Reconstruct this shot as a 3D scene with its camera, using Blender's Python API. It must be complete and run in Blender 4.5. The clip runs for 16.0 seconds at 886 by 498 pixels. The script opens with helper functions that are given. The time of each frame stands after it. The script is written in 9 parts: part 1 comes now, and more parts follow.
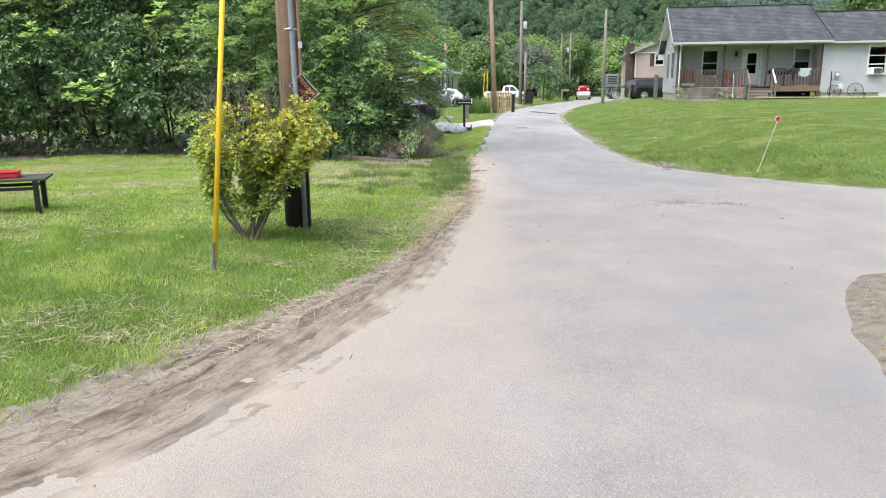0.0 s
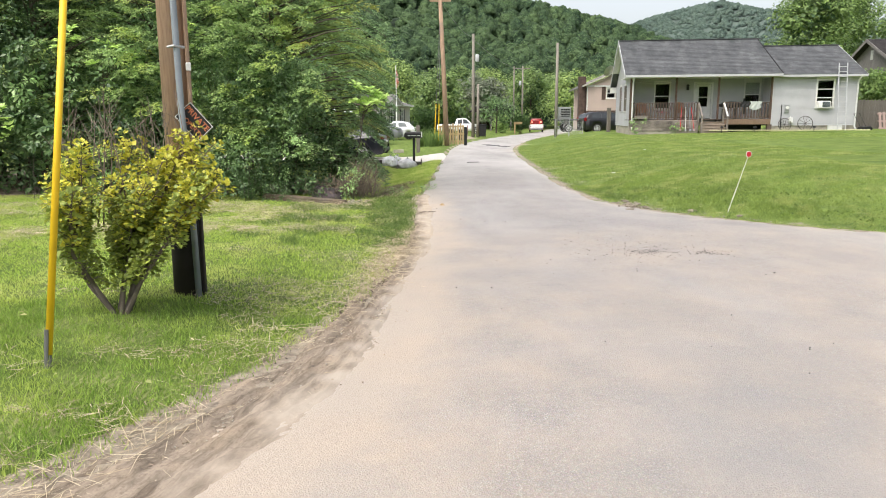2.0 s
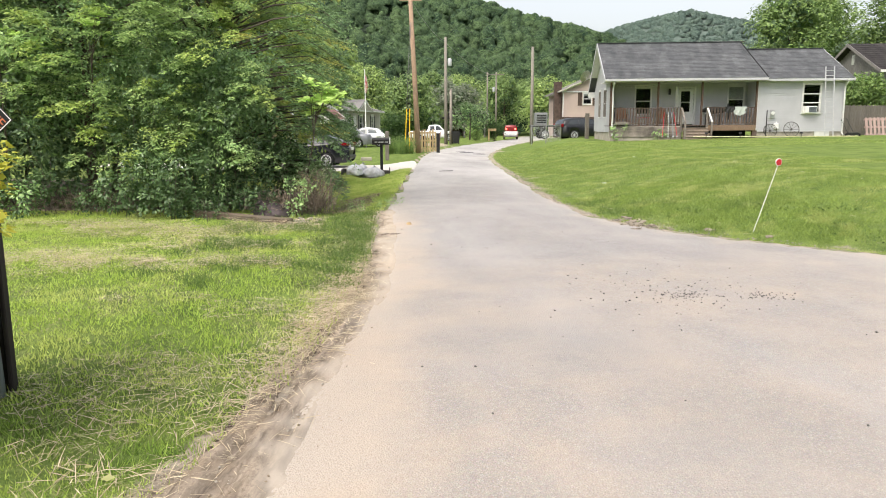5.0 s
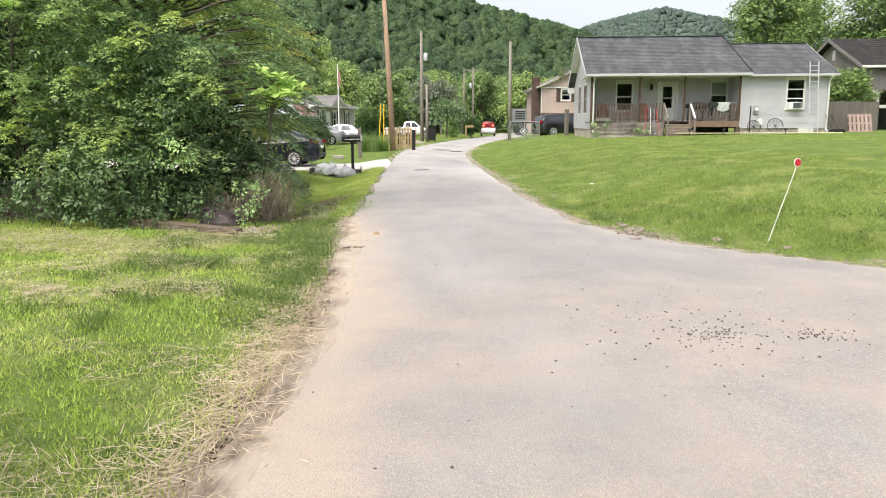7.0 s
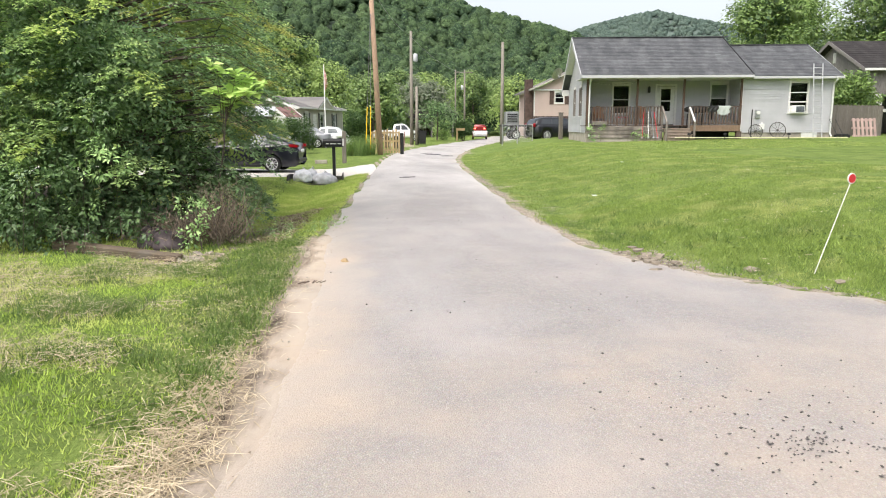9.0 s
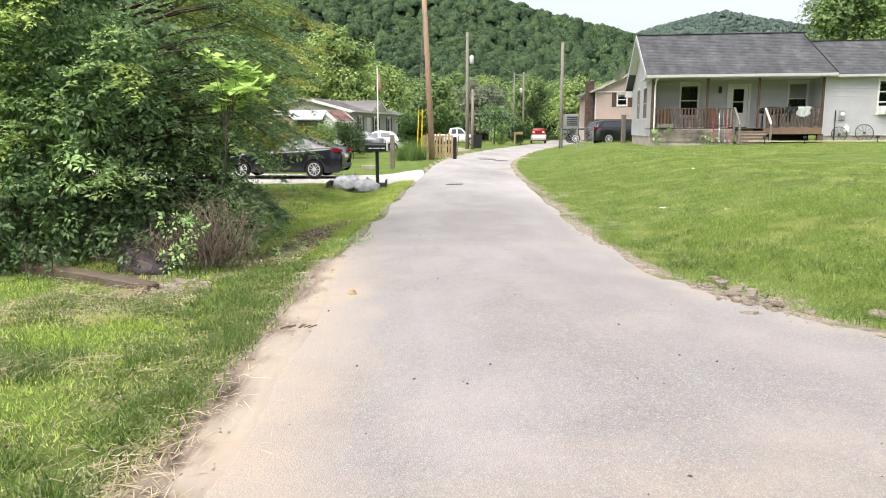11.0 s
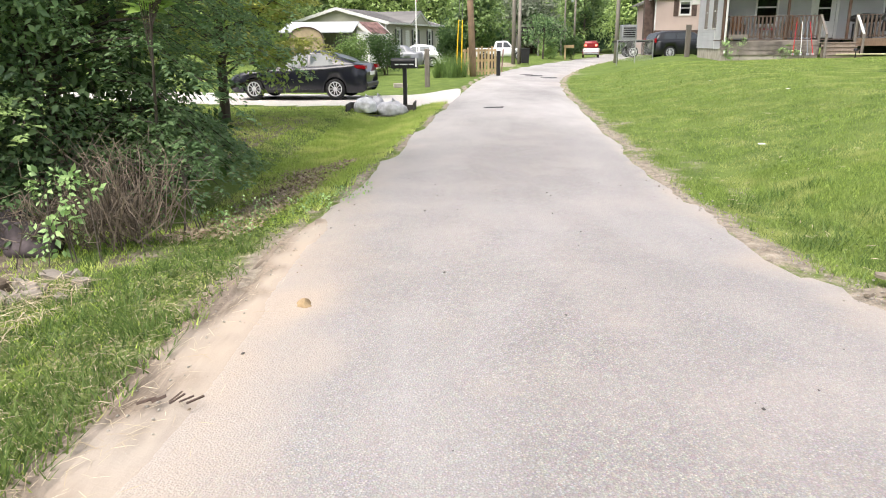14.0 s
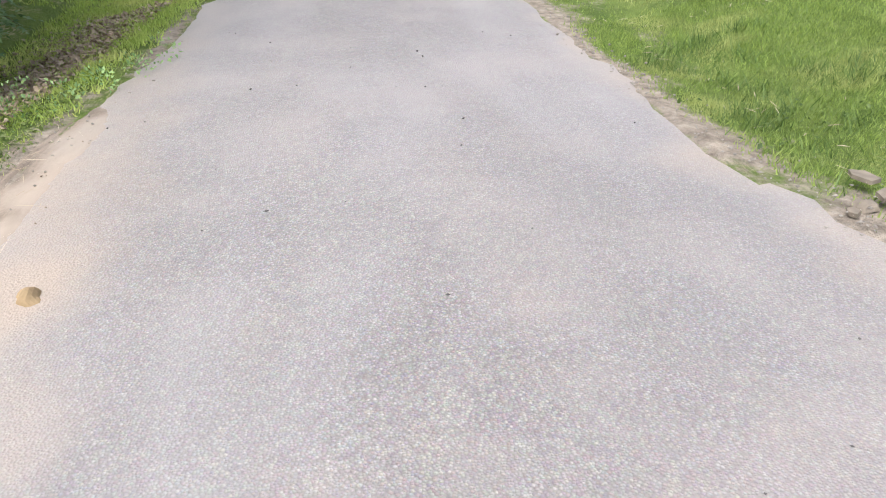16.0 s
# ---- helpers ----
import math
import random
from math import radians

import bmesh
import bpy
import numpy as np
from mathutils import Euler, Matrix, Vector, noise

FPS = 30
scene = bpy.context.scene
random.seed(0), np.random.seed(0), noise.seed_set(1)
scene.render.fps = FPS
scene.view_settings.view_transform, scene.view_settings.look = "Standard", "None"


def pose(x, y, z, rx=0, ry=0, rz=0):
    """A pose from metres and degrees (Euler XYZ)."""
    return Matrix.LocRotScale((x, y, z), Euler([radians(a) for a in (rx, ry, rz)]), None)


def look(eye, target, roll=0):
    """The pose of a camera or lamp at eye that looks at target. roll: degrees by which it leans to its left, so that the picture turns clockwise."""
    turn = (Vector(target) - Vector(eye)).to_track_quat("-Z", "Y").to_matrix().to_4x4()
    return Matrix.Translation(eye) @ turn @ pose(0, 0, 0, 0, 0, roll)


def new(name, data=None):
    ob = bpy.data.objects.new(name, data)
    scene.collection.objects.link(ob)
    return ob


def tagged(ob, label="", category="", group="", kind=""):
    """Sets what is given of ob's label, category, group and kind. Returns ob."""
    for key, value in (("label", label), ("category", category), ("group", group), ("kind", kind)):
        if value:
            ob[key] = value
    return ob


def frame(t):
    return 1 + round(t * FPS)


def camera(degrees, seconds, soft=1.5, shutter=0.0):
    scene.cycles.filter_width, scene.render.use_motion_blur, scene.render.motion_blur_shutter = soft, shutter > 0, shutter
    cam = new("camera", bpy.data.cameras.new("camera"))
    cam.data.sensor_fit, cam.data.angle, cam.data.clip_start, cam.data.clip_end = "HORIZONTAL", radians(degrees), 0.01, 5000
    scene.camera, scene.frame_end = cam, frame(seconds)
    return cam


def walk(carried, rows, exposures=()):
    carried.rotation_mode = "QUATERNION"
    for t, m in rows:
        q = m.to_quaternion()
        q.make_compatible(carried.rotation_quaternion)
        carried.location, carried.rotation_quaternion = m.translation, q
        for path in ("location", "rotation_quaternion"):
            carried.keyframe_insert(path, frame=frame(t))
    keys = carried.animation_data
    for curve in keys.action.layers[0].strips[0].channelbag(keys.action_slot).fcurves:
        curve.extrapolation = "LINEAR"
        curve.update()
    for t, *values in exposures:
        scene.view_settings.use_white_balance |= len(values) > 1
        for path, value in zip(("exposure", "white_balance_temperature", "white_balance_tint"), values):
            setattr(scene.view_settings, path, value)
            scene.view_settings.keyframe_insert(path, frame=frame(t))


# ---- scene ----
cam = camera(62.8, 16.0, 1.0)
PATH = [
    (0, (2.28, 1.532, 1.722), (2.23, 3.482, 1.282), -0.4),
    (0.5, (2.355, 1.903, 1.736), (2.345, 3.86, 1.324), -0.4),
    (1, (2.384, 2.329, 1.739), (2.409, 4.291, 1.351), -0.4),
    (1.5, (2.477, 2.726, 1.716), (2.532, 4.691, 1.347), -0.4),
    (2, (2.488, 3.157, 1.714), (2.56, 5.124, 1.358), -0.3),
    (2.5, (2.477, 3.597, 1.709), (2.559, 5.565, 1.364), -0.3),
    (3, (2.526, 4.016, 1.677), (2.617, 5.984, 1.336), -0.3),
    (3.5, (2.519, 4.451, 1.662), (2.62, 6.419, 1.324), -0.3),
    (4, (2.532, 4.865, 1.661), (2.646, 6.832, 1.322), -0.3),
    (4.2, (2.557, 5.028, 1.624), (2.68, 6.996, 1.291), -0.3),
    (6.5, (2.85, 6.763, 1.596), (3.028, 8.725, 1.251), -0.3),
    (7, (2.873, 7.155, 1.585), (3.079, 9.114, 1.24), -0.3),
    (7.5, (2.961, 7.609, 1.572), (3.195, 9.564, 1.225), -0.3),
    (8, (2.98, 8.059, 1.587), (3.233, 10.013, 1.24), -0.2),
    (8.5, (3.066, 8.43, 1.612), (3.318, 10.384, 1.266), -0.1),
    (9, (3.18, 8.869, 1.624), (3.409, 10.827, 1.285), -0.1),
    (9.2, (3.216, 8.963, 1.627), (3.428, 10.923, 1.29), -0.1),
    (11.3, (3.74, 10.91, 1.581), (3.784, 12.883, 1.254), -0.3),
    (11.5, (3.797, 11.111, 1.583), (3.824, 13.084, 1.255), -0.3),
    (12, (3.844, 11.579, 1.547), (3.818, 13.551, 1.212), -0.3),
    (12.5, (3.88, 12.022, 1.536), (3.81, 13.991, 1.188), -0.4),
    (13, (3.922, 12.478, 1.56), (3.83, 14.44, 1.182), -0.4),
    (13.5, (3.918, 12.948, 1.544), (3.83, 14.896, 1.1), -0.5),
    (14, (3.984, 13.369, 1.531), (3.925, 15.292, 0.985), -0.6),
    (14.5, (4.031, 13.792, 1.521), (4.01, 15.676, 0.85), -0.7),
    (15, (4.021, 14.24, 1.524), (4.048, 16.074, 0.728), -0.7),
    (15.5, (4.146, 14.669, 1.497), (4.255, 16.448, 0.589), -0.6),
    (16, (4.237, 15.037, 1.503), (4.475, 16.759, 0.515), -0.4),
]
walk(cam, [(t, look(eye, target, roll)) for t, eye, target, roll in PATH], exposures=[(0, 0.76, 6050, 10), (0.5, 0.78, 6300, 10), (1.5, 0.80, 6600, 10), (3.5, 0.84, 6850, 10), (7, 0.90, 6750, 11), (9.5, 0.92, 6650, 11), (11.5, 0.96, 6650, 12), (13.5, 0.97, 6800, 13), (14.5, 0.94, 6380, 12), (16, 0.78, 6230, 13)])

# ---- world, sun ----
world = bpy.data.worlds.new("overcast_sky")
scene.world = world
world.use_nodes = True
wn, wl = world.node_tree.nodes, world.node_tree.links
sky = wn.new("ShaderNodeTexSky")
sky.sky_type = "NISHITA"
sky.sun_disc = False
sky.sun_elevation, sky.sun_rotation = radians(58), radians(222)
sky.air_density, sky.dust_density, sky.ozone_density = 1.0, 4.0, 1.0
veil = wn.new("ShaderNodeHueSaturation")
veil.inputs["Saturation"].default_value = 0.44
wl.new(sky.outputs[0], veil.inputs["Color"])
wl.new(veil.outputs[0], wn["Background"].inputs["Color"])
wn["Background"].inputs["Strength"].default_value = 0.15
sun = new("sun", bpy.data.lights.new("sun", "SUN"))
sun.data.energy, sun.data.angle, sun.data.color = 1.6, radians(50), (1.0, 0.955, 0.89)
sun.matrix_world = look((0, 0, 0), (-math.sin(radians(222)) * math.cos(radians(58)), -math.cos(radians(222)) * math.cos(radians(58)), -math.sin(radians(58))))


# ---- node material helpers ----
class Nodes:
    """A small wrapper to write node materials in a few lines."""

    def __init__(self, name):
        self.mat = bpy.data.materials.new(name)
        self.mat.use_nodes = True
        self.n, self.l = self.mat.node_tree.nodes, self.mat.node_tree.links
        self.bsdf = self.n["Principled BSDF"]
        self.coords = self.n.new("ShaderNodeTexCoord")

    def put(self, socket, value):
        if hasattr(value, "is_output"):
            self.l.new(value, socket)
        else:
            socket.default_value = value

    def scaled(self, sx, sy=None, sz=None, source="Object"):
        m = self.n.new("ShaderNodeMapping")
        m.inputs["Scale"].default_value = (sx, sy or sx, sz or sx)
        self.l.new(self.coords.outputs[source], m.inputs["Vector"])
        return m.outputs[0]

    def noise(self, scale, detail=4.0, rough=0.55, vector=None, distort=0.0):
        t = self.n.new("ShaderNodeTexNoise")
        t.inputs["Scale"].default_value, t.inputs["Detail"].default_value = scale, detail
        t.inputs["Roughness"].default_value, t.inputs["Distortion"].default_value = rough, distort
        self.l.new(vector or self.coords.outputs["Object"], t.inputs["Vector"])
        return t.outputs["Fac"]

    def voronoi(self, scale, feature="F1", out="Distance", vector=None):
        t = self.n.new("ShaderNodeTexVoronoi")
        t.feature = feature
        t.inputs["Scale"].default_value = scale
        self.l.new(vector or self.coords.outputs["Object"], t.inputs["Vector"])
        return t.outputs[out]

    def ramp(self, fac, *stops):
        r = self.n.new("ShaderNodeValToRGB")
        while len(r.color_ramp.elements) < len(stops):
            r.color_ramp.elements.new(0.5)
        for e, (at, c) in zip(r.color_ramp.elements, stops):
            e.position = at
            e.color = (c, c, c, 1) if isinstance(c, (int, float)) else (*c, 1)
        self.put(r.inputs[0], fac)
        return r.outputs[0]

    def mix(self, fac, a, b, blend="MIX"):
        m = self.n.new("ShaderNodeMix")
        m.data_type, m.blend_type = "RGBA", blend
        self.put(m.inputs["Factor"], fac)
        for key, v in ((6, a), (7, b)):
            self.put(m.inputs[key], (*v, 1) if isinstance(v, tuple) else v)
        return m.outputs[2]

    def math(self, op, a, b=0.0):
        m = self.n.new("ShaderNodeMath")
        m.operation = op
        m.use_clamp = op == "MULTIPLY_ADD"
        self.put(m.inputs[0], a), self.put(m.inputs[1], b)
        return m.outputs[0]

    def attr(self, name):
        a = self.n.new("ShaderNodeAttribute")
        a.attribute_name = name
        return a.outputs["Fac"]

    def island(self):
        return self.n.new("ShaderNodeNewGeometry").outputs["Random Per Island"]

    def object_random(self):
        return self.n.new("ShaderNodeObjectInfo").outputs["Random"]

    def bump(self, height, strength=0.3, distance=0.02):
        b = self.n.new("ShaderNodeBump")
        b.inputs["Strength"].default_value, b.inputs["Distance"].default_value = strength, distance
        self.put(b.inputs["Height"], height)
        self.l.new(b.outputs[0], self.bsdf.inputs["Normal"])

    def done(self, color, rough=0.8, metal=0.0, spec=0.3):
        self.put(self.bsdf.inputs["Base Color"], (*color, 1) if isinstance(color, tuple) else color)
        self.put(self.bsdf.inputs["Roughness"], rough)
        self.put(self.bsdf.inputs["Metallic"], metal)
        self.bsdf.inputs["Specular IOR Level"].default_value = spec
        return self.mat


def plain(name, color, rough=0.7, metal=0.0, spec=0.4, vary=0.15, scale=6.0, grain=60.0, bump=0.1):
    """A painted or raw surface: one colour with stains at one scale and grain at another."""
    k = Nodes(name)
    dark = tuple(c * (1 - 1.6 * vary) for c in color)
    lite = tuple(min(1, c * (1 + vary)) for c in color)
    stains = k.ramp(k.noise(scale, 5), (0.3, 0.0), (0.7, 1.0))
    c = k.mix(stains, dark, lite)
    g = k.noise(grain, 3)
    c = k.mix(k.math("MULTIPLY", g, vary), c, dark)
    if bump:
        k.bump(g, bump, 0.004)
    return k.done(c, rough, metal, spec)


def wood(name, dark, lite, along=(1, 1, 12), rough=0.85, by_object=True):
    """Weathered or sawn wood: grain stretched along one axis, tinted piece by piece."""
    k = Nodes(name)
    v = k.scaled(*[14.0 / a for a in along])
    g = k.noise(3.0, 6, 0.65, v, 0.6)
    c = k.mix(k.ramp(g, (0.3, 0.0), (0.72, 1.0)), dark, lite)
    c = k.mix(k.math("MULTIPLY", k.object_random() if by_object else k.island(), 0.35), c, tuple(0.55 * x for x in dark))
    c = k.mix(k.ramp(k.noise(2.2, 4), (0.5, 0.0), (0.8, 0.5)), c, (0.16, 0.15, 0.14))
    k.bump(g, 0.35, 0.004)
    return k.done(c, rough)


def leaf(name, dark, lite, odd=None, gloss=0.45, glow=0.45, patch=0.55, depth=0.55, shade=0.7):
    """Foliage: every leaf its own tint; light passes partly through."""
    k = Nodes(name)
    r = k.island()
    c = k.mix(r, dark, lite)
    patches = k.ramp(k.noise(patch, 3), (0.35, 0.0), (0.7, 1.0))
    c = k.mix(k.math("MULTIPLY", patches, depth), c, tuple(0.5 * (a + b) * shade for a, b in zip(dark, lite)))
    if odd:
        c = k.mix(k.ramp(k.noise(1.3, 2), (0.5, 0.0), (0.62, 0.8)), c, odd)
    k.done(c, gloss, 0.0, 0.35)
    t = k.n.new("ShaderNodeBsdfTranslucent")
    k.l.new(c, t.inputs["Color"])
    m = k.n.new("ShaderNodeMixShader")
    m.inputs[0].default_value = glow
    k.l.new(k.bsdf.outputs[0], m.inputs[1])
    k.l.new(t.outputs[0], m.inputs[2])
    k.l.new(m.outputs[0], k.n["Material Output"].inputs["Surface"])
    return k.mat


def pane_material(name, tint=(0.85, 0.9, 0.9), rough=0.03):
    k = Nodes(name)
    k.bsdf.inputs["Transmission Weight"].default_value = 1.0
    k.bsdf.inputs["IOR"].default_value = 1.45
    return k.done(tint, rough, 0.0, 0.5)


# ---- mesh helpers ----
def part(name, bm, material, parent=None, label="", smooth=False):
    """Links a bmesh as one mesh object, under parent where one is given."""
    me = bpy.data.meshes.new(name)
    bm.normal_update()
    bm.to_mesh(me)
    bm.free()
    if smooth:
        me.polygons.foreach_set("use_smooth", [True] * len(me.polygons))
    for m in material if isinstance(material, (list, tuple)) else (material,):
        me.materials.append(m)
    ob = new(name, me)
    if parent:
        ob.parent = parent
    return tagged(ob, label) if label else ob


def thing(name, label, category, m=None, group="", kind=""):
    ob = new(name)
    ob.empty_display_size = 0.2
    if m:
        ob.matrix_world = m
    return tagged(ob, label, category, group, kind)


def fast_mesh(name, co, tris, material, parent=None, label="", smooth=False):
    co, tris = np.asarray(co, dtype=np.float32), np.asarray(tris, dtype=np.int32)
    k = tris.shape[1]
    me = bpy.data.meshes.new(name)
    me.vertices.add(len(co))
    me.vertices.foreach_set("co", co.ravel())
    me.loops.add(tris.size)
    me.loops.foreach_set("vertex_index", tris.ravel())
    me.polygons.add(len(tris))
    me.polygons.foreach_set("loop_start", np.arange(0, tris.size, k, dtype=np.int32))
    if smooth:
        me.polygons.foreach_set("use_smooth", np.ones(len(tris), dtype=bool))
    me.update(calc_edges=True)
    me.materials.append(material)
    ob = new(name, me)
    if parent:
        ob.parent = parent
    return tagged(ob, label) if label else ob


def box(bm, x0, x1, y0, y1, z0, z1, bevel=0.0):
    r = bmesh.ops.create_cube(bm, size=1.0, matrix=Matrix.LocRotScale(((x0 + x1) / 2, (y0 + y1) / 2, (z0 + z1) / 2), None, (x1 - x0, y1 - y0, z1 - z0)))
    if bevel:
        edges = list({e for v in r["verts"] for e in v.link_edges})
        bmesh.ops.bevel(bm, geom=edges, offset=bevel, segments=1, affect="EDGES")
    return bm


def boxed(*args, **kw):
    return box(bmesh.new(), *args, **kw)


def beam(bm, p, q, w, h, roll=0.0):
    """A squared bar of section w x h from p to q."""
    p, q = Vector(p), Vector(q)
    m = Matrix.Translation((p + q) / 2) @ (q - p).to_track_quat("Z", "Y").to_matrix().to_4x4() @ Matrix.Rotation(radians(roll), 4, "Z")
    bmesh.ops.create_cube(bm, size=1.0, matrix=m @ Matrix.Diagonal((w, h, (q - p).length, 1)))
    return bm


def tube(bm, pts, radii, n=8, cap=True):
    """A round tapered tube through the points."""
    pts = [Vector(p) for p in pts]
    rings = []
    for i, p in enumerate(pts):
        way = (pts[min(i + 1, len(pts) - 1)] - pts[max(i - 1, 0)]).normalized()
        side = way.cross(Vector((0.37, 0.81, 0.45))).normalized()
        up = way.cross(side)
        r = radii[i] if isinstance(radii, (list, tuple)) else radii
        rings.append([bm.verts.new(p + r * (math.cos(2 * math.pi * k / n) * side + math.sin(2 * math.pi * k / n) * up)) for k in range(n)])
    for a, b in zip(rings, rings[1:]):
        for k in range(n):
            bm.faces.new((a[k], a[(k + 1) % n], b[(k + 1) % n], b[k]))
    if cap:
        bm.faces.new(rings[0][::-1]), bm.faces.new(rings[-1])
    return bm


def prism(bm, outline, axis, a, b):
    """Extrudes a 2D outline: axis 'x' takes (y, z), 'y' takes (x, z), 'z' takes (x, y)."""
    put = {"x": lambda s, u, v: (s, u, v), "y": lambda s, u, v: (u, s, v), "z": lambda s, u, v: (u, v, s)}[axis]
    lo = [bm.verts.new(put(a, *p)) for p in outline]
    hi = [bm.verts.new(put(b, *p)) for p in outline]
    n = len(outline)
    for i in range(n):
        bm.faces.new((lo[i], lo[(i + 1) % n], hi[(i + 1) % n], hi[i]))
    bm.faces.new(lo[::-1]), bm.faces.new(hi)
    bmesh.ops.recalc_face_normals(bm, faces=bm.faces[:])
    return bm


rng = np.random.default_rng(7)


def unit(v):
    return v / np.maximum(np.linalg.norm(v, axis=-1, keepdims=True), 1e-9)


def leaves(pos, facing, size, aspect=0.5, fold=0.18, droop=0.0):
    """Folded leaves, two triangles each: places, the way each faces, lengths."""
    n = len(pos)
    facing = unit(facing)
    t = unit(np.cross(facing, rng.normal(size=(n, 3))))
    t[:, 2] -= droop
    t = unit(t)
    s = unit(np.cross(facing, t))
    size = np.broadcast_to(np.asarray(size, dtype=float), (n,))[:, None]
    mid = pos + 0.45 * size * t
    wing = 0.5 * aspect * size * s
    lift = fold * aspect * size * facing
    co = np.stack([pos, mid + wing + lift, pos + size * t, mid - wing + lift], axis=1).reshape(-1, 3)
    b = 4 * np.arange(n)[:, None]
    tris = np.concatenate([b + [0, 1, 2], b + [0, 2, 3]], axis=1).reshape(-1, 3)
    return co, tris


def cloud(lumps, per_area, size, aspect=0.5, shell=0.35, up=0.5, spread=0.7, droop=0.0, flat=1.0):
    """Leaves in the outer shell of many lumps (x, y, z, radius)."""
    pos, facing, sizes = [], [], []
    for x, y, z, r in lumps:
        n = max(6, int(per_area * 4 * math.pi * r * r))
        w = unit(rng.normal(size=(n, 3)))
        depth = 1 - shell * rng.random((n, 1)) ** 1.6
        bumps = 1 + 0.18 * np.sin(5 * w[:, :1] + 3 * x) * np.sin(4 * w[:, 1:2] + y) + 0.1 * rng.normal(size=(n, 1))
        pos.append(np.array([x, y, z]) + w * (r * depth * bumps) * np.array([1, 1, flat]))
        facing.append(w + np.array([0, 0, up]) + spread * rng.normal(size=(n, 3)))
        sizes.append(size * (0.6 + 0.8 * rng.random(n)))
    return leaves(np.concatenate(pos), np.concatenate(facing), np.concatenate(sizes), aspect, droop=droop)


LATTICE = np.random.default_rng(77).random((256, 256))


def value_noise(x, y, s):
    """Smooth random noise in the plane, 0 to 1, with cells 1/s wide."""
    u, v = np.asarray(x) * s + 1000.0, np.asarray(y) * s + 1000.0
    i, j = np.floor(u).astype(int), np.floor(v).astype(int)
    f, g = u - i, v - j
    f, g = f * f * (3 - 2 * f), g * g * (3 - 2 * g)
    a, b = LATTICE[i % 256, j % 256], LATTICE[(i + 1) % 256, j % 256]
    c, d = LATTICE[i % 256, (j + 1) % 256], LATTICE[(i + 1) % 256, (j + 1) % 256]
    return (a * (1 - f) + b * f) * (1 - g) + (c * (1 - f) + d * f) * g


def sweep_noise(x, y, s, seed=0.0):
    """Cheap smooth noise in the plane, about -1 to 1."""
    return (np.sin(x * s + 1.7 * np.sin(y * s * 0.7 + seed)) + np.sin(y * s * 1.3 + 2.1 * np.sin(x * s * 0.6 + 2 * seed)) + np.sin((x + y) * s * 1.9 + seed)) / 3.0


# ---- plan of the road and the ground ----
LEFT_EDGE = [(-9.0, -6.0), (-4.6, -0.6), (-1.7, 2.5), (-0.35, 4.1), (0.35, 4.85), (0.75, 5.65), (1.2, 6.8), (1.75, 8.3), (2.1, 10.4), (2.45, 13.0), (2.48, 17.2), (2.55, 19.6), (2.78, 22.0), (3.28, 29.3), (3.75, 36.0), (4.35, 44.5), (5.6, 53.0), (8.6, 65.0), (12.6, 77.0), (18.0, 94.0), (22.0, 110.0)]
RIGHT_EDGE = [(26.0, 109.0), (22.0, 92.0), (17.0, 77.5), (12.5, 64.3), (8.45, 47.3), (7.35, 39.0), (6.75, 30.0), (6.5, 26.0), (6.22, 21.7), (6.22, 19.5), (6.35, 18.0), (6.5, 17.2), (7.1, 16.15), (8.15, 14.75), (9.3, 13.75), (12.0, 12.2), (18.0, 9.8), (40.0, 3.0), (39.0, -1.0), (17.0, 5.6), (10.0, 7.6), (7.4, 8.35), (6.25, 8.2), (5.69, 7.8), (5.32, 6.84), (4.9, 5.73), (4.75, 3.0), (4.6, -6.0)]


def smooth_line(pts, step, jitter, seed, soft=True):
    """Resamples a polyline, rounds its corners and frays it sideways."""
    p = np.array(pts, dtype=float)
    if soft:
        for _ in range(2):
            q = np.empty((2 * len(p) - 2, 2))
            q[0::2], q[1::2] = 0.75 * p[:-1] + 0.25 * p[1:], 0.25 * p[:-1] + 0.75 * p[1:]
            p = np.vstack([p[:1], q, p[-1:]])
    seg = np.linalg.norm(np.diff(p, axis=0), axis=1)
    s = np.r_[0, np.cumsum(seg)]
    out, at = [], 0.0
    while at < s[-1]:
        i = min(np.searchsorted(s, at, side="right") - 1, len(seg) - 1)
        w = (p[i + 1] - p[i]) / max(seg[i], 1e-9)
        q = p[i] + (at - s[i]) * w
        j = jitter * (0.6 * math.sin(2.3 * at + seed) + 0.7 * math.sin(5.7 * at + 2 * seed) + 0.6 * math.sin(13.1 * at + 3 * seed))
        out.append(q + j * np.array([-w[1], w[0]]))
        at += step if q[1] < 36 and abs(q[0]) < 16 else 4 * step
    return np.array(out)


LEFT = smooth_line(LEFT_EDGE, 0.22, 0.05, 1.0)
RIGHT = smooth_line(RIGHT_EDGE, 0.22, 0.05, 4.0)
ROAD = np.vstack([LEFT, RIGHT])


def edge_distance(x, y, line, closed=False):
    """Distance in the plane from points to a polyline."""
    p = np.stack([np.ravel(x), np.ravel(y)], axis=1)
    a = line
    b = np.roll(line, -1, axis=0) if closed else line[1:]
    a = a if closed else a[:-1]
    best = np.full(len(p), 1e9)
    for (ax, ay), (bx, by) in zip(a, b):
        dx, dy = bx - ax, by - ay
        t = np.clip(((p[:, 0] - ax) * dx + (p[:, 1] - ay) * dy) / max(dx * dx + dy * dy, 1e-9), 0, 1)
        best = np.minimum(best, (p[:, 0] - ax - t * dx) ** 2 + (p[:, 1] - ay - t * dy) ** 2)
    return np.sqrt(best).reshape(np.shape(x))


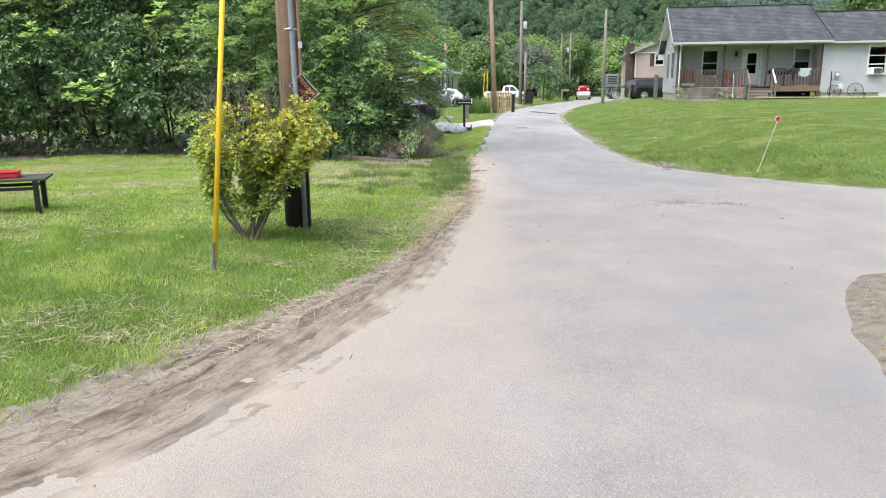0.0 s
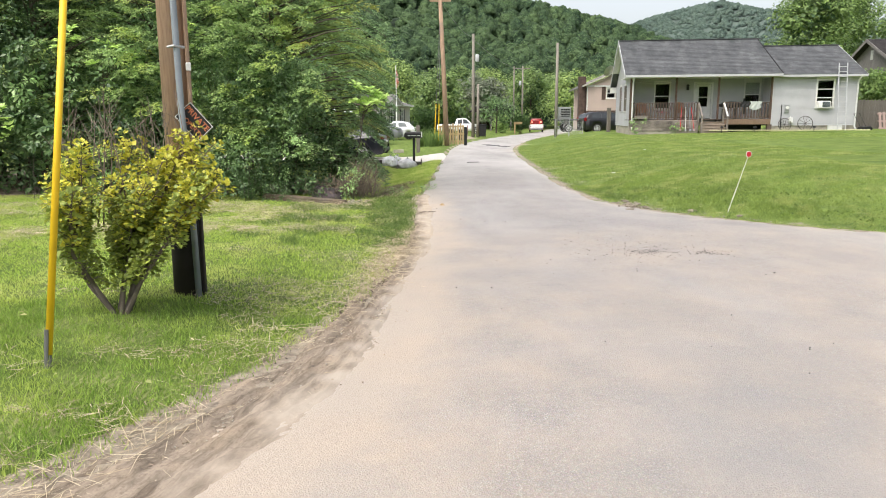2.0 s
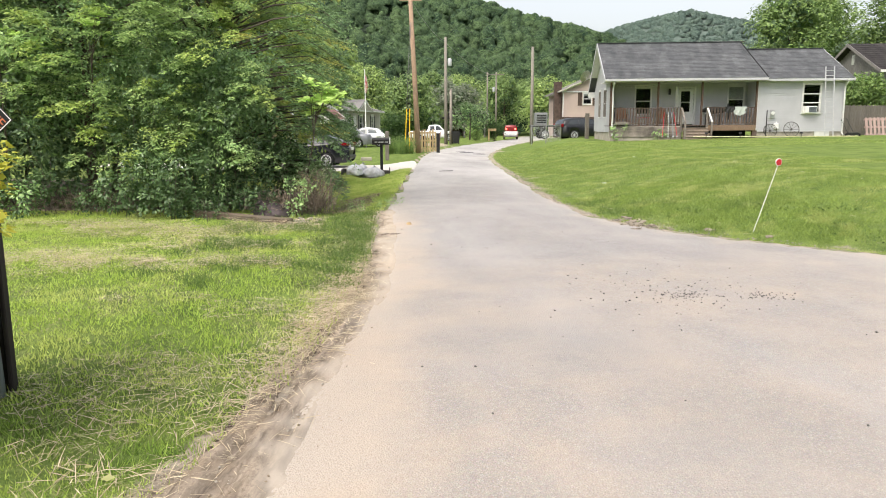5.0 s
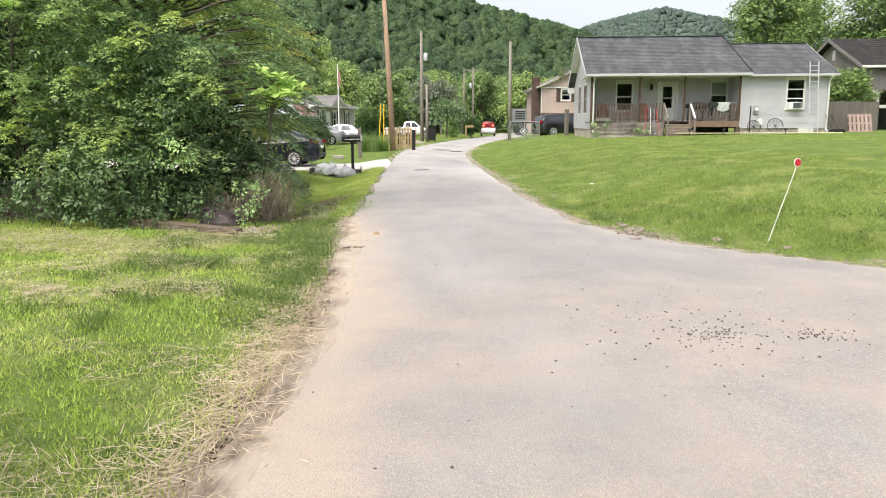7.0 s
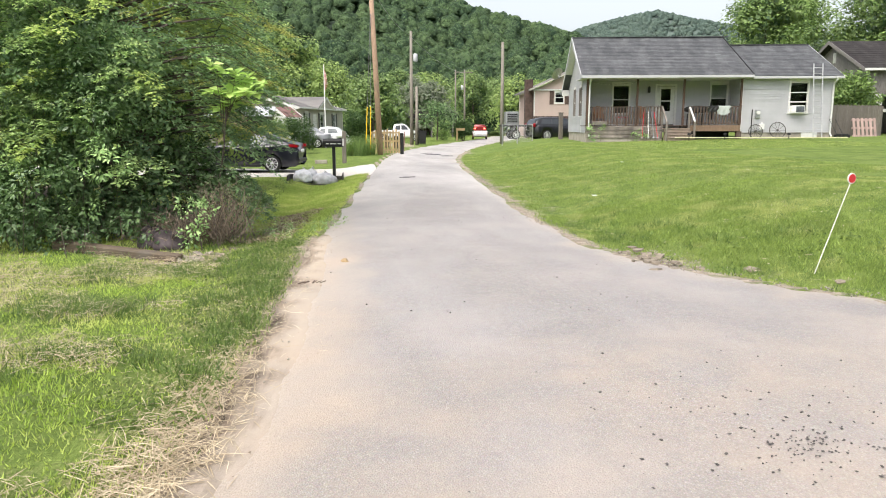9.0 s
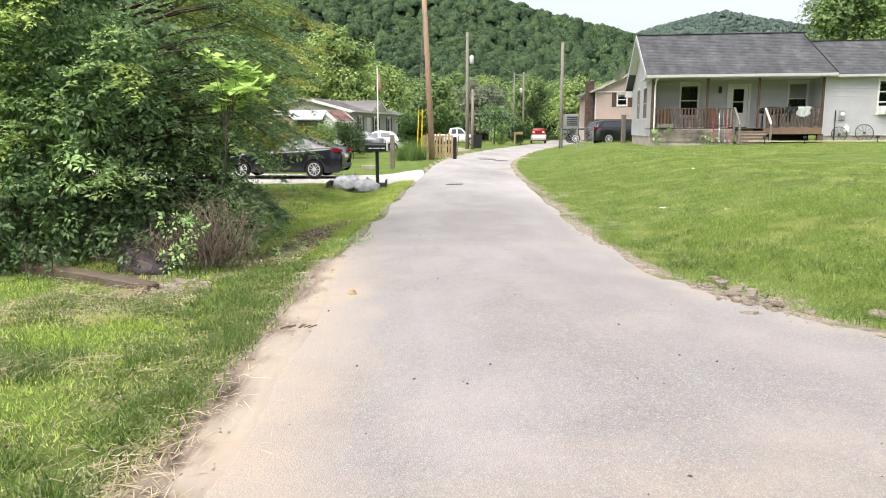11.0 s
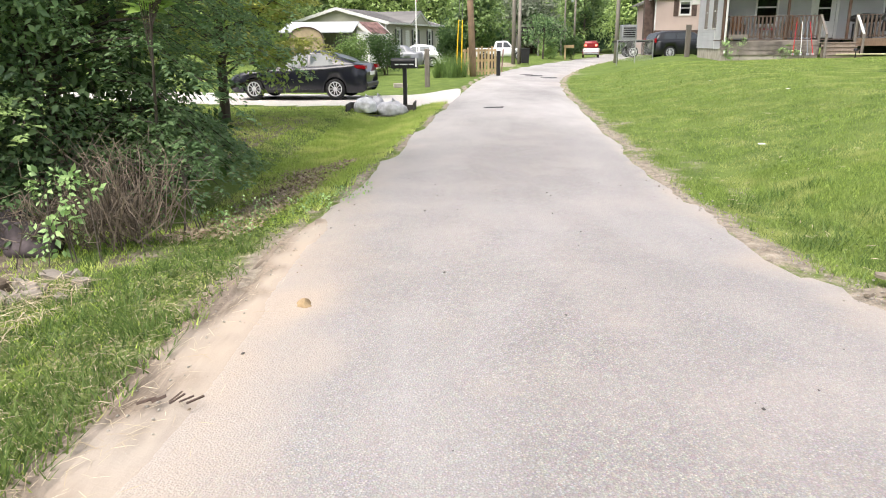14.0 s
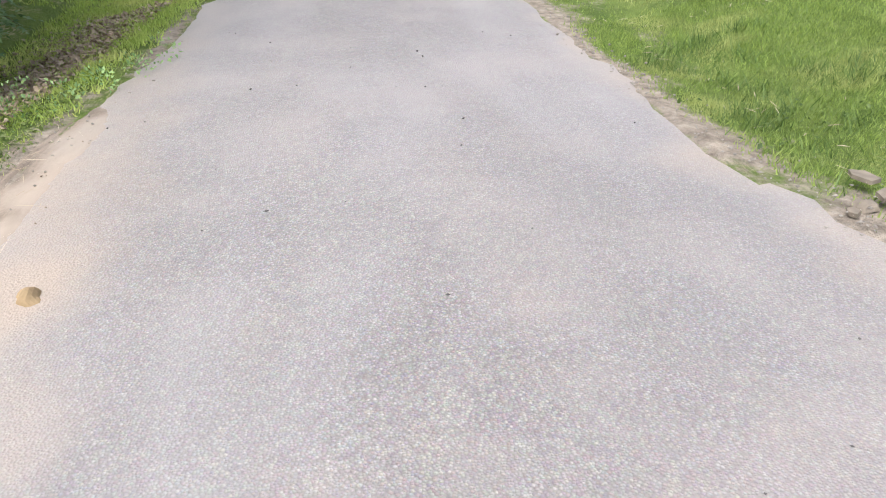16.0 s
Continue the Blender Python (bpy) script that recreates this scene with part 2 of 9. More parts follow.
def within(x, y, poly):
    """Whether points lie inside a polygon."""
    x, y = np.asarray(x, float), np.asarray(y, float)
    inside = np.zeros(np.shape(x), dtype=bool)
    for (ax, ay), (bx, by) in zip(poly, np.roll(poly, -1, axis=0)):
        hit = ((ay > y) != (by > y)) & (x < (bx - ax) * (y - ay) / ((by - ay) if by != ay else 1e-9) + ax)
        inside ^= hit
    return inside


ROAD_COARSE = np.vstack([smooth_line(LEFT_EDGE, 0.9, 0.0, 0), smooth_line(RIGHT_EDGE, 0.9, 0.0, 0)])
RIGHT_COARSE = smooth_line(RIGHT_EDGE, 0.9, 0.0, 0)
LEFT_COARSE = smooth_line(LEFT_EDGE, 0.9, 0.0, 0)
LAWN_RIGHT = np.array(RIGHT_EDGE[:18] + [(600.0, 3.0), (600.0, 200.0), (26.0, 200.0)])
DRIVE = np.array([(3.75, 32.9), (1.8, 33.4), (-1.0, 33.6), (-4.0, 34.6), (-11.0, 38.6), (-10.0, 42.0), (-3.0, 38.7), (1.0, 37.1), (2.8, 37.4), (4.0, 39.2)])


def step(a, b, x):
    t = np.clip((x - a) / (b - a), 0, 1)
    return t * t * (3 - 2 * t)


def ground_height(x, y):
    """Height of the ground sheet; under the road it dips out of sight."""
    x, y = np.asarray(x, float), np.asarray(y, float)
    d = edge_distance(x, y, ROAD_COARSE, True)
    inside = within(x, y, ROAD_COARSE)
    right = within(x, y, LAWN_RIGHT) & ~inside
    z = 0.012 * sweep_noise(x, y, 1.9) + 0.02 * sweep_noise(x, y, 0.45, 2.0)
    bank = 0.66 * step(0.3, 5.2, d) + 0.25 * step(5.0, 22.0, d) - 0.10 * np.exp(-((d - 0.75) / 0.5) ** 2) * step(26, 20, y)
    lawn = 0.16 * step(0.1, 2.2, d) * step(16.5, 11.0, y) - 0.24 * np.exp(-((d - 1.35) / 0.85) ** 2) * step(18.5, 20.5, y) * step(34.2, 32.6, y) - 0.10 * step(0.3, 2.0, d) * step(24, 30, y) * step(48, 40, y) + 0.02
    far = 0.35 * step(6, 30, d) * step(40, 60, y)
    z = z * step(0.0, 0.8, d) + np.where(right, bank, np.where(x < 4 + 0.2 * np.maximum(y - 40, 0), lawn + far, 0.03))
    return np.where(inside, -0.05 * step(0.0, 0.35, d) - 0.005, z - 0.004)


def gz(x, y):
    return float(ground_height(np.array([x]), np.array([y]))[0])

# ---- ground materials ----
def make_grass_ground():
    k = Nodes("mown_lawn")
    big = k.noise(0.35, 4)
    mid = k.noise(2.4, 5)
    fine = k.noise(38.0, 4, 0.7)
    c = k.mix(k.ramp(mid, (0.35, 0.0), (0.68, 1.0)), (0.10, 0.155, 0.038), (0.20, 0.27, 0.068))
    c = k.mix(k.ramp(big, (0.42, 0.0), (0.68, 0.45)), c, (0.22, 0.285, 0.080))
    c = k.mix(k.ramp(fine, (0.45, 0.0), (0.75, 0.6)), c, (0.035, 0.075, 0.015))
    straw = k.ramp(k.noise(1.1, 5, 0.6), (0.46, 0.0), (0.62, 0.85))
    strands = k.ramp(k.noise(55.0, 3, 0.6, k.scaled(1.0, 0.22, 1.0)), (0.48, 0.0), (0.6, 1.0))
    c = k.mix(k.math("MULTIPLY", k.math("MULTIPLY", straw, strands), k.attr("straw")), c, (0.52, 0.46, 0.27))
    soil = k.mix(k.ramp(k.noise(7.0, 6, 0.65), (0.35, 0.0), (0.7, 1.0)), (0.12, 0.095, 0.075), (0.36, 0.30, 0.24))
    pale = k.mix(k.ramp(k.noise(9.0, 6, 0.65), (0.35, 0.0), (0.7, 1.0)), (0.23, 0.195, 0.155), (0.54, 0.465, 0.375))
    soil = k.mix(k.attr("pale"), soil, pale)
    soil = k.mix(k.ramp(k.voronoi(30.0), (0.1, 0.6), (0.35, 0.0)), soil, (0.36, 0.33, 0.29))
    edge = k.math("ADD", k.attr("dirt"), k.math("MULTIPLY", k.math("SUBTRACT", k.noise(3.2, 6, 0.7), 0.5), 1.1))
    c = k.mix(k.ramp(edge, (0.42, 0.0), (0.62, 1.0)), c, soil)
    c = k.mix(k.ramp(k.math("ADD", k.attr("gravel"), k.math("MULTIPLY", k.math("SUBTRACT", k.noise(2.0, 5), 0.5), 0.5)), (0.45, 0.0), (0.6, 1.0)), c,
              k.mix(k.voronoi(26.0), (0.54, 0.51, 0.47), (0.76, 0.73, 0.68)))
    k.bump(k.math("ADD", fine, k.math("MULTIPLY", mid, 1.5)), 0.85, 0.045)
    return k.done(c, 0.95, 0.0, 0.1)


def make_asphalt():
    k = Nodes("worn_chip_asphalt")
    big = k.voronoi(100.0, out="Color")
    small = k.voronoi(210.0, out="Color")
    cell = k.voronoi(100.0)
    tone = k.ramp(big, (0.08, 0.18), (0.40, 0.28), (0.72, 0.33), (0.92, 0.51))
    c = k.mix(0.12, k.mix(1.0, tone, (1.0, 0.945, 0.91), "MULTIPLY"), big)
    c = k.mix(0.3, c, k.mix(1.0, k.ramp(small, (0.15, 0.17), (0.5, 0.31), (0.85, 0.50)), (1.0, 0.945, 0.915), "MULTIPLY"))
    c = k.mix(k.ramp(cell, (0.35, 0.0), (0.7, 0.45)), c, (0.12, 0.11, 0.105))
    c = k.mix(k.ramp(k.noise(22.0, 4, 0.65), (0.46, 0.0), (0.68, 0.4)), c, (0.15, 0.14, 0.135))
    tracks = k.noise(0.55, 4, 0.5, k.scaled(1.0, 0.25, 1.0))
    c = k.mix(k.ramp(tracks, (0.38, 0.0), (0.68, 0.4)), c, (0.27, 0.255, 0.25))
    c = k.mix(k.ramp(k.noise(0.8, 4, 0.55, k.scaled(1.1, 0.35, 1.0)), (0.50, 0.0), (0.74, 0.45)), c, (0.43, 0.415, 0.41))
    c = k.mix(k.ramp(k.noise(0.9, 5, 0.6), (0.46, 0.0), (0.74, 0.5)), c, (0.43, 0.385, 0.36))
    c = k.mix(k.ramp(k.noise(0.4, 4, 0.55, k.scaled(1.3)), (0.52, 0.0), (0.74, 0.3)), c, (0.24, 0.225, 0.215))
    sand = k.math("ADD", k.attr("sand"), k.math("MULTIPLY", k.math("SUBTRACT", k.noise(1.6, 6, 0.65), 0.5), 0.65))
    tan = k.mix(k.ramp(k.noise(0.8, 4), (0.4, 0.0), (0.66, 1.0)), (0.44, 0.385, 0.33), (0.47, 0.39, 0.315))
    tan = k.mix(k.ramp(k.noise(60.0, 3), (0.42, 0.0), (0.7, 0.5)), tan, (0.30, 0.25, 0.20))
    c = k.mix(k.ramp(sand, (0.30, 0.0), (0.75, 0.9)), c, tan)
    crack = k.ramp(k.voronoi(0.75, "DISTANCE_TO_EDGE", vector=k.scaled(1.0)), (0.0, 1.0), (0.006, 0.0))
    c = k.mix(k.math("MULTIPLY", k.math("MULTIPLY", crack, k.ramp(k.noise(0.7, 2), (0.6, 0.0), (0.68, 1.0))), 0.25), c, (0.16, 0.15, 0.14))
    k.bump(k.math("ADD", cell, k.math("MULTIPLY", k.noise(14.0, 4), 0.8)), 0.45, 0.007)
    c = k.mix(k.math("MULTIPLY", k.attr("overlay"), k.ramp(k.noise(0.5, 4, 0.6, k.scaled(1.0, 0.3, 1.0)), (0.38, 0.15), (0.66, 1.0))), k.mix(k.math("MULTIPLY", k.attr("bared"), k.ramp(k.noise(1.2, 5, 0.6), (0.35, 0.3), (0.65, 1.0))), k.mix(1.0, c, (0.95, 0.94, 0.93), "MULTIPLY"), (0.25, 0.24, 0.235)), (0.56, 0.545, 0.525))
    return k.done(c, 0.6, 0.0, 0.55)


M_GROUND, M_ROAD = make_grass_ground(), make_asphalt()


# ---- ground sheet ----
def axis_steps(lo, hi, fine_lo, fine_hi, fine, coarse_growth=1.22):
    mid = list(np.arange(fine_lo, fine_hi + 1e-6, fine))
    a, s = fine_hi, fine
    while a < hi:
        s = min(s * coarse_growth, 60)
        a += s
        mid.append(a)
    a, s = fine_lo, fine
    while a > lo:
        s = min(s * coarse_growth, 60)
        a -= s
        mid.insert(0, a)
    return np.array(mid)


gx, gy = axis_steps(-900, 900, -10, 16, 0.25), axis_steps(-500, 1100, -1, 46, 0.26)
GX, GY = np.meshgrid(gx, gy)
GZ = ground_height(GX, GY)
nx, ny = len(gx), len(gy)
idx = np.arange(nx * ny).reshape(ny, nx)
quads = np.stack([idx[:-1, :-1], idx[:-1, 1:], idx[1:, 1:], idx[1:, :-1]], axis=-1).reshape(-1, 4)
ground = fast_mesh("ground", np.stack([GX, GY, GZ], axis=-1).reshape(-1, 3), quads, M_GROUND, smooth=True)
tagged(ground, "mown green lawns with straw clippings and bare dirt verges", "ground", kind="structure")


def set_attr(ob, name, values):
    a = ob.data.attributes.new(name, "FLOAT", "POINT")
    a.data.foreach_set("value", np.ravel(values).astype(np.float32))


def verge_width(y):
    return 0.04 + 0.14 * step(10.0, 8.2, y) + 0.22 * step(8.0, 6.2, y)


gd = edge_distance(GX, GY, ROAD_COARSE, True)
gl = edge_distance(GX, GY, LEFT_COARSE)
g_right = within(GX, GY, LAWN_RIGHT)
verge = verge_width(GY)
dirt = 0.78 * step(np.where(g_right, 0.42, 0.24), 0.0, gd)
dirt = np.maximum(dirt, 0.40 * step(0.75, 0.1, gl) * (GX < 4) * step(11, 13, GY) * step(21, 18.5, GY))
dirt = np.maximum(dirt, 1.15 * step(verge + 0.30, verge - 0.10, gl) * (GX < 4) * (GY < 12))
dirt = np.maximum(dirt, 0.80 * np.exp(-(((GX - 0.2) / 0.9) ** 2 + ((GY - 18.6) / 0.5) ** 2)))
for cx_, cy_, r_ in ((8.9, 15.0, 0.35), (8.1, 15.9, 0.45), (9.8, 14.3, 0.3), (7.6, 16.4, 0.4)):
    dirt = np.maximum(dirt, 0.62 * np.exp(-((GX - cx_) ** 2 + (GY - cy_) ** 2) / r_ ** 2))
dirt = np.maximum(dirt, 0.85 * np.exp(-(((GX - 0.7) / 0.5) ** 2 + ((GY - 18.1) / 0.35) ** 2)))
dirt = np.maximum(dirt, 1.0 * np.exp(-(((GX - 6.85 - 0.25 * (17.3 - GY)) / 0.5) ** 2 + ((GY - 17.3) / 1.0) ** 2)))
dirt = np.maximum(dirt, 0.9 * np.exp(-(((GX - 1.92 - 0.05 * (GY - 20.8)) / 0.3) ** 2 + ((GY - 21.3) / 1.8) ** 2)))
dirt = np.maximum(dirt, 1.2 * step(0.0, 0.5, GX - 4.2) * (GY < 8.6) * (GX < 16) * ~g_right)
dirt = np.maximum(dirt, 0.85 * (GY > 19.4) * (GX < 0.6) * (GX > -20) * step(34, 28, GY))
dirt = np.maximum(dirt, 0.95 * np.exp(-(((GX - 6.6) / 1.3) ** 2 + ((GY - 67) / 7.0) ** 2)))
dirt = np.maximum(dirt, 0.65 * np.exp(-(((GX - 9.2) / 1.4) ** 2 + ((GY - 50.5) / 2.0) ** 2)))
bank_worn = g_right * step(2.2, 0.3, gd) * step(36, 30, GY)
dirt = np.maximum(dirt, bank_worn * (0.15 + 0.5 * value_noise(GX, GY, 1.7)))
dirt = np.maximum(dirt, 0.75 * np.exp(-(((GX - 1.55) / 0.42) ** 2 + ((GY - 18.45) / 0.45) ** 2)))
dirt = np.maximum(dirt, 0.9 * np.exp(-(((GX - 1.0) / 0.5) ** 2 + ((GY - 17.6) / 0.4) ** 2)))
set_attr(ground, "dirt", dirt)
set_attr(ground, "straw", np.where(g_right, 0.15, 0.55 + 0.45 * step(13.5, 15.5, GY)) * step(40, 24, GY))
set_attr(ground, "gravel", 1.0 * within(GX, GY, DRIVE))
set_attr(ground, "pale", 1.0 - 0.15 * step(9.6, 7.5, GY) * (GX < 3.5) - 0.5 * (GX > 4.2) * (GY < 8.8) - 0.9 * (GY > 17.0) * (GX < 1.6) * (GY < 19.4) - 1.0 * (GY >= 19.4) * (GX < 0.6))

# ---- road ----
from mathutils.geometry import delaunay_2d_cdt

def build_road():
    ring = [Vector(p) for p in ROAD]
    n = len(ring)
    inner = []
    for yy in np.arange(-5.5, 108, 0.5):
        s = 0.5 if yy < 40 else 1.5
        if yy > 40 and int(yy * 2) % 3:
            continue
        inner += [(xx + 0.1 * math.sin(9 * yy + 5 * xx), yy) for xx in np.arange(-9, 40, s)]
    inner = np.array(inner)
    keep = within(inner[:, 0], inner[:, 1], ROAD) & (edge_distance(inner[:, 0], inner[:, 1], ROAD_COARSE, True) > 0.22)
    pts = ring + [Vector(p) for p in inner[keep]]
    verts, _, faces, *_ = delaunay_2d_cdt(pts, [(i, (i + 1) % n) for i in range(n)], [], 1, 1e-4)
    co = np.array([(v.x, v.y) for v in verts])
    d = edge_distance(co[:, 0], co[:, 1], ROAD, True)
    z = 0.02 * step(0.0, 0.25, d) - 0.02 + 0.03 * step(0.2, 1.9, d) + 0.006 * sweep_noise(co[:, 0], co[:, 1], 1.3)
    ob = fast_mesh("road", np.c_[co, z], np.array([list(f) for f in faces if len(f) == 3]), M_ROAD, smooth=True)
    left, right = edge_distance(co[:, 0], co[:, 1], LEFT), edge_distance(co[:, 0], co[:, 1], RIGHT)
    near = step(24, 14, co[:, 1])
    sand = np.maximum((0.9 + 0.2 * step(11, 8, co[:, 1])) * step(1.45 + 0.65 * step(11, 7, co[:, 1]), 0.0, left) * (0.45 + 0.55 * near), 0.6 * step(0.35, 0.0, right))
    sand = np.maximum(sand, 0.62 * np.exp(-((co[:, 0] - 1.9 - 0.05 * co[:, 1]) / 1.0) ** 2) * step(14, 8, co[:, 1]))
    sand = np.maximum(sand, 0.55 * np.exp(-(((co[:, 0] - 5.2) / 2.2) ** 2 + ((co[:, 1] - 11.8) / 1.6) ** 2)))
    sand = np.maximum(sand, 0.46 * step(15.5, 11.5, co[:, 1] - 0.25 * co[:, 0]) * step(15, 9, co[:, 0]))
    sand = np.maximum(sand, 0.95 * np.exp(-(((co[:, 0] - 2.75) / 0.5) ** 2 + ((co[:, 1] - 12.9) / 0.7) ** 2)))
    sand = np.maximum(sand, 0.95 * np.exp(-(((co[:, 0] - 2.0) / 0.5) ** 2 + ((co[:, 1] - 8.6) / 1.1) ** 2)))
    sand = np.maximum(sand, 0.8 * np.exp(-(((co[:, 0] - 3.0) / 0.35) ** 2 + ((co[:, 1] - 17.6) / 0.45) ** 2)))
    sand = np.maximum(sand, 0.26 * step(22, 17, co[:, 1]) * step(9, 6, co[:, 0]))
    set_attr(ob, "sand", sand)
    set_attr(ob, "bared", 0.8 * np.exp(-(((co[:, 0] - 4.4 - 0.12 * (co[:, 1] - 6)) / 0.9) ** 2 + ((co[:, 1] - 6.2) / 2.6) ** 2)) + 0.5 * np.exp(-(((co[:, 0] - 4.1) / 0.9) ** 2 + ((co[:, 1] - 11.0) / 0.55) ** 2)))
    # Makes the lane paler from y 18 to 30 and along the side road.
    set_attr(ob, "overlay", 0.12 * step(11, 18, co[:, 1]) + 0.5 * step(18, 30, co[:, 1]) + 0.35 * step(7.5, 9.5, co[:, 0]) * step(24, 20, co[:, 1]))
    return tagged(ob, "pale worn asphalt lane with sandy edges and a side road", "road", kind="structure")


road = build_road()


# ---- rutted dirt verge where the lawn meets the lane ----
def make_rutted_soil():
    k = Nodes("rutted_sandy_soil")
    lie = k.n.new("ShaderNodeCombineXYZ")
    k.l.new(k.attr("run"), lie.inputs[0])
    k.l.new(k.attr("off"), lie.inputs[1])
    streak = k.n.new("ShaderNodeMapping")
    streak.inputs["Scale"].default_value = (0.22, 1.5, 1.0)
    k.l.new(lie.outputs[0], streak.inputs["Vector"])
    c = k.mix(k.ramp(k.noise(9.0, 7, 0.7, streak.outputs[0], 0.6), (0.36, 0.0), (0.60, 1.0)), (0.095, 0.076, 0.06), (0.32, 0.265, 0.21))
    c = k.mix(k.ramp(k.noise(2.5, 4), (0.5, 0.0), (0.7, 0.6)), c, (0.34, 0.27, 0.20))
    c = k.mix(k.ramp(k.noise(45.0, 4, 0.7), (0.5, 0.0), (0.72, 0.7)), c, (0.11, 0.088, 0.07))
    c = k.mix(k.attr("worn"), c, k.mix(k.ramp(k.noise(0.8, 4), (0.4, 0.0), (0.66, 1.0)), (0.41, 0.36, 0.305), (0.45, 0.375, 0.30)))
    k.bump(k.noise(70.0, 4, 0.7), 0.5, 0.006)
    return k.done(c, 1.0, 0.0, 0.1)


def build_dirt_verge():
    """A strip of lumpy soil along the left edge, sunk into lawn and lane at both sides."""
    p = smooth_line(LEFT_EDGE, 0.035, 0.0, 1.0)
    p = p[(p[:, 1] > 1.5) & (p[:, 1] < 20.5)]
    way = unit(np.gradient(p, axis=0))
    side = np.stack([-way[:, 1], way[:, 0]], axis=1)
    t = np.linspace(0, 1, 44)
    wide = np.array([float(verge_width(y)) for y in p[:, 1]])[:, None] + 0.07 * step(10.5, 13.0, p[:, 1:])
    off = (wide + 0.16) * (1 - t) - (0.2 + 1.6 * wide) * t
    co = p[:, None] + side[:, None] * off[..., None]
    x, y = co[..., 0], co[..., 1]
    s = np.arange(len(p))[:, None] * 0.035
    g = np.random.default_rng(12)
    ruts = 2 * value_noise(s * 0.35, off * 3.0, 5.0) - 1
    lumps = 1.6 * value_noise(s * 0.5, off * 1.4, 13.0) + 1.0 * value_noise(s * 0.7, off, 37.0) - 1.3
    env = np.sin(np.pi * t) ** 0.6
    base = np.where(within(x.ravel(), y.ravel(), ROAD_COARSE).reshape(x.shape), 0.0, ground_height(x, y))
    fade = step(20.5, 19.0, y)
    z = base + env * fade * (1 - 0.72 * step(10.5, 12.5, y)) * (0.010 + 0.024 * ruts + 0.016 * lumps + 0.004 * g.normal(size=x.shape)) - 0.03 * (1 - env * fade)
    i = np.arange(x.size).reshape(x.shape)
    quads = np.stack([i[:-1, :-1], i[1:, :-1], i[1:, 1:], i[:-1, 1:]], axis=-1).reshape(-1, 4)
    ob = fast_mesh("dirt_verge", np.stack([x, y, z], axis=-1).reshape(-1, 3), quads, make_rutted_soil(), smooth=True)
    set_attr(ob, "run", np.broadcast_to(s, x.shape))
    set_attr(ob, "off", off)
    set_attr(ob, "worn", 0.95 * np.maximum(step(0.5, 0.97, t + 0.35 * (value_noise(x, y, 6.0) - 0.5)), step(10.5, 13.0, y) * step(0.30, 0.75, t + 0.5 * (value_noise(x, y, 4.0) - 0.5))))
    return tagged(ob, "rutted sandy soil between lawn and lane", "soil", kind="structure")


build_dirt_verge()

# ---- building materials ----
M_SIDING = plain("white_vinyl_siding", (0.475, 0.48, 0.50), 0.6, vary=0.07, scale=0.8, grain=20, bump=0.05)
M_TRIM = plain("white_trim_paint", (0.66, 0.66, 0.645), 0.5, vary=0.05)


def make_shingle(name, dark, lite):
    k = Nodes(name)
    streak = k.noise(1.3, 5, 0.6, k.scaled(1.0, 0.25, 1.0))
    c = k.mix(k.ramp(streak, (0.35, 0.0), (0.7, 1.0)), dark, lite)
    c = k.mix(k.math("MULTIPLY", k.island(), 0.45), c, tuple(0.6 * x for x in dark))
    g = k.noise(70.0, 3)
    c = k.mix(k.math("MULTIPLY", g, 0.3), c, dark)
    k.bump(g, 0.3, 0.004)
    return k.done(c, 0.93, 0.0, 0.15)


M_SHINGLE = make_shingle("dark_grey_shingles", (0.078, 0.082, 0.088), (0.165, 0.172, 0.182))
M_DECKWOOD = wood("weathered_red_brown_deck_wood", (0.06, 0.042, 0.034), (0.16, 0.112, 0.088))
M_GREYWOOD = wood("weathered_grey_wood", (0.13, 0.115, 0.10), (0.28, 0.25, 0.22))
M_PALEWOOD = wood("pale_new_pine", (0.42, 0.30, 0.15), (0.62, 0.48, 0.27))
M_BLOCK = plain("painted_block_foundation", (0.42, 0.38, 0.33), 0.9, vary=0.25, scale=2.5)
# Room surfaces coloured near-black: the dimness indoors is put into the colour.
M_DARKROOM = plain("dimmed_room_surface", (0.035, 0.035, 0.035), 0.9)
M_GLASS = pane_material("window_glass")
M_BLACK = plain("black_paint", (0.02, 0.02, 0.022), 0.45, vary=0.2)
M_METAL = plain("galvanised_metal", (0.45, 0.46, 0.47), 0.45, 0.8, vary=0.15)
M_ALU = plain("aluminium", (0.55, 0.55, 0.55), 0.4, 0.6, vary=0.1)
M_WHITEPLASTIC = plain("white_plastic", (0.75, 0.75, 0.74), 0.5, vary=0.08)
M_CURTAIN = plain("pale_blind_cloth", (0.42, 0.42, 0.40), 0.9, vary=0.1)


def spans(a, b, holes):
    """The stretches of a..b that no hole covers."""
    out, at = [], a
    for h0, h1 in sorted(holes):
        if h0 > at:
            out.append((at, min(h0, b)))
        at = max(at, h1)
    if at < b:
        out.append((at, b))
    return [(p, q) for p, q in out if q - p > 1e-4]


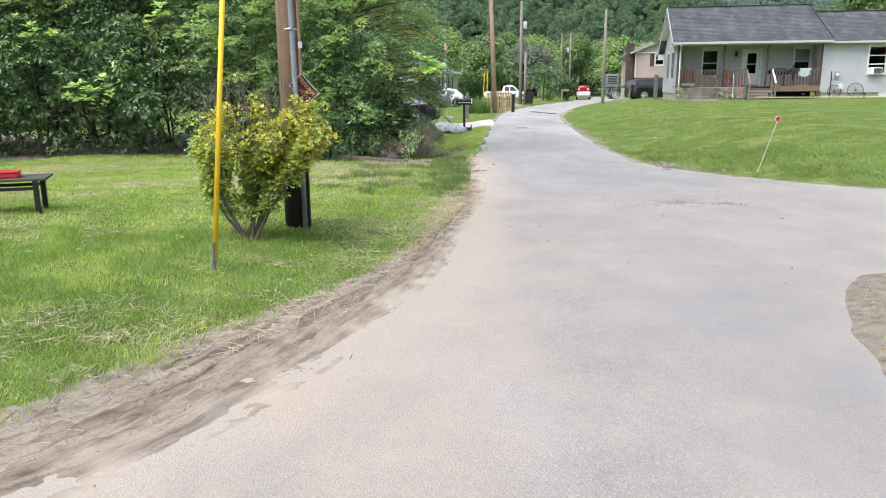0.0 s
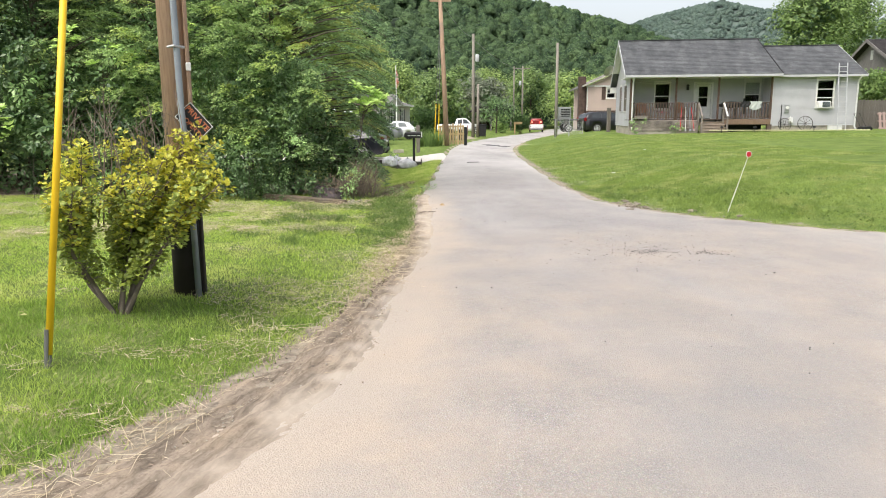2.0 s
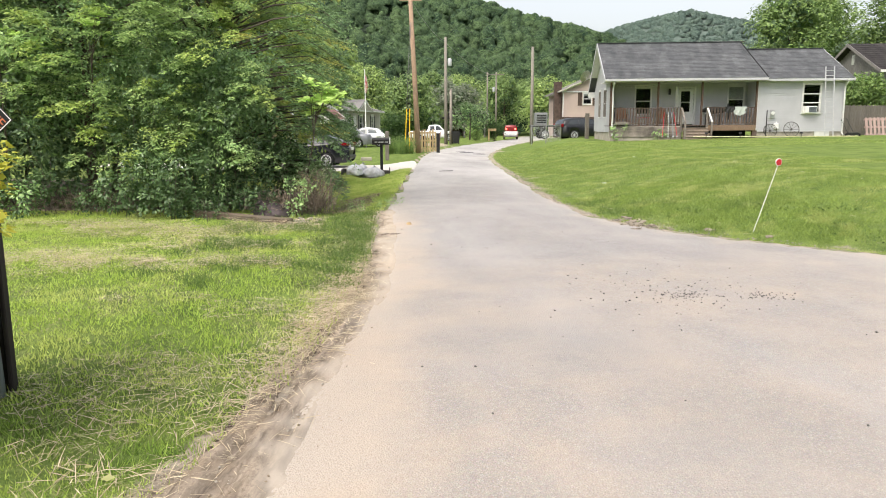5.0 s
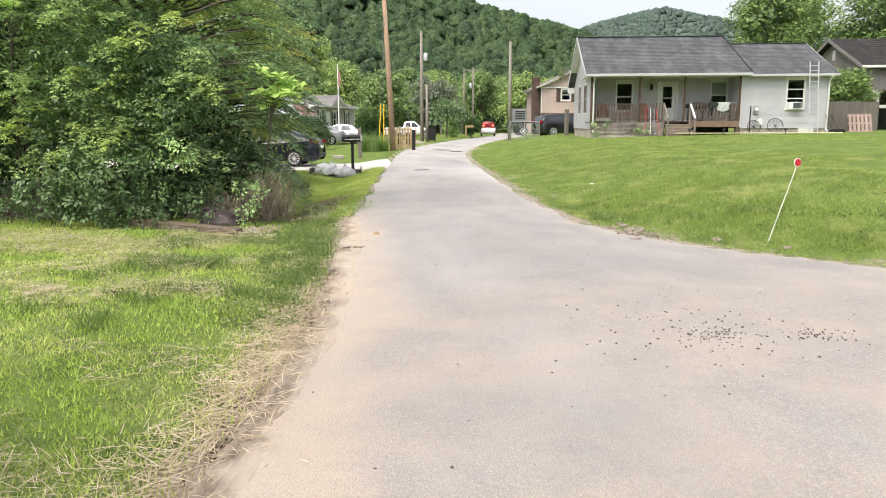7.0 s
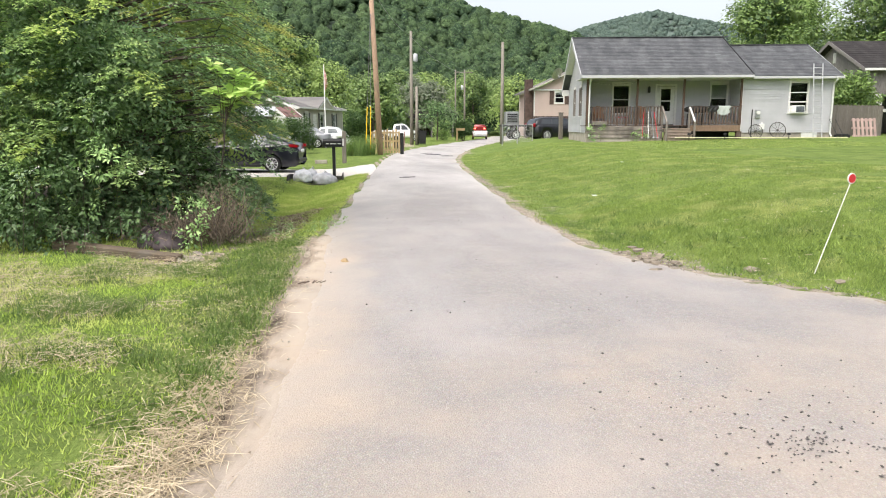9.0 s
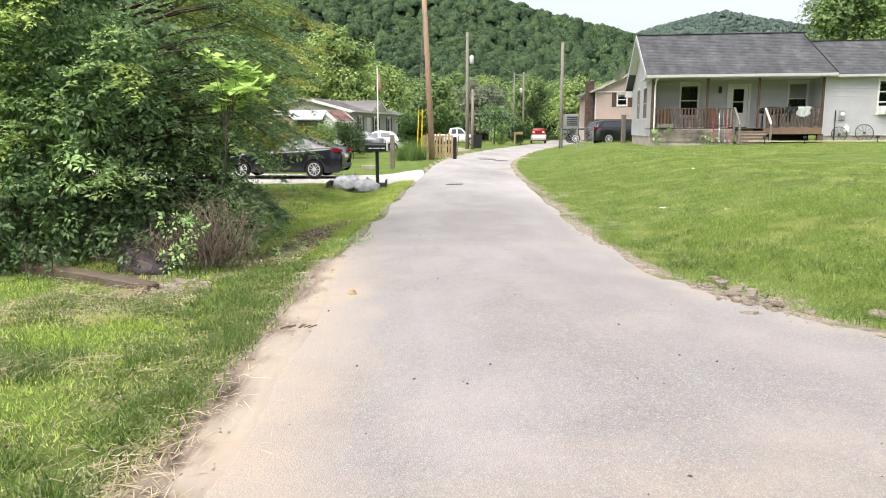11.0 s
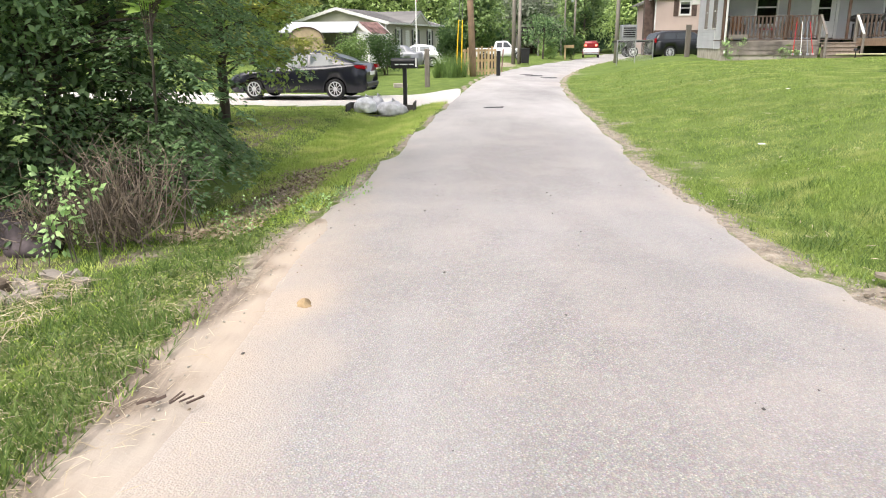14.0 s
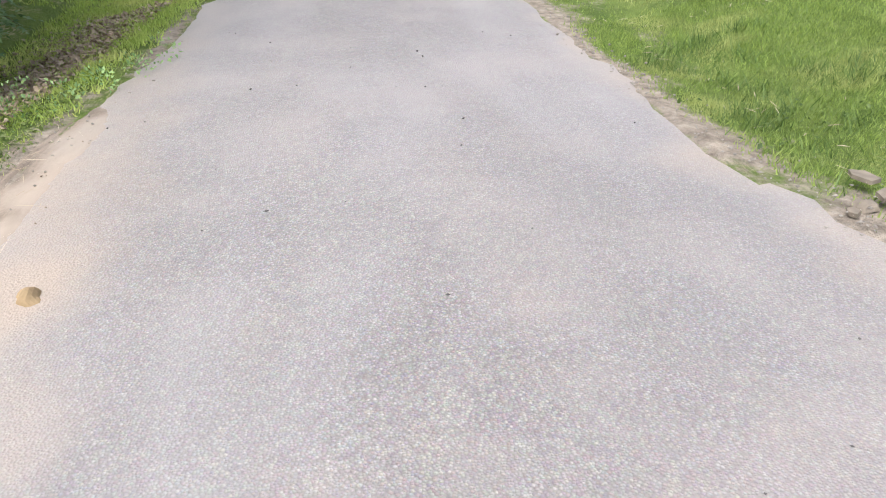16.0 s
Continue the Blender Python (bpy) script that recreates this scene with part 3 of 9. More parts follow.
def siding(bm, length, z0, z1, holes, lap=0.125, proud=0.045, top=None):
    """Lapped boards on the plane y = 0, facing -y; top(x0, x1) may cap the height for gables."""
    z = z0
    while z < z1 - 1e-3:
        hi = min(z + lap, z1)
        a, b = (0.0, length) if top is None else top(z)
        for p, q in spans(a, b, [(h[0], h[1]) for h in holes if h[2] < hi - 0.02 and h[3] > z + 0.02]):
            v = [bm.verts.new(c) for c in ((p, -proud, z), (q, -proud, z), (q, -0.003, hi), (p, -0.003, hi), (p, 0.0, z), (q, 0.0, z))]
            bm.faces.new((v[0], v[1], v[2], v[3]))
            bm.faces.new((v[4], v[5], v[1], v[0]))
        z += lap
    return bm


def wall_slab(bm, length, z0, z1, holes, y0=0.0, y1=0.12):
    """A wall of real thickness with openings cut through it."""
    xs = sorted({0.0, length, *[h[0] for h in holes], *[h[1] for h in holes]})
    for a, b in zip(xs, xs[1:]):
        mid = (a + b) / 2
        for p, q in spans(z0, z1, [(h[2], h[3]) for h in holes if h[0] <= mid <= h[1]]):
            box(bm, a, b, y0, y1, p, q)
    return bm


def window_unit(parent, w, h, m, glass=True, blind=0.0, lites=2, name="window", frame_mat=None):
    """A sash window: outer frame, sash bars, pane, with a blind part of the way down."""
    win = thing(name, "", "")
    win.parent = parent
    win.matrix_local = m
    bm = bmesh.new()
    t = 0.085
    for a in ((0, t, 0, h), (w - t, w, 0, h), (t, w - t, h - t, h), (t, w - t, 0, t)):
        box(bm, a[0], a[1], -0.07, 0.06, a[2], a[3], 0.006)
    part("window_frame", bm, frame_mat or M_TRIM, win)
    for i in range(1, lites):
        part("sash_bar", boxed(t, w - t, -0.03, 0.03, t + i * (h - 2 * t) / lites - 0.03, t + i * (h - 2 * t) / lites + 0.03, bevel=0.004), M_TRIM, win)
    part("head_trim", boxed(-0.02, w + 0.02, -0.055, -0.002, h + 0.002, h + 0.14, bevel=0.006), M_TRIM, win)
    part("window_sill", boxed(-0.04, w + 0.04, -0.09, 0.0, -0.05, -0.002, bevel=0.006), M_TRIM, win)
    if glass:
        part("pane", boxed(t, w - t, 0.005, 0.012, t, h - t), M_GLASS, win).visible_shadow = False
    else:
        # Dark sheet instead of glass: the window's darkness is put into its colour.
        part("screen", boxed(t, w - t, 0.005, 0.012, t, h - t), M_BLACK, win, "dark sheet in place of window glass")
    if blind:
        part("blind", boxed(t, w - t, 0.05, 0.06, t + (h - 2 * t) * (1 - blind), h - t), M_CURTAIN, win)
    return win


# ---- the white house on the rise ----
HOUSE = pose(15.29, 47.18, 0.86, 0, 0, -8.57)
FLOOR = 0.70
EAVE = 3.22
house = thing("white_house", "single-storey white-sided house with grey shingle roof and porch", "house", HOUSE)


def wall_part(name, m, length, z0, z1, holes, top=None):
    """A sided wall: slab of full thickness and lapped boards on its face."""
    w = part(name, wall_slab(bmesh.new(), length, z0, z1, holes, 0.004, 0.13), M_DARKROOM, house)
    w.matrix_local = m
    s = part("siding", siding(bmesh.new(), length, z0, z1, holes), M_SIDING, w, "white horizontal lap siding")
    return w


DOOR_HOLE = (4.22, 5.2, FLOOR + 0.02, FLOOR + 2.12)
WIN1, WIN2 = (1.75, 2.75, 1.28, 2.9), (7.1, 8.1, 1.35, 2.95)
WIN3 = (2.42, 3.46, 1.32, 2.95)
wall_part("wall", pose(0.1, 1.7, 0), 8.15, 0.3, EAVE, [tuple(np.subtract(DOOR_HOLE, (0.1, 0.1, 0, 0))), tuple(np.subtract(WIN1, (0.1, 0.1, 0, 0))), tuple(np.subtract(WIN2, (0.1, 0.1, 0, 0)))])
wall_part("wall", pose(8.25, 0.0, 0), 4.75, 0.3, EAVE, [WIN3])
wall_part("wall", pose(0.1, 6.8, 0, 0, 0, -90), 6.7, 0.3, EAVE - 0.25, [(2.3, 2.95, 1.2, 2.75), (4.5, 5.3, 1.2, 2.75)])
wall_part("wall", pose(13.0, 0.0, 0, 0, 0, 90), 6.8, 0.3, EAVE - 0.25, [])
wall_part("wall", pose(13.0, 6.8, 0, 0, 0, 180), 12.9, 0.3, EAVE - 0.25, [])
wall_part("wall", pose(8.26, 1.7, 0, 0, 0, -90), 1.7, 0.3, EAVE, [])
for win, y, ln in ((WIN1, 1.7, 0.0), (WIN2, 1.7, 0.5)):
    window_unit(house, win[1] - win[0], win[3] - win[2], pose(win[0], y, win[2]), blind=ln)
window_unit(house, 1.04, 1.63, pose(8.25 + 2.42, 0.0, 1.32), blind=0.0, lites=3)
for a, b in ((2.3, 0.65), (4.5, 0.8)):
    window_unit(house, b, 1.55, pose(0.1, 6.8 - a, 1.2, 0, 0, -90), False, frame_mat=M_GREYWOOD)
part("interior_floor", boxed(0.2, 12.9, 1.85, 6.7, FLOOR - 0.1, FLOOR), M_DARKROOM, house)
part("interior_ceiling", boxed(0.12, 12.98, 0.15, 6.78, EAVE - 0.02, EAVE + 0.06), M_DARKROOM, house)
part("foundation", wall_slab(bmesh.new(), 4.7, -0.3, 0.3, [(3.2, 4.05, 0.05, 0.3)], 0.02, 0.22), M_BLOCK, house).matrix_local = pose(8.27, 0, 0)
part("foundation", boxed(0.12, 0.35, 1.75, 6.75, -0.3, 0.3), M_BLOCK, house, "cream-painted block foundation")
part("basement_window", boxed(11.49, 12.3, -0.03, 0.05, 0.04, 0.3, bevel=0.01), M_TRIM, house)


def roof_slope(name, u0, u1, v0, z0, v1, z1, parent, mat, rows, u0b=None, u1b=None, thick=0.12):
    """Courses of shingles from the eave (v0, z0) to the ridge (v1, z1)."""
    u0b, u1b = u0 if u0b is None else u0b, u1 if u1b is None else u1b
    bm = bmesh.new()
    n = Vector((0, z0 - z1, v1 - v0) if v1 > v0 else (0, z1 - z0, v0 - v1)).normalized()
    deck = [bm.verts.new(c) for c in ((u0, v0, z0), (u1, v0, z0), (u1b, v1, z1), (u0b, v1, z1))]
    low = [bm.verts.new(v.co - n * thick) for v in deck]
    bm.faces.new(deck), bm.faces.new(low[::-1])
    for i in range(4):
        bm.faces.new((deck[i], low[i], low[(i + 1) % 4], deck[(i + 1) % 4]))
    r = random.Random(5)
    for i in range(rows):
        a, b = i / rows, min(1.0, (i + 1.12) / rows)
        at = u0 + (u0b - u0) * a - r.random() * 0.3
        end = u1 + (u1b - u1) * a
        while at < end:
            w = 0.30 + 0.06 * r.random()
            p, q = max(at, u0 + (u0b - u0) * a), min(at + w - 0.006, end)
            at += w
            if q - p < 0.03:
                continue
            lift = 0.014 + 0.004 * r.random()
            lo = [Vector((p, v0 + (v1 - v0) * a, z0 + (z1 - z0) * a)) + n * lift, Vector((q, v0 + (v1 - v0) * a, z0 + (z1 - z0) * a)) + n * lift]
            hi = [Vector((q, v0 + (v1 - v0) * b, z0 + (z1 - z0) * b)) + n * 0.004, Vector((p, v0 + (v1 - v0) * b, z0 + (z1 - z0) * b)) + n * 0.004]
            vs = [bm.verts.new(c) for c in lo + hi] + [bm.verts.new(c - n * 0.012) for c in lo]
            bm.faces.new(vs[:4])
            bm.faces.new((vs[4], vs[5], vs[1], vs[0]))
    bmesh.ops.recalc_face_normals(bm, faces=[f for f in bm.faces if len(f.verts) == 4][:6])
    return part(name, bm, mat, parent)


RIDGE_V, RIDGE_Z = 3.4, 5.6
roof_slope("roof", -0.3, 8.6, -0.5, EAVE + 0.06, RIDGE_V, RIDGE_Z, house, M_SHINGLE, 26, -0.3, 8.15)
# Black strip drawn in so the step between the two roofs shows.
part("rake_edge", beam(bmesh.new(), (8.62, -0.5, EAVE + 0.04), (8.17, RIDGE_V, RIDGE_Z - 0.02), 0.03, 0.14), M_BLACK, house)
roof_slope("roof", 8.6, -0.3, 7.3, 2.85, RIDGE_V, RIDGE_Z, house, M_SHINGLE, 10, 8.3, -0.3)
roof_slope("roof", 8.0, 13.3, -0.35, EAVE, RIDGE_V, RIDGE_Z - 0.45, house, M_SHINGLE, 22, 8.0, 13.0)
roof_slope("roof", 13.3, 8.0, 7.2, 2.85, RIDGE_V, RIDGE_Z - 0.45, house, M_SHINGLE, 10, 13.0, 8.0)
bm = bmesh.new()
for a, b in ((-0.3, 8.45), (8.2, 13.0)):
    beam(bm, (a, RIDGE_V, (RIDGE_Z if a < 0 else RIDGE_Z - 0.45) + 0.02), (b, RIDGE_V, (RIDGE_Z if a < 0 else RIDGE_Z - 0.45) + 0.02), 0.26, 0.03)
part("ridge_cap", bm, M_SHINGLE, house)


def gable(u, face, zr, v0, z0, v1, z1):
    """A gable end: sided triangle between the two slopes."""
    z = min(z0, z1) - 0.05
    while z < zr - 0.1:
        a = v0 + (RIDGE_V - v0) * max(0.0, (z - z0) / (zr - z0)) + 0.05
        b = v1 + (RIDGE_V - v1) * max(0.0, (z - z1) / (zr - z1)) - 0.05
        part("gable_board", boxed(u - 0.016 if face < 0 else u, u if face < 0 else u + 0.016, a, b, z, z + 0.1), M_SIDING, house)
        z += 0.115


gable(0.1, -1, RIDGE_Z - 0.15, 0.0, EAVE + 0.0, 6.8, 2.95)
gable(13.0, 1, RIDGE_Z - 0.6, 0.0, EAVE - 0.1, 6.8, 2.95)
bm = bmesh.new()
prism(bm, [(0.15, EAVE - 0.3), (RIDGE_V, RIDGE_Z - 0.2), (6.6, 2.8)], "x", 0.11, 0.16)
bm2 = bmesh.new()
part("gable_backing", bm, M_SIDING, house)
prism(bm2, [(0.15, EAVE - 0.3), (RIDGE_V, RIDGE_Z - 0.65), (6.6, 2.8)], "x", 12.9, 12.98)
part("gable_backing", bm2, M_SIDING, house)


def trim_run(name, p, q, w, h):
    return part(name, beam(bmesh.new(), p, q, w, h), M_SIDING, house)


trim_run("gutter", (-0.3, -0.56, EAVE - 0.02), (8.6, -0.56, EAVE - 0.02), 0.12, 0.13)
trim_run("gutter", (8.62, -0.41, EAVE - 0.08), (13.3, -0.41, EAVE - 0.08), 0.12, 0.12)
trim_run("rake_board", (-0.32, -0.5, EAVE - 0.04), (-0.32, RIDGE_V, RIDGE_Z - 0.08), 0.03, 0.24)
trim_run("rake_board", (-0.31, 7.3, 2.77), (-0.31, RIDGE_V, RIDGE_Z - 0.08), 0.03, 0.2)
trim_run("rake_board", (13.31, -0.35, EAVE - 0.1), (13.01, RIDGE_V, RIDGE_Z - 0.53), 0.03, 0.18)
for a, b in (((-0.5, EAVE - 0.08), (RIDGE_V, RIDGE_Z - 0.16)), ((7.3, 2.73), (RIDGE_V, RIDGE_Z - 0.16))):
    part("rake_soffit", beam(bmesh.new(), (-0.1, *a), (-0.1, *b), 0.40, 0.02), M_TRIM, house)
part("eave_return", boxed(-0.3, 0.09, 6.82, 7.36, 2.5, 2.84), M_TRIM, house)
part("porch_ceiling", boxed(-0.25, 8.58, -0.48, 1.72, EAVE - 0.12, EAVE - 0.07), M_TRIM, house)
part("soffit", boxed(8.6, 13.2, -0.34, 0.02, EAVE - 0.16, EAVE - 0.13), M_TRIM, house)
for x, y in ((0.22, -0.12), (12.93, -0.12)):
    part("downspout", tube(bmesh.new(), [(x, -0.5, EAVE - 0.08), (x, -0.45, EAVE - 0.2), (x, y, EAVE - 0.42), (x, y, 0.25), (x, y - 0.18, 0.1)], 0.045, 8), M_TRIM, house)
for u in (8.25, 12.97):
    part("corner_board", boxed(u - 0.03, u + 0.05, -0.03, 0.05, 0.28, EAVE - 0.02), M_TRIM, house)
part("corner_board", boxed(0.06, 0.13, 1.62, 1.72, 0.28, EAVE), M_TRIM, house)

M_POSTWOOD = wood("dark_brown_post_wood", (0.06, 0.035, 0.025), (0.14, 0.085, 0.06))
# porch: deck, skirting, steps, posts, rails
for i in range(13):
    u = 0.05 + i * (8.15 / 13)
    part("deck_board", boxed(0.05, 8.2, -0.1 + i * 0.138, 0.03 + i * 0.138, FLOOR - 0.06, FLOOR - 0.02), M_DECKWOOD, house)
M_RIMWOOD = wood("orange_brown_rim_wood", (0.15, 0.10, 0.068), (0.29, 0.20, 0.14))
part("rim_joist", boxed(5.55, 8.22, -0.14, -0.1, FLOOR - 0.33, FLOOR - 0.01, bevel=0.005), M_RIMWOOD, house, "brown rim board of the porch deck")
part("porch_base", boxed(0.1, 4.1, -0.14, 1.65, -0.3, FLOOR - 0.07), M_BLOCK, house, "stained grey masonry under the porch")
M_STEPWOOD = wood("worn_step_wood", (0.22, 0.17, 0.13), (0.42, 0.36, 0.30))
M_ROUGHBOARD = plain("stained_masonry", (0.27, 0.235, 0.21), 0.95, vary=0.4, scale=2.2, grain=16, bump=0.5)
for i in range(3):
    part("skirting_board", boxed(0.06, 4.08, -0.19, -0.145, 0.02 + i * 0.2, 0.2 + i * 0.2), M_ROUGHBOARD, house)
part("porch_pier", boxed(8.05, 8.3, -0.12, 0.12, -0.3, FLOOR - 0.33), M_DECKWOOD, house)
# Black slab closes the back of the open space under the porch.
part("porch_back_pier", boxed(5.5, 8.2, 1.5, 1.66, -0.3, FLOOR - 0.07), M_BLACK, house)
for i in range(4):
    part("step", boxed(4.12, 5.5, -0.16 - 0.27 * (4 - i) + 0.0, -0.13 - 0.27 * (3 - i), FLOOR - 0.2 - 0.16 * (3 - i), FLOOR - 0.16 - 0.16 * (3 - i), bevel=0.006), M_STEPWOOD, house)
    part("riser", boxed(4.14, 5.48, -0.12 - 0.27 * (4 - i), -0.1 - 0.27 * (4 - i), -0.1, FLOOR - 0.2 - 0.16 * (3 - i)), M_STEPWOOD, house)
for u in (0.12, 2.76, 5.2, 8.2):
    part("porch_post", boxed(u - 0.05, u + 0.05, -0.08, 0.02, FLOOR - 0.02, EAVE - 0.1, bevel=0.006), M_POSTWOOD, house)


def railing(u0, u1, mat):
    rail = thing("railing", "", "")
    rail.parent = house
    n = int((u1 - u0) / 0.16)
    part("top_rail", boxed(u0, u1, -0.14, -0.02, FLOOR + 0.93, FLOOR + 0.97), mat, rail)
    part("bottom_rail", boxed(u0, u1, -0.10, -0.06, FLOOR + 0.08, FLOOR + 0.13), mat, rail)
    me = boxed(-0.038, 0.038, -0.135, -0.1, FLOOR + 0.03, FLOOR + 0.95)
    first = part("baluster", me, mat, rail)
    first.location.x = u0 + 0.05
    for i in range(1, n):
        b = first.copy()
        scene.collection.objects.link(b)
        b.location.x = u0 + 0.05 + i * (u1 - u0 - 0.1) / (n - 1)
    return rail


railing(0.2, 4.05, M_DECKWOOD)
railing(5.55, 8.15, M_DECKWOOD)
for u in (4.08, 5.52):
    part("newel", boxed(u - 0.05, u + 0.05, -0.17, -0.07, -0.15 if u > 5 else 0.0, FLOOR + 1.0, bevel=0.005), M_GREYWOOD, house)
    part("stair_newel", boxed(u - 0.045, u + 0.045, -1.16, -1.07, -0.1, 0.85, bevel=0.005), M_GREYWOOD, house)
    part("handrail", beam(bmesh.new(), (u, -1.14, 0.86), (u, -0.12, FLOOR + 0.95), 0.09, 0.05), M_GREYWOOD if u < 5 else M_TRIM, house)

# front door
door = thing("door", "", "")
door.parent = house
tagged(door, "white storm door with tall dark glass")
bm = bmesh.new()
for a in ((4.12, 4.24, FLOOR, FLOOR + 2.22), (5.18, 5.3, FLOOR, FLOOR + 2.22), (4.24, 5.18, FLOOR + 2.1, FLOOR + 2.22)):
    box(bm, a[0], a[1], 1.64, 1.72, a[2], a[3], 0.008)
part("door_frame", bm, M_TRIM, door)
bm = bmesh.new()
for a in ((4.25, 4.45, FLOOR + 0.03, FLOOR + 2.09), (4.97, 5.17, FLOOR + 0.03, FLOOR + 2.09), (4.45, 4.97, FLOOR + 0.03, FLOOR + 0.75), (4.45, 4.97, FLOOR + 1.95, FLOOR + 2.09), (4.45, 4.97, FLOOR + 1.28, FLOOR + 1.34)):
    box(bm, a[0], a[1], 1.69, 1.73, a[2], a[3], 0.005)
part("door_leaf", bm, M_TRIM, door)
part("pane", boxed(4.45, 4.97, 1.705, 1.712, FLOOR + 0.75, FLOOR + 1.95), M_GLASS, door).visible_shadow = False
part("door_handle", boxed(4.30, 4.33, 1.63, 1.69, FLOOR + 0.95, FLOOR + 1.1, bevel=0.006), M_METAL, door)

# ---- foliage materials ----
M_BARK = wood("rough_bark", (0.06, 0.05, 0.04), (0.15, 0.125, 0.10), by_object=False)
M_TWIG = plain("dry_twigs", (0.22, 0.18, 0.15), 0.95, vary=0.3)
M_STEM = plain("brown_shrub_stem", (0.15, 0.125, 0.105), 0.9, vary=0.3)
M_LEAF_DEEP = leaf("deep_green_leaves", (0.105, 0.20, 0.092), (0.32, 0.48, 0.20), gloss=0.4, glow=0.34)
M_LEAF_MID = leaf("mid_green_leaves", (0.20, 0.33, 0.12), (0.52, 0.68, 0.26), gloss=0.42, glow=0.42)
M_LEAF_LIGHT = leaf("fresh_green_leaves", (0.33, 0.46, 0.12), (0.64, 0.77, 0.25), gloss=0.42, glow=0.45)
M_LEAF_YELLOW = leaf("yellowing_green_leaves", (0.42, 0.45, 0.11), (0.72, 0.72, 0.24), gloss=0.45, glow=0.45)
M_LEAF_LIME = leaf("broad_lime_leaves", (0.40, 0.60, 0.14), (0.66, 0.86, 0.30), gloss=0.4, glow=0.4)
M_LEAF_VINE = leaf("vine_leaves", (0.19, 0.34, 0.12), (0.46, 0.66, 0.26), gloss=0.36, glow=0.22)
M_LEAF_BRAMBLE_SHADE = leaf("bramble_and_shade_leaves", (0.05, 0.105, 0.045), (0.19, 0.30, 0.115), gloss=0.34, glow=0.22)
M_LEAF_BACK = leaf("yard_tree_leaves", (0.08, 0.155, 0.05), (0.33, 0.47, 0.14), gloss=0.45, glow=0.3, depth=0.8, patch=0.35)
# Darker leaf colour stands for the shade inside crowns and thicket.
M_LEAF_INNER = leaf("shade_coloured_inner_leaves", (0.06, 0.12, 0.06), (0.19, 0.29, 0.12), gloss=0.5, glow=0.3)
M_LEAF_GOLD = leaf("gold_tipped_leaves", (0.40, 0.44, 0.06), (0.82, 0.75, 0.11), glow=0.3)
M_LEAF_GOLDGREEN = leaf("green_shrub_leaves", (0.14, 0.20, 0.045), (0.44, 0.51, 0.10), glow=0.25)
M_LEAF_FAR = leaf("far_wood_leaves", (0.16, 0.26, 0.09), (0.33, 0.45, 0.16), glow=0.3)
M_LEAF_FARLIT = leaf("far_wood_fresh_leaves", (0.25, 0.37, 0.11), (0.46, 0.59, 0.20), glow=0.3)
M_LEAF_HILL = leaf("hill_wood_leaves", (0.05, 0.095, 0.045), (0.12, 0.19, 0.075), glow=0.12, patch=0.16, depth=0.95, shade=0.42)
M_LEAF_HILLLIT = leaf("hill_wood_fresh_leaves", (0.075, 0.13, 0.05), (0.17, 0.25, 0.085), glow=0.12, patch=0.16, depth=0.95, shade=0.5)
M_LEAF_DARK = leaf("dark_shrub_and_shade_leaves", (0.035, 0.08, 0.028), (0.11, 0.19, 0.055))
M_LEAF_GREY = leaf("grey_dying_twig_leaves", (0.21, 0.25, 0.18), (0.38, 0.42, 0.31))


def limbs(bm, base, height, r0, spread, count, rand, lean=(0, 0)):
    """A tapered trunk with side limbs; returns the tips."""
    bx, by, bz = base
    trunk = [Vector((bx + lean[0] * t + 0.12 * math.sin(3 * t + bx) * t, by + lean[1] * t + 0.1 * math.sin(2.3 * t + by) * t, bz + height * t)) for t in (0, 0.2, 0.4, 0.6, 0.8, 0.95)]
    tube(bm, trunk, [r0, r0 * 0.85, r0 * 0.68, r0 * 0.5, r0 * 0.32, r0 * 0.12], 8)
    tips = [trunk[-1]]
    for i in range(count):
        t = 0.22 + 0.7 * i / count
        k = min(int(t / 0.2), 4)
        at = trunk[k].lerp(trunk[k + 1], t / 0.2 - k) if k < 4 else trunk[4]
        a = 2.4 * i + rand.random()
        reach = spread * (1.05 - 0.55 * t) * (0.7 + 0.5 * rand.random())
        tip = at + Vector((math.cos(a) * reach, math.sin(a) * reach, 0.35 * reach + 0.3 * rand.random()))
        bend = at.lerp(tip, 0.5) + Vector((0, 0, 0.12 * reach))
        tube(bm, [at, bend, tip], [r0 * 0.34 * (1.1 - t), r0 * 0.22 * (1.1 - t), 0.012], 5)
        tips += [tip, bend]
    return tips


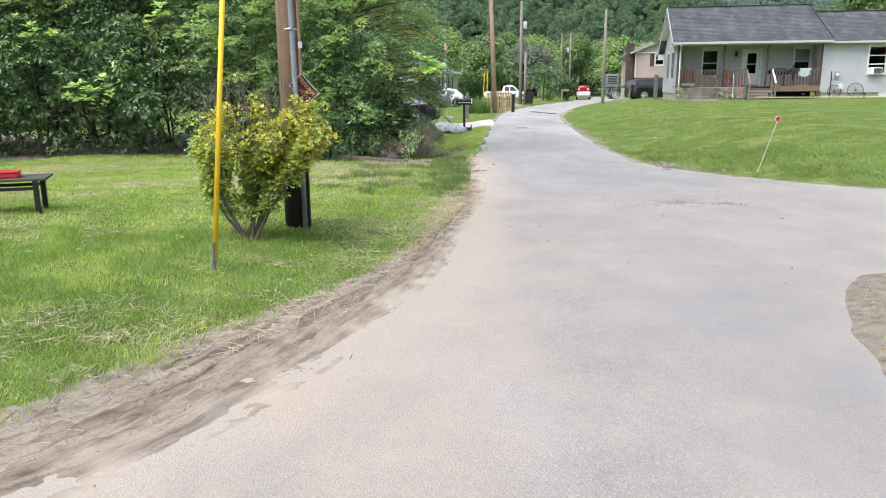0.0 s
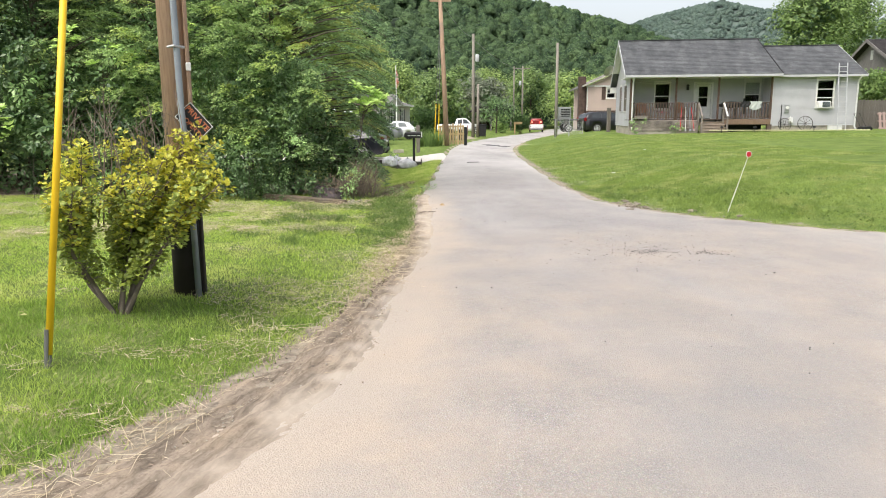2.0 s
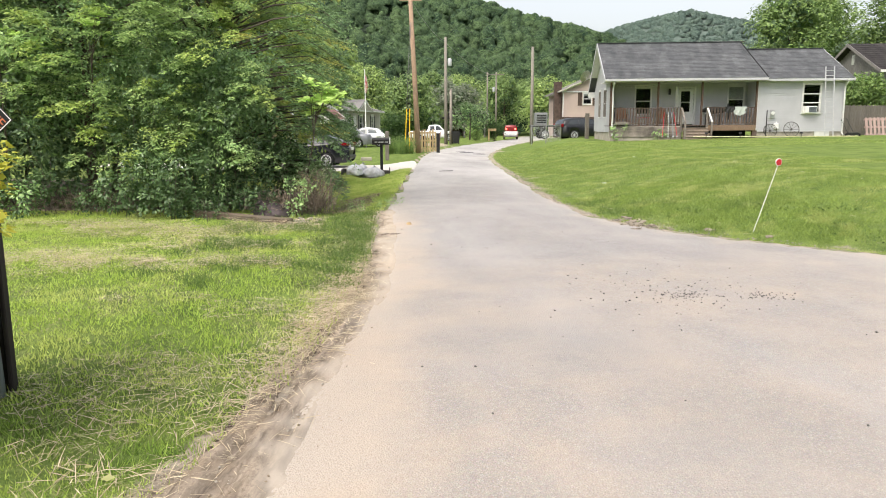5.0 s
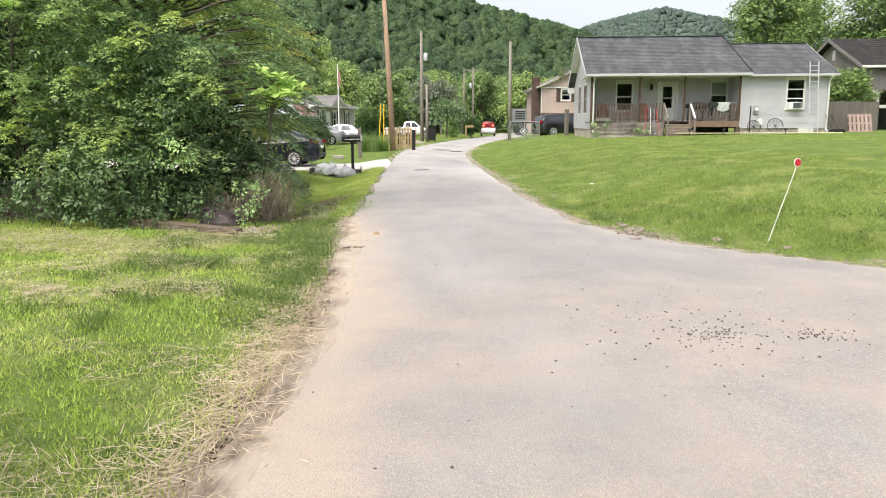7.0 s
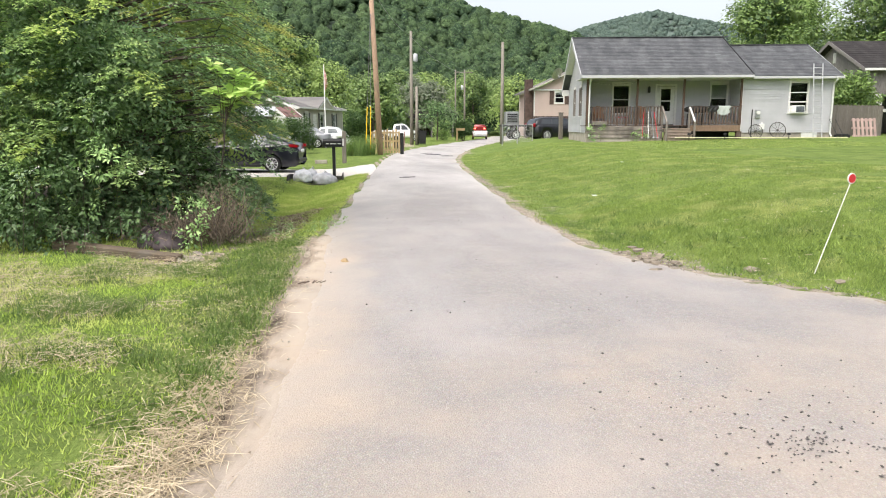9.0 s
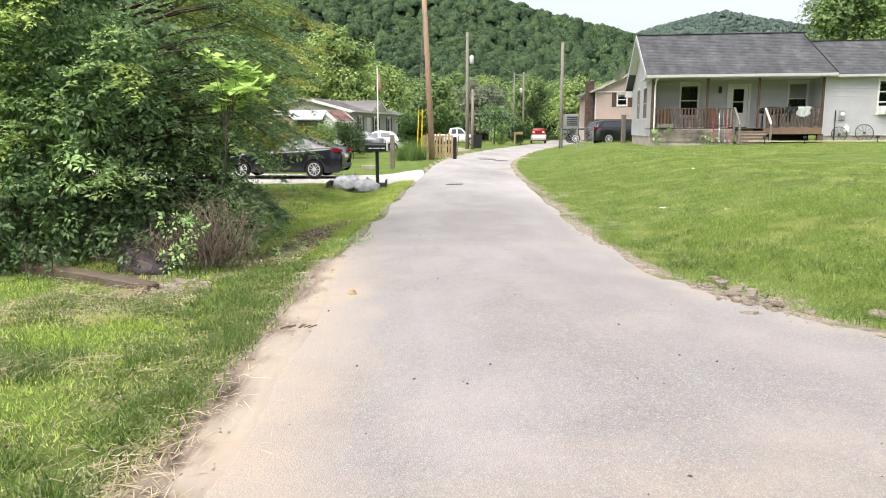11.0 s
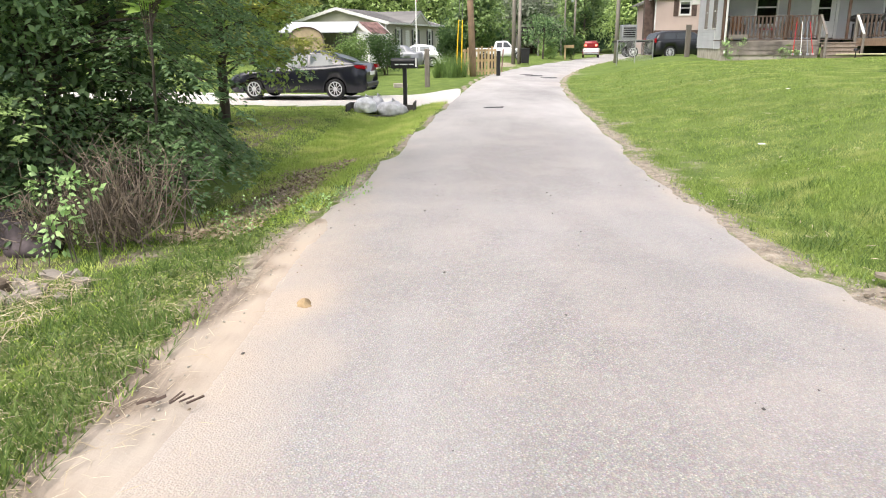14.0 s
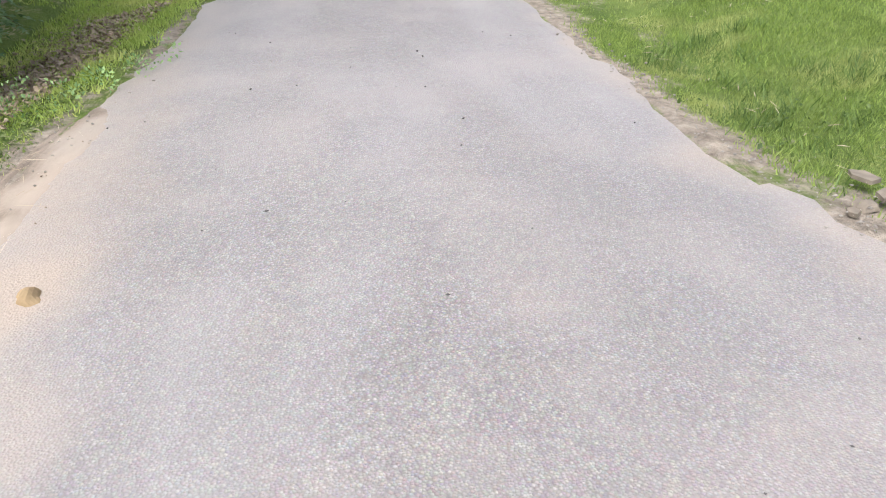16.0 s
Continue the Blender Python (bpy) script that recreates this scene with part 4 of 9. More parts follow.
def tree(name, label, base, height, spread, leaf_mat, per_area, size, seed, lumps=26, r0=0.16, low=0.2, flat=0.8, lean=(0, 0), category="tree", aspect=0.55, clump=0.3, ruffle=0.55):
    """Trunk, limbs and a crown of many leaves in uneven clumps."""
    rand = random.Random(seed)
    ob = thing(name, label, category, pose(*base))
    bm = bmesh.new()
    tips = limbs(bm, (0, 0, 0), height, r0, spread, 13, rand, lean)
    part("trunk", bm, M_BARK, ob)
    cl = [(t.x, t.y, t.z, spread * clump * (0.6 + 0.6 * rand.random())) for t in tips]
    for _ in range(lumps):
        t = rand.random()
        z = height * (low + (1 - low) * t)
        w = math.sin(math.pi * min(1, 0.25 + 0.75 * t)) ** 0.7 if t > 0.25 else 0.75 + t
        a, rr = rand.random() * 2 * math.pi, spread * w * (0.35 + 0.65 * rand.random() ** 0.5)
        cl.append((lean[0] * z / height + rr * math.cos(a), lean[1] * z / height + rr * math.sin(a), z, spread * clump * (0.55 + 0.7 * rand.random())))
    inner = [(0.8 * x, 0.8 * y, z - 0.05 * spread, 0.85 * r) for x, y, z, r in cl[::2]]
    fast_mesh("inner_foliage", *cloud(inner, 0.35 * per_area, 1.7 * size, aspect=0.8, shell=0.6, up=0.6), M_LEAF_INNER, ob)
    fast_mesh("crown", *cloud(cl, per_area, size, aspect=aspect, shell=0.3, up=1.0, spread=ruffle, flat=flat), leaf_mat, ob)
    return ob


def oriented_leaves(pos, facing, along, size, aspect=0.5, fold=0.16):
    """Folded leaves whose length and upper side are given."""
    along = unit(along)
    side = unit(np.cross(facing, along))
    up = np.cross(along, side)
    size = np.asarray(size)[:, None]
    mid = pos + 0.42 * size * along
    wing, lift = 0.5 * aspect * size * side, fold * aspect * size * up
    co = np.stack([pos, mid + wing + lift, pos + size * along, mid - wing + lift], axis=1).reshape(-1, 3)
    b = 4 * np.arange(len(pos))[:, None]
    return co, np.concatenate([b + [0, 1, 2], b + [0, 2, 3]], axis=1).reshape(-1, 3)


UP = np.array([0.0, 0.0, 1.0])


def bough_sprays(base, tip, width, twigs, per, size, g, droop=0.2, tilt=0.38, aspect=0.5):
    """Flat feathery fans: twigs to both sides of each bough, leaves to both sides of each twig."""
    axis = tip - base
    ln = np.linalg.norm(axis, axis=1)[:, None, None]
    axis = unit(axis)
    side = unit(np.cross(axis, UP) + 0.15 * g.normal(size=axis.shape))
    m = len(base)
    t = 0.1 + 0.9 * (np.arange(twigs)[None, :, None] + g.random((m, twigs, 1))) / twigs
    at = base[:, None] + ln * t * axis[:, None] + UP * ln * (0.5 * t * (1 - t) - droop * t ** 2)
    flip = np.where(np.arange(twigs) % 2, 1.0, -1.0)[None, :, None]
    reach = width * ln * (1.1 - 0.75 * t) * g.uniform(0.45, 1.2, (m, twigs, 1))
    way = unit(0.75 * axis[:, None] + flip * g.uniform(0.4, 1.1, (m, twigs, 1)) * side[:, None] + UP * 0.16 * g.normal(size=(m, twigs, 1)))
    s = (np.arange(per)[None, None, :, None] + g.random((m, twigs, per, 1))) / per
    off = unit(np.cross(way, UP))[:, :, None] * np.where(np.arange(per) % 2, 1.0, -1.0)[None, None, :, None]
    pos = at[:, :, None] + reach[:, :, None] * s * way[:, :, None] - UP * 0.35 * reach[:, :, None] * s ** 2 + 0.012 * g.normal(size=s.shape[:3] + (3,))
    along = 0.6 * way[:, :, None] + 0.85 * off - 0.3 * UP + 0.25 * g.normal(size=pos.shape)
    face = UP + 0.25 * axis[:, None, None] + tilt * g.normal(size=pos.shape)
    return oriented_leaves(pos.reshape(-1, 3), face.reshape(-1, 3), along.reshape(-1, 3), size * g.uniform(0.6, 1.4, m * twigs * per), aspect)


def whorls(tips, out, per, size, g, aspect=0.48, droop=0.45):
    """Rosettes of broad hanging leaves at shoot tips."""
    m = len(tips)
    out = unit(out)
    a = unit(np.cross(out, g.normal(size=(m, 3))))
    b = np.cross(out, a)
    w = (2 * np.pi * (np.arange(per)[None] + g.uniform(-0.3, 0.3, (m, per))) / per)[..., None]
    ray = np.cos(w) * a[:, None] + np.sin(w) * b[:, None]
    along = 0.8 * ray + g.uniform(0.2, 0.8, (m, per, 1)) * out[:, None] - droop * UP
    face = out[:, None] + 0.75 * UP + 0.25 * g.normal(size=(m, per, 3))
    pos = tips[:, None] + 0.03 * ray - out[:, None] * 0.06 * g.random((m, per, 1))
    scale = np.repeat(g.uniform(0.65, 1.3, m), per) * g.uniform(0.7, 1.2, m * per)
    return oriented_leaves(pos.reshape(-1, 3), face.reshape(-1, 3), along.reshape(-1, 3), size * scale, aspect)


def shoot_tips(lumps, per_area, g):
    """Shoot tips over the upper and outer sides of lumps, with the way each points."""
    pos, out = [], []
    for x, y, z, r in lumps:
        n = max(4, int(per_area * 4 * math.pi * r * r))
        w = unit(g.normal(size=(n, 3)) + [0, 0, 0.35])
        pos.append(np.array([x, y, z]) + w * r * g.uniform(0.75, 1.12, (n, 1)))
        out.append(w + 0.35 * g.normal(size=(n, 3)))
    return np.concatenate(pos), np.concatenate(out)


def spray_tree(base, height, spread, mat, young, seed, boughs, twigs, per, size, low=0.12, lean=(0, 0), extra=(), inner=None, label="leafy green tree of layered sprays in a thicket"):
    """A tree of layered leaf sprays on long boughs round a twiggy inside, by default in a shade-dark leaf colour."""
    rand = random.Random(seed)
    g = np.random.default_rng(seed)
    ob = thing("tree", label, "tree", pose(*base))
    bm = bmesh.new()
    tips = limbs(bm, (0, 0, 0), height, 0.11, spread, 16, rand, lean)
    u = low + (1 - low) * (np.arange(boughs) + g.random(boughs)) / boughs
    a = 2.39996 * np.arange(boughs) + g.normal(0, 0.3, boughs)
    lobes = 1 + 0.20 * np.sin(3 * a + seed + 5 * u) + 0.16 * np.sin(5 * a + 11 * u + 2 * seed)
    rr_ = spread * np.sin(np.pi * np.clip(0.24 + 0.72 * u, 0, 1)) ** 0.55 * lobes * g.uniform(0.62, 1.05, boughs)
    ray = np.stack([np.cos(a), np.sin(a), np.zeros(boughs)], axis=1)
    z = (height * u)[:, None] * UP + np.stack([lean[0] * u, lean[1] * u, 0 * u], axis=1)
    start = z + ray * 0.42 * rr_[:, None] - UP * 0.1 * rr_[:, None]
    end = z + ray * rr_[:, None] + UP * (g.uniform(-0.05, 0.3, boughs) * rr_)[:, None] + 0.15 * g.normal(size=(boughs, 3))
    if len(extra):
        e = np.array(extra) - np.array(base)[None].repeat(2, 0).reshape(1, 6)
        outer = e[:, 3] > 2.6
        # Low boughs get darker leaves: shade near the ground put into the colour.
        for nm, pick, mt in (("low_foliage", ~outer & (e[:, 5] < 1.6), M_LEAF_BRAMBLE_SHADE), ("side_foliage", ~outer & (e[:, 5] >= 1.6), M_LEAF_DEEP), ("outer_foliage", outer, M_LEAF_DEEP)):
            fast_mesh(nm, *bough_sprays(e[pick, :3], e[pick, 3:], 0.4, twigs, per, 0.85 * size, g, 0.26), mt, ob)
        for p, q in zip(e[:, :3], e[:, 3:]):
            ln = float(np.linalg.norm(q - p))
            tube(bm, [p * [0.2, 0.2, 1] - UP * 0.15 * ln, p + UP * 0.02, p + 0.5 * (q - p) + UP * 0.07 * ln, q - UP * 0.24 * ln], [0.026, 0.016, 0.009, 0.003], 4, False)
    for p, q in zip(start[::2], end[::2]):
        ln = float(np.linalg.norm(q - p))
        tube(bm, [p * [0.2, 0.2, 1] - UP * 0.15 * ln, p + UP * 0.02, p + 0.5 * (q - p) + UP * 0.07 * ln, q - UP * 0.2 * ln], [0.03, 0.018, 0.010, 0.003], 4, False)
    part("trunk", bm, M_BARK, ob)
    inside = [(0.6 * t.x, 0.6 * t.y, t.z, spread * rand.uniform(0.18, 0.28)) for t in tips]
    for _ in range(18):
        b, zz = rand.random() * 6.28, rand.uniform(low, 0.92)
        inside.append((0.42 * spread * math.cos(b), 0.42 * spread * math.sin(b), zz * height, spread * 0.28))
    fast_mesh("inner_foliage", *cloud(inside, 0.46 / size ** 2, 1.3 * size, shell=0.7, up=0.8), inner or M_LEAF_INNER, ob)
    fresh = np.sin(2.3 * np.arctan2(end[:, 1], end[:, 0]) + 1.3 * end[:, 2] + seed) + 0.5 * g.normal(size=len(end)) > 0.75
    for nm, pick, mt in (("crown", ~fresh, mat), ("young_leaves", fresh, young or mat)):
        fast_mesh(nm, *bough_sprays(start[pick], end[pick], 0.45, twigs, per, size, g), mt, ob)
    return ob


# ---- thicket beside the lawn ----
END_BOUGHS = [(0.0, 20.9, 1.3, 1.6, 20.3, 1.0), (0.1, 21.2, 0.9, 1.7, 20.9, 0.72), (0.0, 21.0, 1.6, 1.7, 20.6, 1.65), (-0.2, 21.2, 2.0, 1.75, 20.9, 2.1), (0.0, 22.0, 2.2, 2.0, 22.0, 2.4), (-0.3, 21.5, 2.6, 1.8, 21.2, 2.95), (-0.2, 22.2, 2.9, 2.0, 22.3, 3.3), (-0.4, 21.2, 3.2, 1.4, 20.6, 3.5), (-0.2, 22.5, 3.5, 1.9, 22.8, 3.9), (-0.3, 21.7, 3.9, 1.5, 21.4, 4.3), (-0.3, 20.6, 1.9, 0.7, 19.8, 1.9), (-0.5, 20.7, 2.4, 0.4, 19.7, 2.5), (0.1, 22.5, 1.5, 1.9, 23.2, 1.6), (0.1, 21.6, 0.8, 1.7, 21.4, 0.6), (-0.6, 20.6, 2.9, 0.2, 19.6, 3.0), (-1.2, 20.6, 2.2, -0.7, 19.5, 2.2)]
END_BOUGHS += [(0.2, 20.9, 1.7, 1.9, 20.2, 1.35), (0.3, 20.7, 1.2, 1.7, 19.9, 0.95), (0.5, 21.0, 0.9, 1.7, 20.7, 0.7), (0.2, 20.6, 2.3, 1.5, 20.0, 2.3), (-1.3, 20.7, 3.3, -0.9, 19.4, 3.4), (-0.1, 21.4, 4.6, 1.4, 21.2, 5.0), (-0.4, 20.4, 1.2, 0.3, 19.4, 1.2), (-1.4, 20.6, 1.4, -1.1, 19.5, 1.5), (-0.2, 20.6, 1.0, 0.9, 19.6, 0.8), (0.2, 21.9, 1.9, 1.9, 21.7, 1.9), (-0.7, 20.5, 1.7, 0.0, 19.5, 1.8), (-0.1, 20.8, 2.2, 1.1, 20.0, 2.2), (-0.2, 20.9, 2.8, 1.0, 20.1, 2.9), (0.0, 22.8, 2.5, 1.9, 23.4, 2.8)]
for i in range(18):
    a, z_ = 0.618 * i % 1.0, 1.5 + 0.165 * i
    END_BOUGHS.append((0.5 - 0.3 * a, 20.5 + 1.9 * a, z_, 1.75 + 0.3 * (0.37 * i % 1.0), 20.1 + 2.0 * a, z_ - 0.1 + 0.05 * (i % 3)))
for i in range(7):
    a = 0.618 * i % 1.0
    END_BOUGHS.append((0.5 + 0.2 * a, 20.2 + 0.9 * a, 0.6 + 0.05 * i, 1.6 + 0.25 * a, 19.8 + 1.1 * a, 0.45 + 0.05 * i))
    END_BOUGHS.append((0.5 + 0.2 * a, 20.2 + 0.6 * a, 1.55 + 0.2 * i, 1.7 + 0.25 * a, 19.9 + 0.7 * a, 1.5 + 0.2 * i))
THICKET = [
    ((-1.1, 21.9), 7.4, 2.15, M_LEAF_MID, M_LEAF_LIGHT, 11), ((-3.9, 22.4), 8.6, 2.7, M_LEAF_MID, M_LEAF_LIGHT, 12), ((-7.2, 22.6), 9.0, 3.0, M_LEAF_MID, M_LEAF_LIGHT, 13), ((-11.0, 22.2), 9.0, 3.1, M_LEAF_DEEP, M_LEAF_MID, 14),
    ((-15.0, 21.4), 9.0, 3.2, M_LEAF_DEEP, M_LEAF_MID, 15), ((-4.9, 26.6), 9.0, 2.8, M_LEAF_DEEP, M_LEAF_MID, 17), ((-9.5, 26.5), 9.5, 3.2, M_LEAF_DEEP, None, 18), ((-19.5, 20.0), 9.0, 3.4, M_LEAF_DEEP, None, 19),
]
for (x, y), h, sp, mat, young, seed in THICKET:
    near, mid = x > -2 and y < 24, x > -8 and y < 24
    spray_tree((x, y, gz(x, y) - 0.05), h, sp, mat, young, seed, 210 if near else 190 if mid else 120, 22 if near else 18 if mid else 16, 18 if near else 16 if mid else 12, 0.066 if near else 0.074 if mid else 0.115, low=0.2 if y < 24 else 0.1, extra=END_BOUGHS if seed == 11 else (), inner=M_LEAF_DEEP if seed in (11, 12) else None)
spray_tree((-1.2, 29.2, gz(-1.2, 29.2) - 0.05), 9.5, 2.7, M_LEAF_YELLOW, M_LEAF_LIGHT, 16, 170, 22, 13, 0.10, low=0.12, inner=M_LEAF_LIGHT, label="yellow-green feathery tree standing behind the thicket")


def bramble(name, label, spots, mat, per_area, size, seed, aspect=0.55, droop=0.2, stems=10, z=0.0):
    """A low mound of broad leaves in rosettes over arching stems."""
    rand = random.Random(seed)
    g = np.random.default_rng(seed)
    cx, cy = sum(s[0] for s in spots) / len(spots), sum(s[1] for s in spots) / len(spots)
    ob = thing(name, label, "shrub", pose(cx, cy, gz(cx, cy) + z))
    bm = bmesh.new()
    for _ in range(stems):
        s = rand.choice(spots)
        p = Vector((s[0] - cx + 0.3 * rand.uniform(-1, 1), s[1] - cy + 0.3 * rand.uniform(-1, 1), -0.05))
        q = Vector((s[0] - cx, s[1] - cy, s[2])) + 0.8 * s[3] * Vector((rand.uniform(-1, 1), rand.uniform(-1, 0.3), rand.uniform(-0.2, 0.9)))
        tube(bm, [p, p.lerp(q, 0.5) + Vector((0, 0, 0.25)), q], [0.006, 0.004, 0.002], 4)
    if stems:
        tagged(part("stemwork", bm, M_BARK, ob), kind="stuff")
    tips, out = shoot_tips([(s[0] - cx, s[1] - cy, s[2], s[3]) for s in spots], per_area / 6, g)
    fast_mesh("foliage", *whorls(tips, out, 6, size, g, aspect, droop), mat, ob)
    return ob


rr = random.Random(21)
FRONT = [(-17.0, 17.7), (-13.0, 18.4), (-9.5, 19.0), (-6.4, 19.3), (-4.0, 19.4), (-1.9, 18.95), (-0.7, 18.75), (0.2, 18.75)]
for i, ((ax, ay), (bx, by)) in enumerate(zip(FRONT, FRONT[1:])):
    spots, fresh = [], []
    run = math.hypot(bx - ax, by - ay)
    far_end = i < 4
    for t in np.linspace(0, 1, max(5, int(run * 2.6))):
        for lvl in range(5):
            if rr.random() < ((0.92, 0.45, 0.3, 0.35, 0.5) if far_end else (0.12, 0.35, 0.5, 0.6, 0.75))[lvl]:
                continue
            p = (ax + (bx - ax) * t + rr.uniform(-0.3, 0.3), ay + (by - ay) * t + 0.05 + 0.2 * lvl + rr.uniform(-0.4, 0.25), 0.32 + 0.66 * lvl + rr.uniform(-0.25, 0.25), rr.uniform(0.2, 0.46))
            (fresh if rr.random() < 0.22 else spots).append(p)
    ob = bramble("vine_thicket", "dense green vines and brambles at the lawn's edge", spots, M_LEAF_BRAMBLE_SHADE, 190 if i > 3 else 80, 0.075 if i > 3 else 0.135, 40 + i, droop=0.5)
    ob_at = ob.matrix_world.translation
    g = np.random.default_rng(140 + i)
    tips, out = shoot_tips([(x - ob_at.x, y - 0.08 - ob_at.y, z + 0.05, r) for x, y, z, r in fresh or spots[:1]], 30 if i > 3 else 12, g)
    fast_mesh("young_leaves", *whorls(tips, out, 6, 0.085 if i > 3 else 0.15, g, 0.45, 0.5), M_LEAF_VINE, ob)
    deep = [(ax + (bx - ax) * t - ob_at.x, ay + (by - ay) * t + rr.uniform(0.7, 1.5) - ob_at.y, z + rr.uniform(-0.2, 0.2), rr.uniform(0.4, 0.6)) for t in np.linspace(0, 1, max(4, int(run * 1.8))) for z in (0.4, 1.1, 1.8, 2.5)]
    if i > 3:
        a = np.array([(ax + (bx - ax) * g.random() + 0.2 * g.normal(), ay + (by - ay) * 0.5 + 0.75, zz) for zz in np.repeat(np.linspace(1.0, 4.4, 9), int(2.2 * run) + 1)]) - np.array(ob_at)
        b = a + np.stack([0.35 * g.normal(size=len(a)), -0.75 - 0.25 * g.random(len(a)), 0.1 + 0.15 * g.normal(size=len(a))], axis=1)
        lit = g.random(len(a)) < 0.38
        for nm, pick, mt in (("sprays", ~lit, M_LEAF_MID), ("pale_sprays", lit, M_LEAF_LIGHT)):
            fast_mesh(nm, *bough_sprays(a[pick], b[pick], 0.42, 14, 14, 0.060, g, 0.25), mt, ob)
    # Lower lumps take the darker leaf, so shade by height is in the colour.
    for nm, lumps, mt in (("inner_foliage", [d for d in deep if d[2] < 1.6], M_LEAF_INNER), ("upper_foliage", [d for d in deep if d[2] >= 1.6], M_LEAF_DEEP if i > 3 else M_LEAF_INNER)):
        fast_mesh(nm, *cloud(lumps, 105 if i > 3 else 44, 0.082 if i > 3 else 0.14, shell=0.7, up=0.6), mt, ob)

# understorey added to close the thicket behind, its leaf colour dark for shade
for i, x in enumerate(np.arange(-22.0, 0.0, 2.2)):
    g = np.random.default_rng(500 + i)
    ob = thing("understorey_shrub", "shrub inside the thicket, leaf colour darkened for shade", "shrub", pose(x, 24.2, gz(x, 24.2)), group="understorey shrubs")
    lumps = [(g.uniform(-1.3, 1.3), g.uniform(-0.6, 0.9), zz + g.uniform(-0.3, 0.3), g.uniform(0.5, 0.8)) for zz in np.linspace(0.3, 4.6 if x < -3 else 3.0, 16)]
    bm = bmesh.new()
    for lx, ly, lz, _ in lumps[::2]:
        tube(bm, [(0.3 * lx, 0.3 * ly, -0.1), (0.7 * lx, 0.7 * ly, 0.6 * lz), (lx, ly, lz)], [0.03, 0.02, 0.008], 5, False)
    part("stem", bm, M_BARK, ob)
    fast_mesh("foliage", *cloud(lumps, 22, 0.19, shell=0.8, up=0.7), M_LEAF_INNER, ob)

# saplings with broad lime-green leaves that stand out of the thicket
def lime_sapling(x, y, top, reach, seed, leafy=9):
    g = np.random.default_rng(seed)
    ob = thing("sapling", "slender sapling with broad lime-green leaves at its top", "tree", pose(x, y, gz(x, y)), group="lime-green saplings")
    bm = bmesh.new()
    tips = []
    for i in range(leafy):
        t = (i + 0.5) / leafy
        q = Vector((reach * (2.0 * t - 0.55) + 0.04 * g.normal(), 0.15 * g.normal(), top + 0.14 * g.normal() - 0.1 * abs(2 * t - 1)))
        part("branch", tube(bmesh.new(), [(0.08 * (t - 1), 0.12 * (1 - t), (0.62 + 0.24 * t) * top), (0.5 * q.x, 0.5 * q.y, 0.92 * top), q], [0.005, 0.004, 0.002], 4, False), M_BARK, ob)
        tips.append(q[:])
    tube(bm, [(-0.4, 0.75, -0.1), (-0.28, 0.5, 0.3 * top), (-0.08, 0.12, 0.62 * top), (0.0, 0.0, 0.86 * top)], [0.02, 0.017, 0.012, 0.006], 6)
    part("trunk", bm, M_BARK, ob)
    fast_mesh("crown", *whorls(np.array(tips), np.tile([0.1, -0.35, 1.0], (leafy, 1)) + 0.25 * g.normal(size=(leafy, 3)), 10, 0.16, g, 0.72, 0.3), M_LEAF_LIME, ob)


for x, y, top, reach, seed, leafy in ((1.33, 19.75, 2.33, 0.34, 77, 18), (-4.4, 19.9, 3.1, 0.5, 78, 12), (-2.75, 19.9, 3.6, 0.4, 79, 10), (-8.2, 19.6, 3.15, 0.45, 80, 10), (-5.3, 19.9, 3.5, 0.3, 81, 6), (-6.9, 19.1, 1.7, 0.6, 82, 12)):
    lime_sapling(x, y, top, reach, seed, leafy)

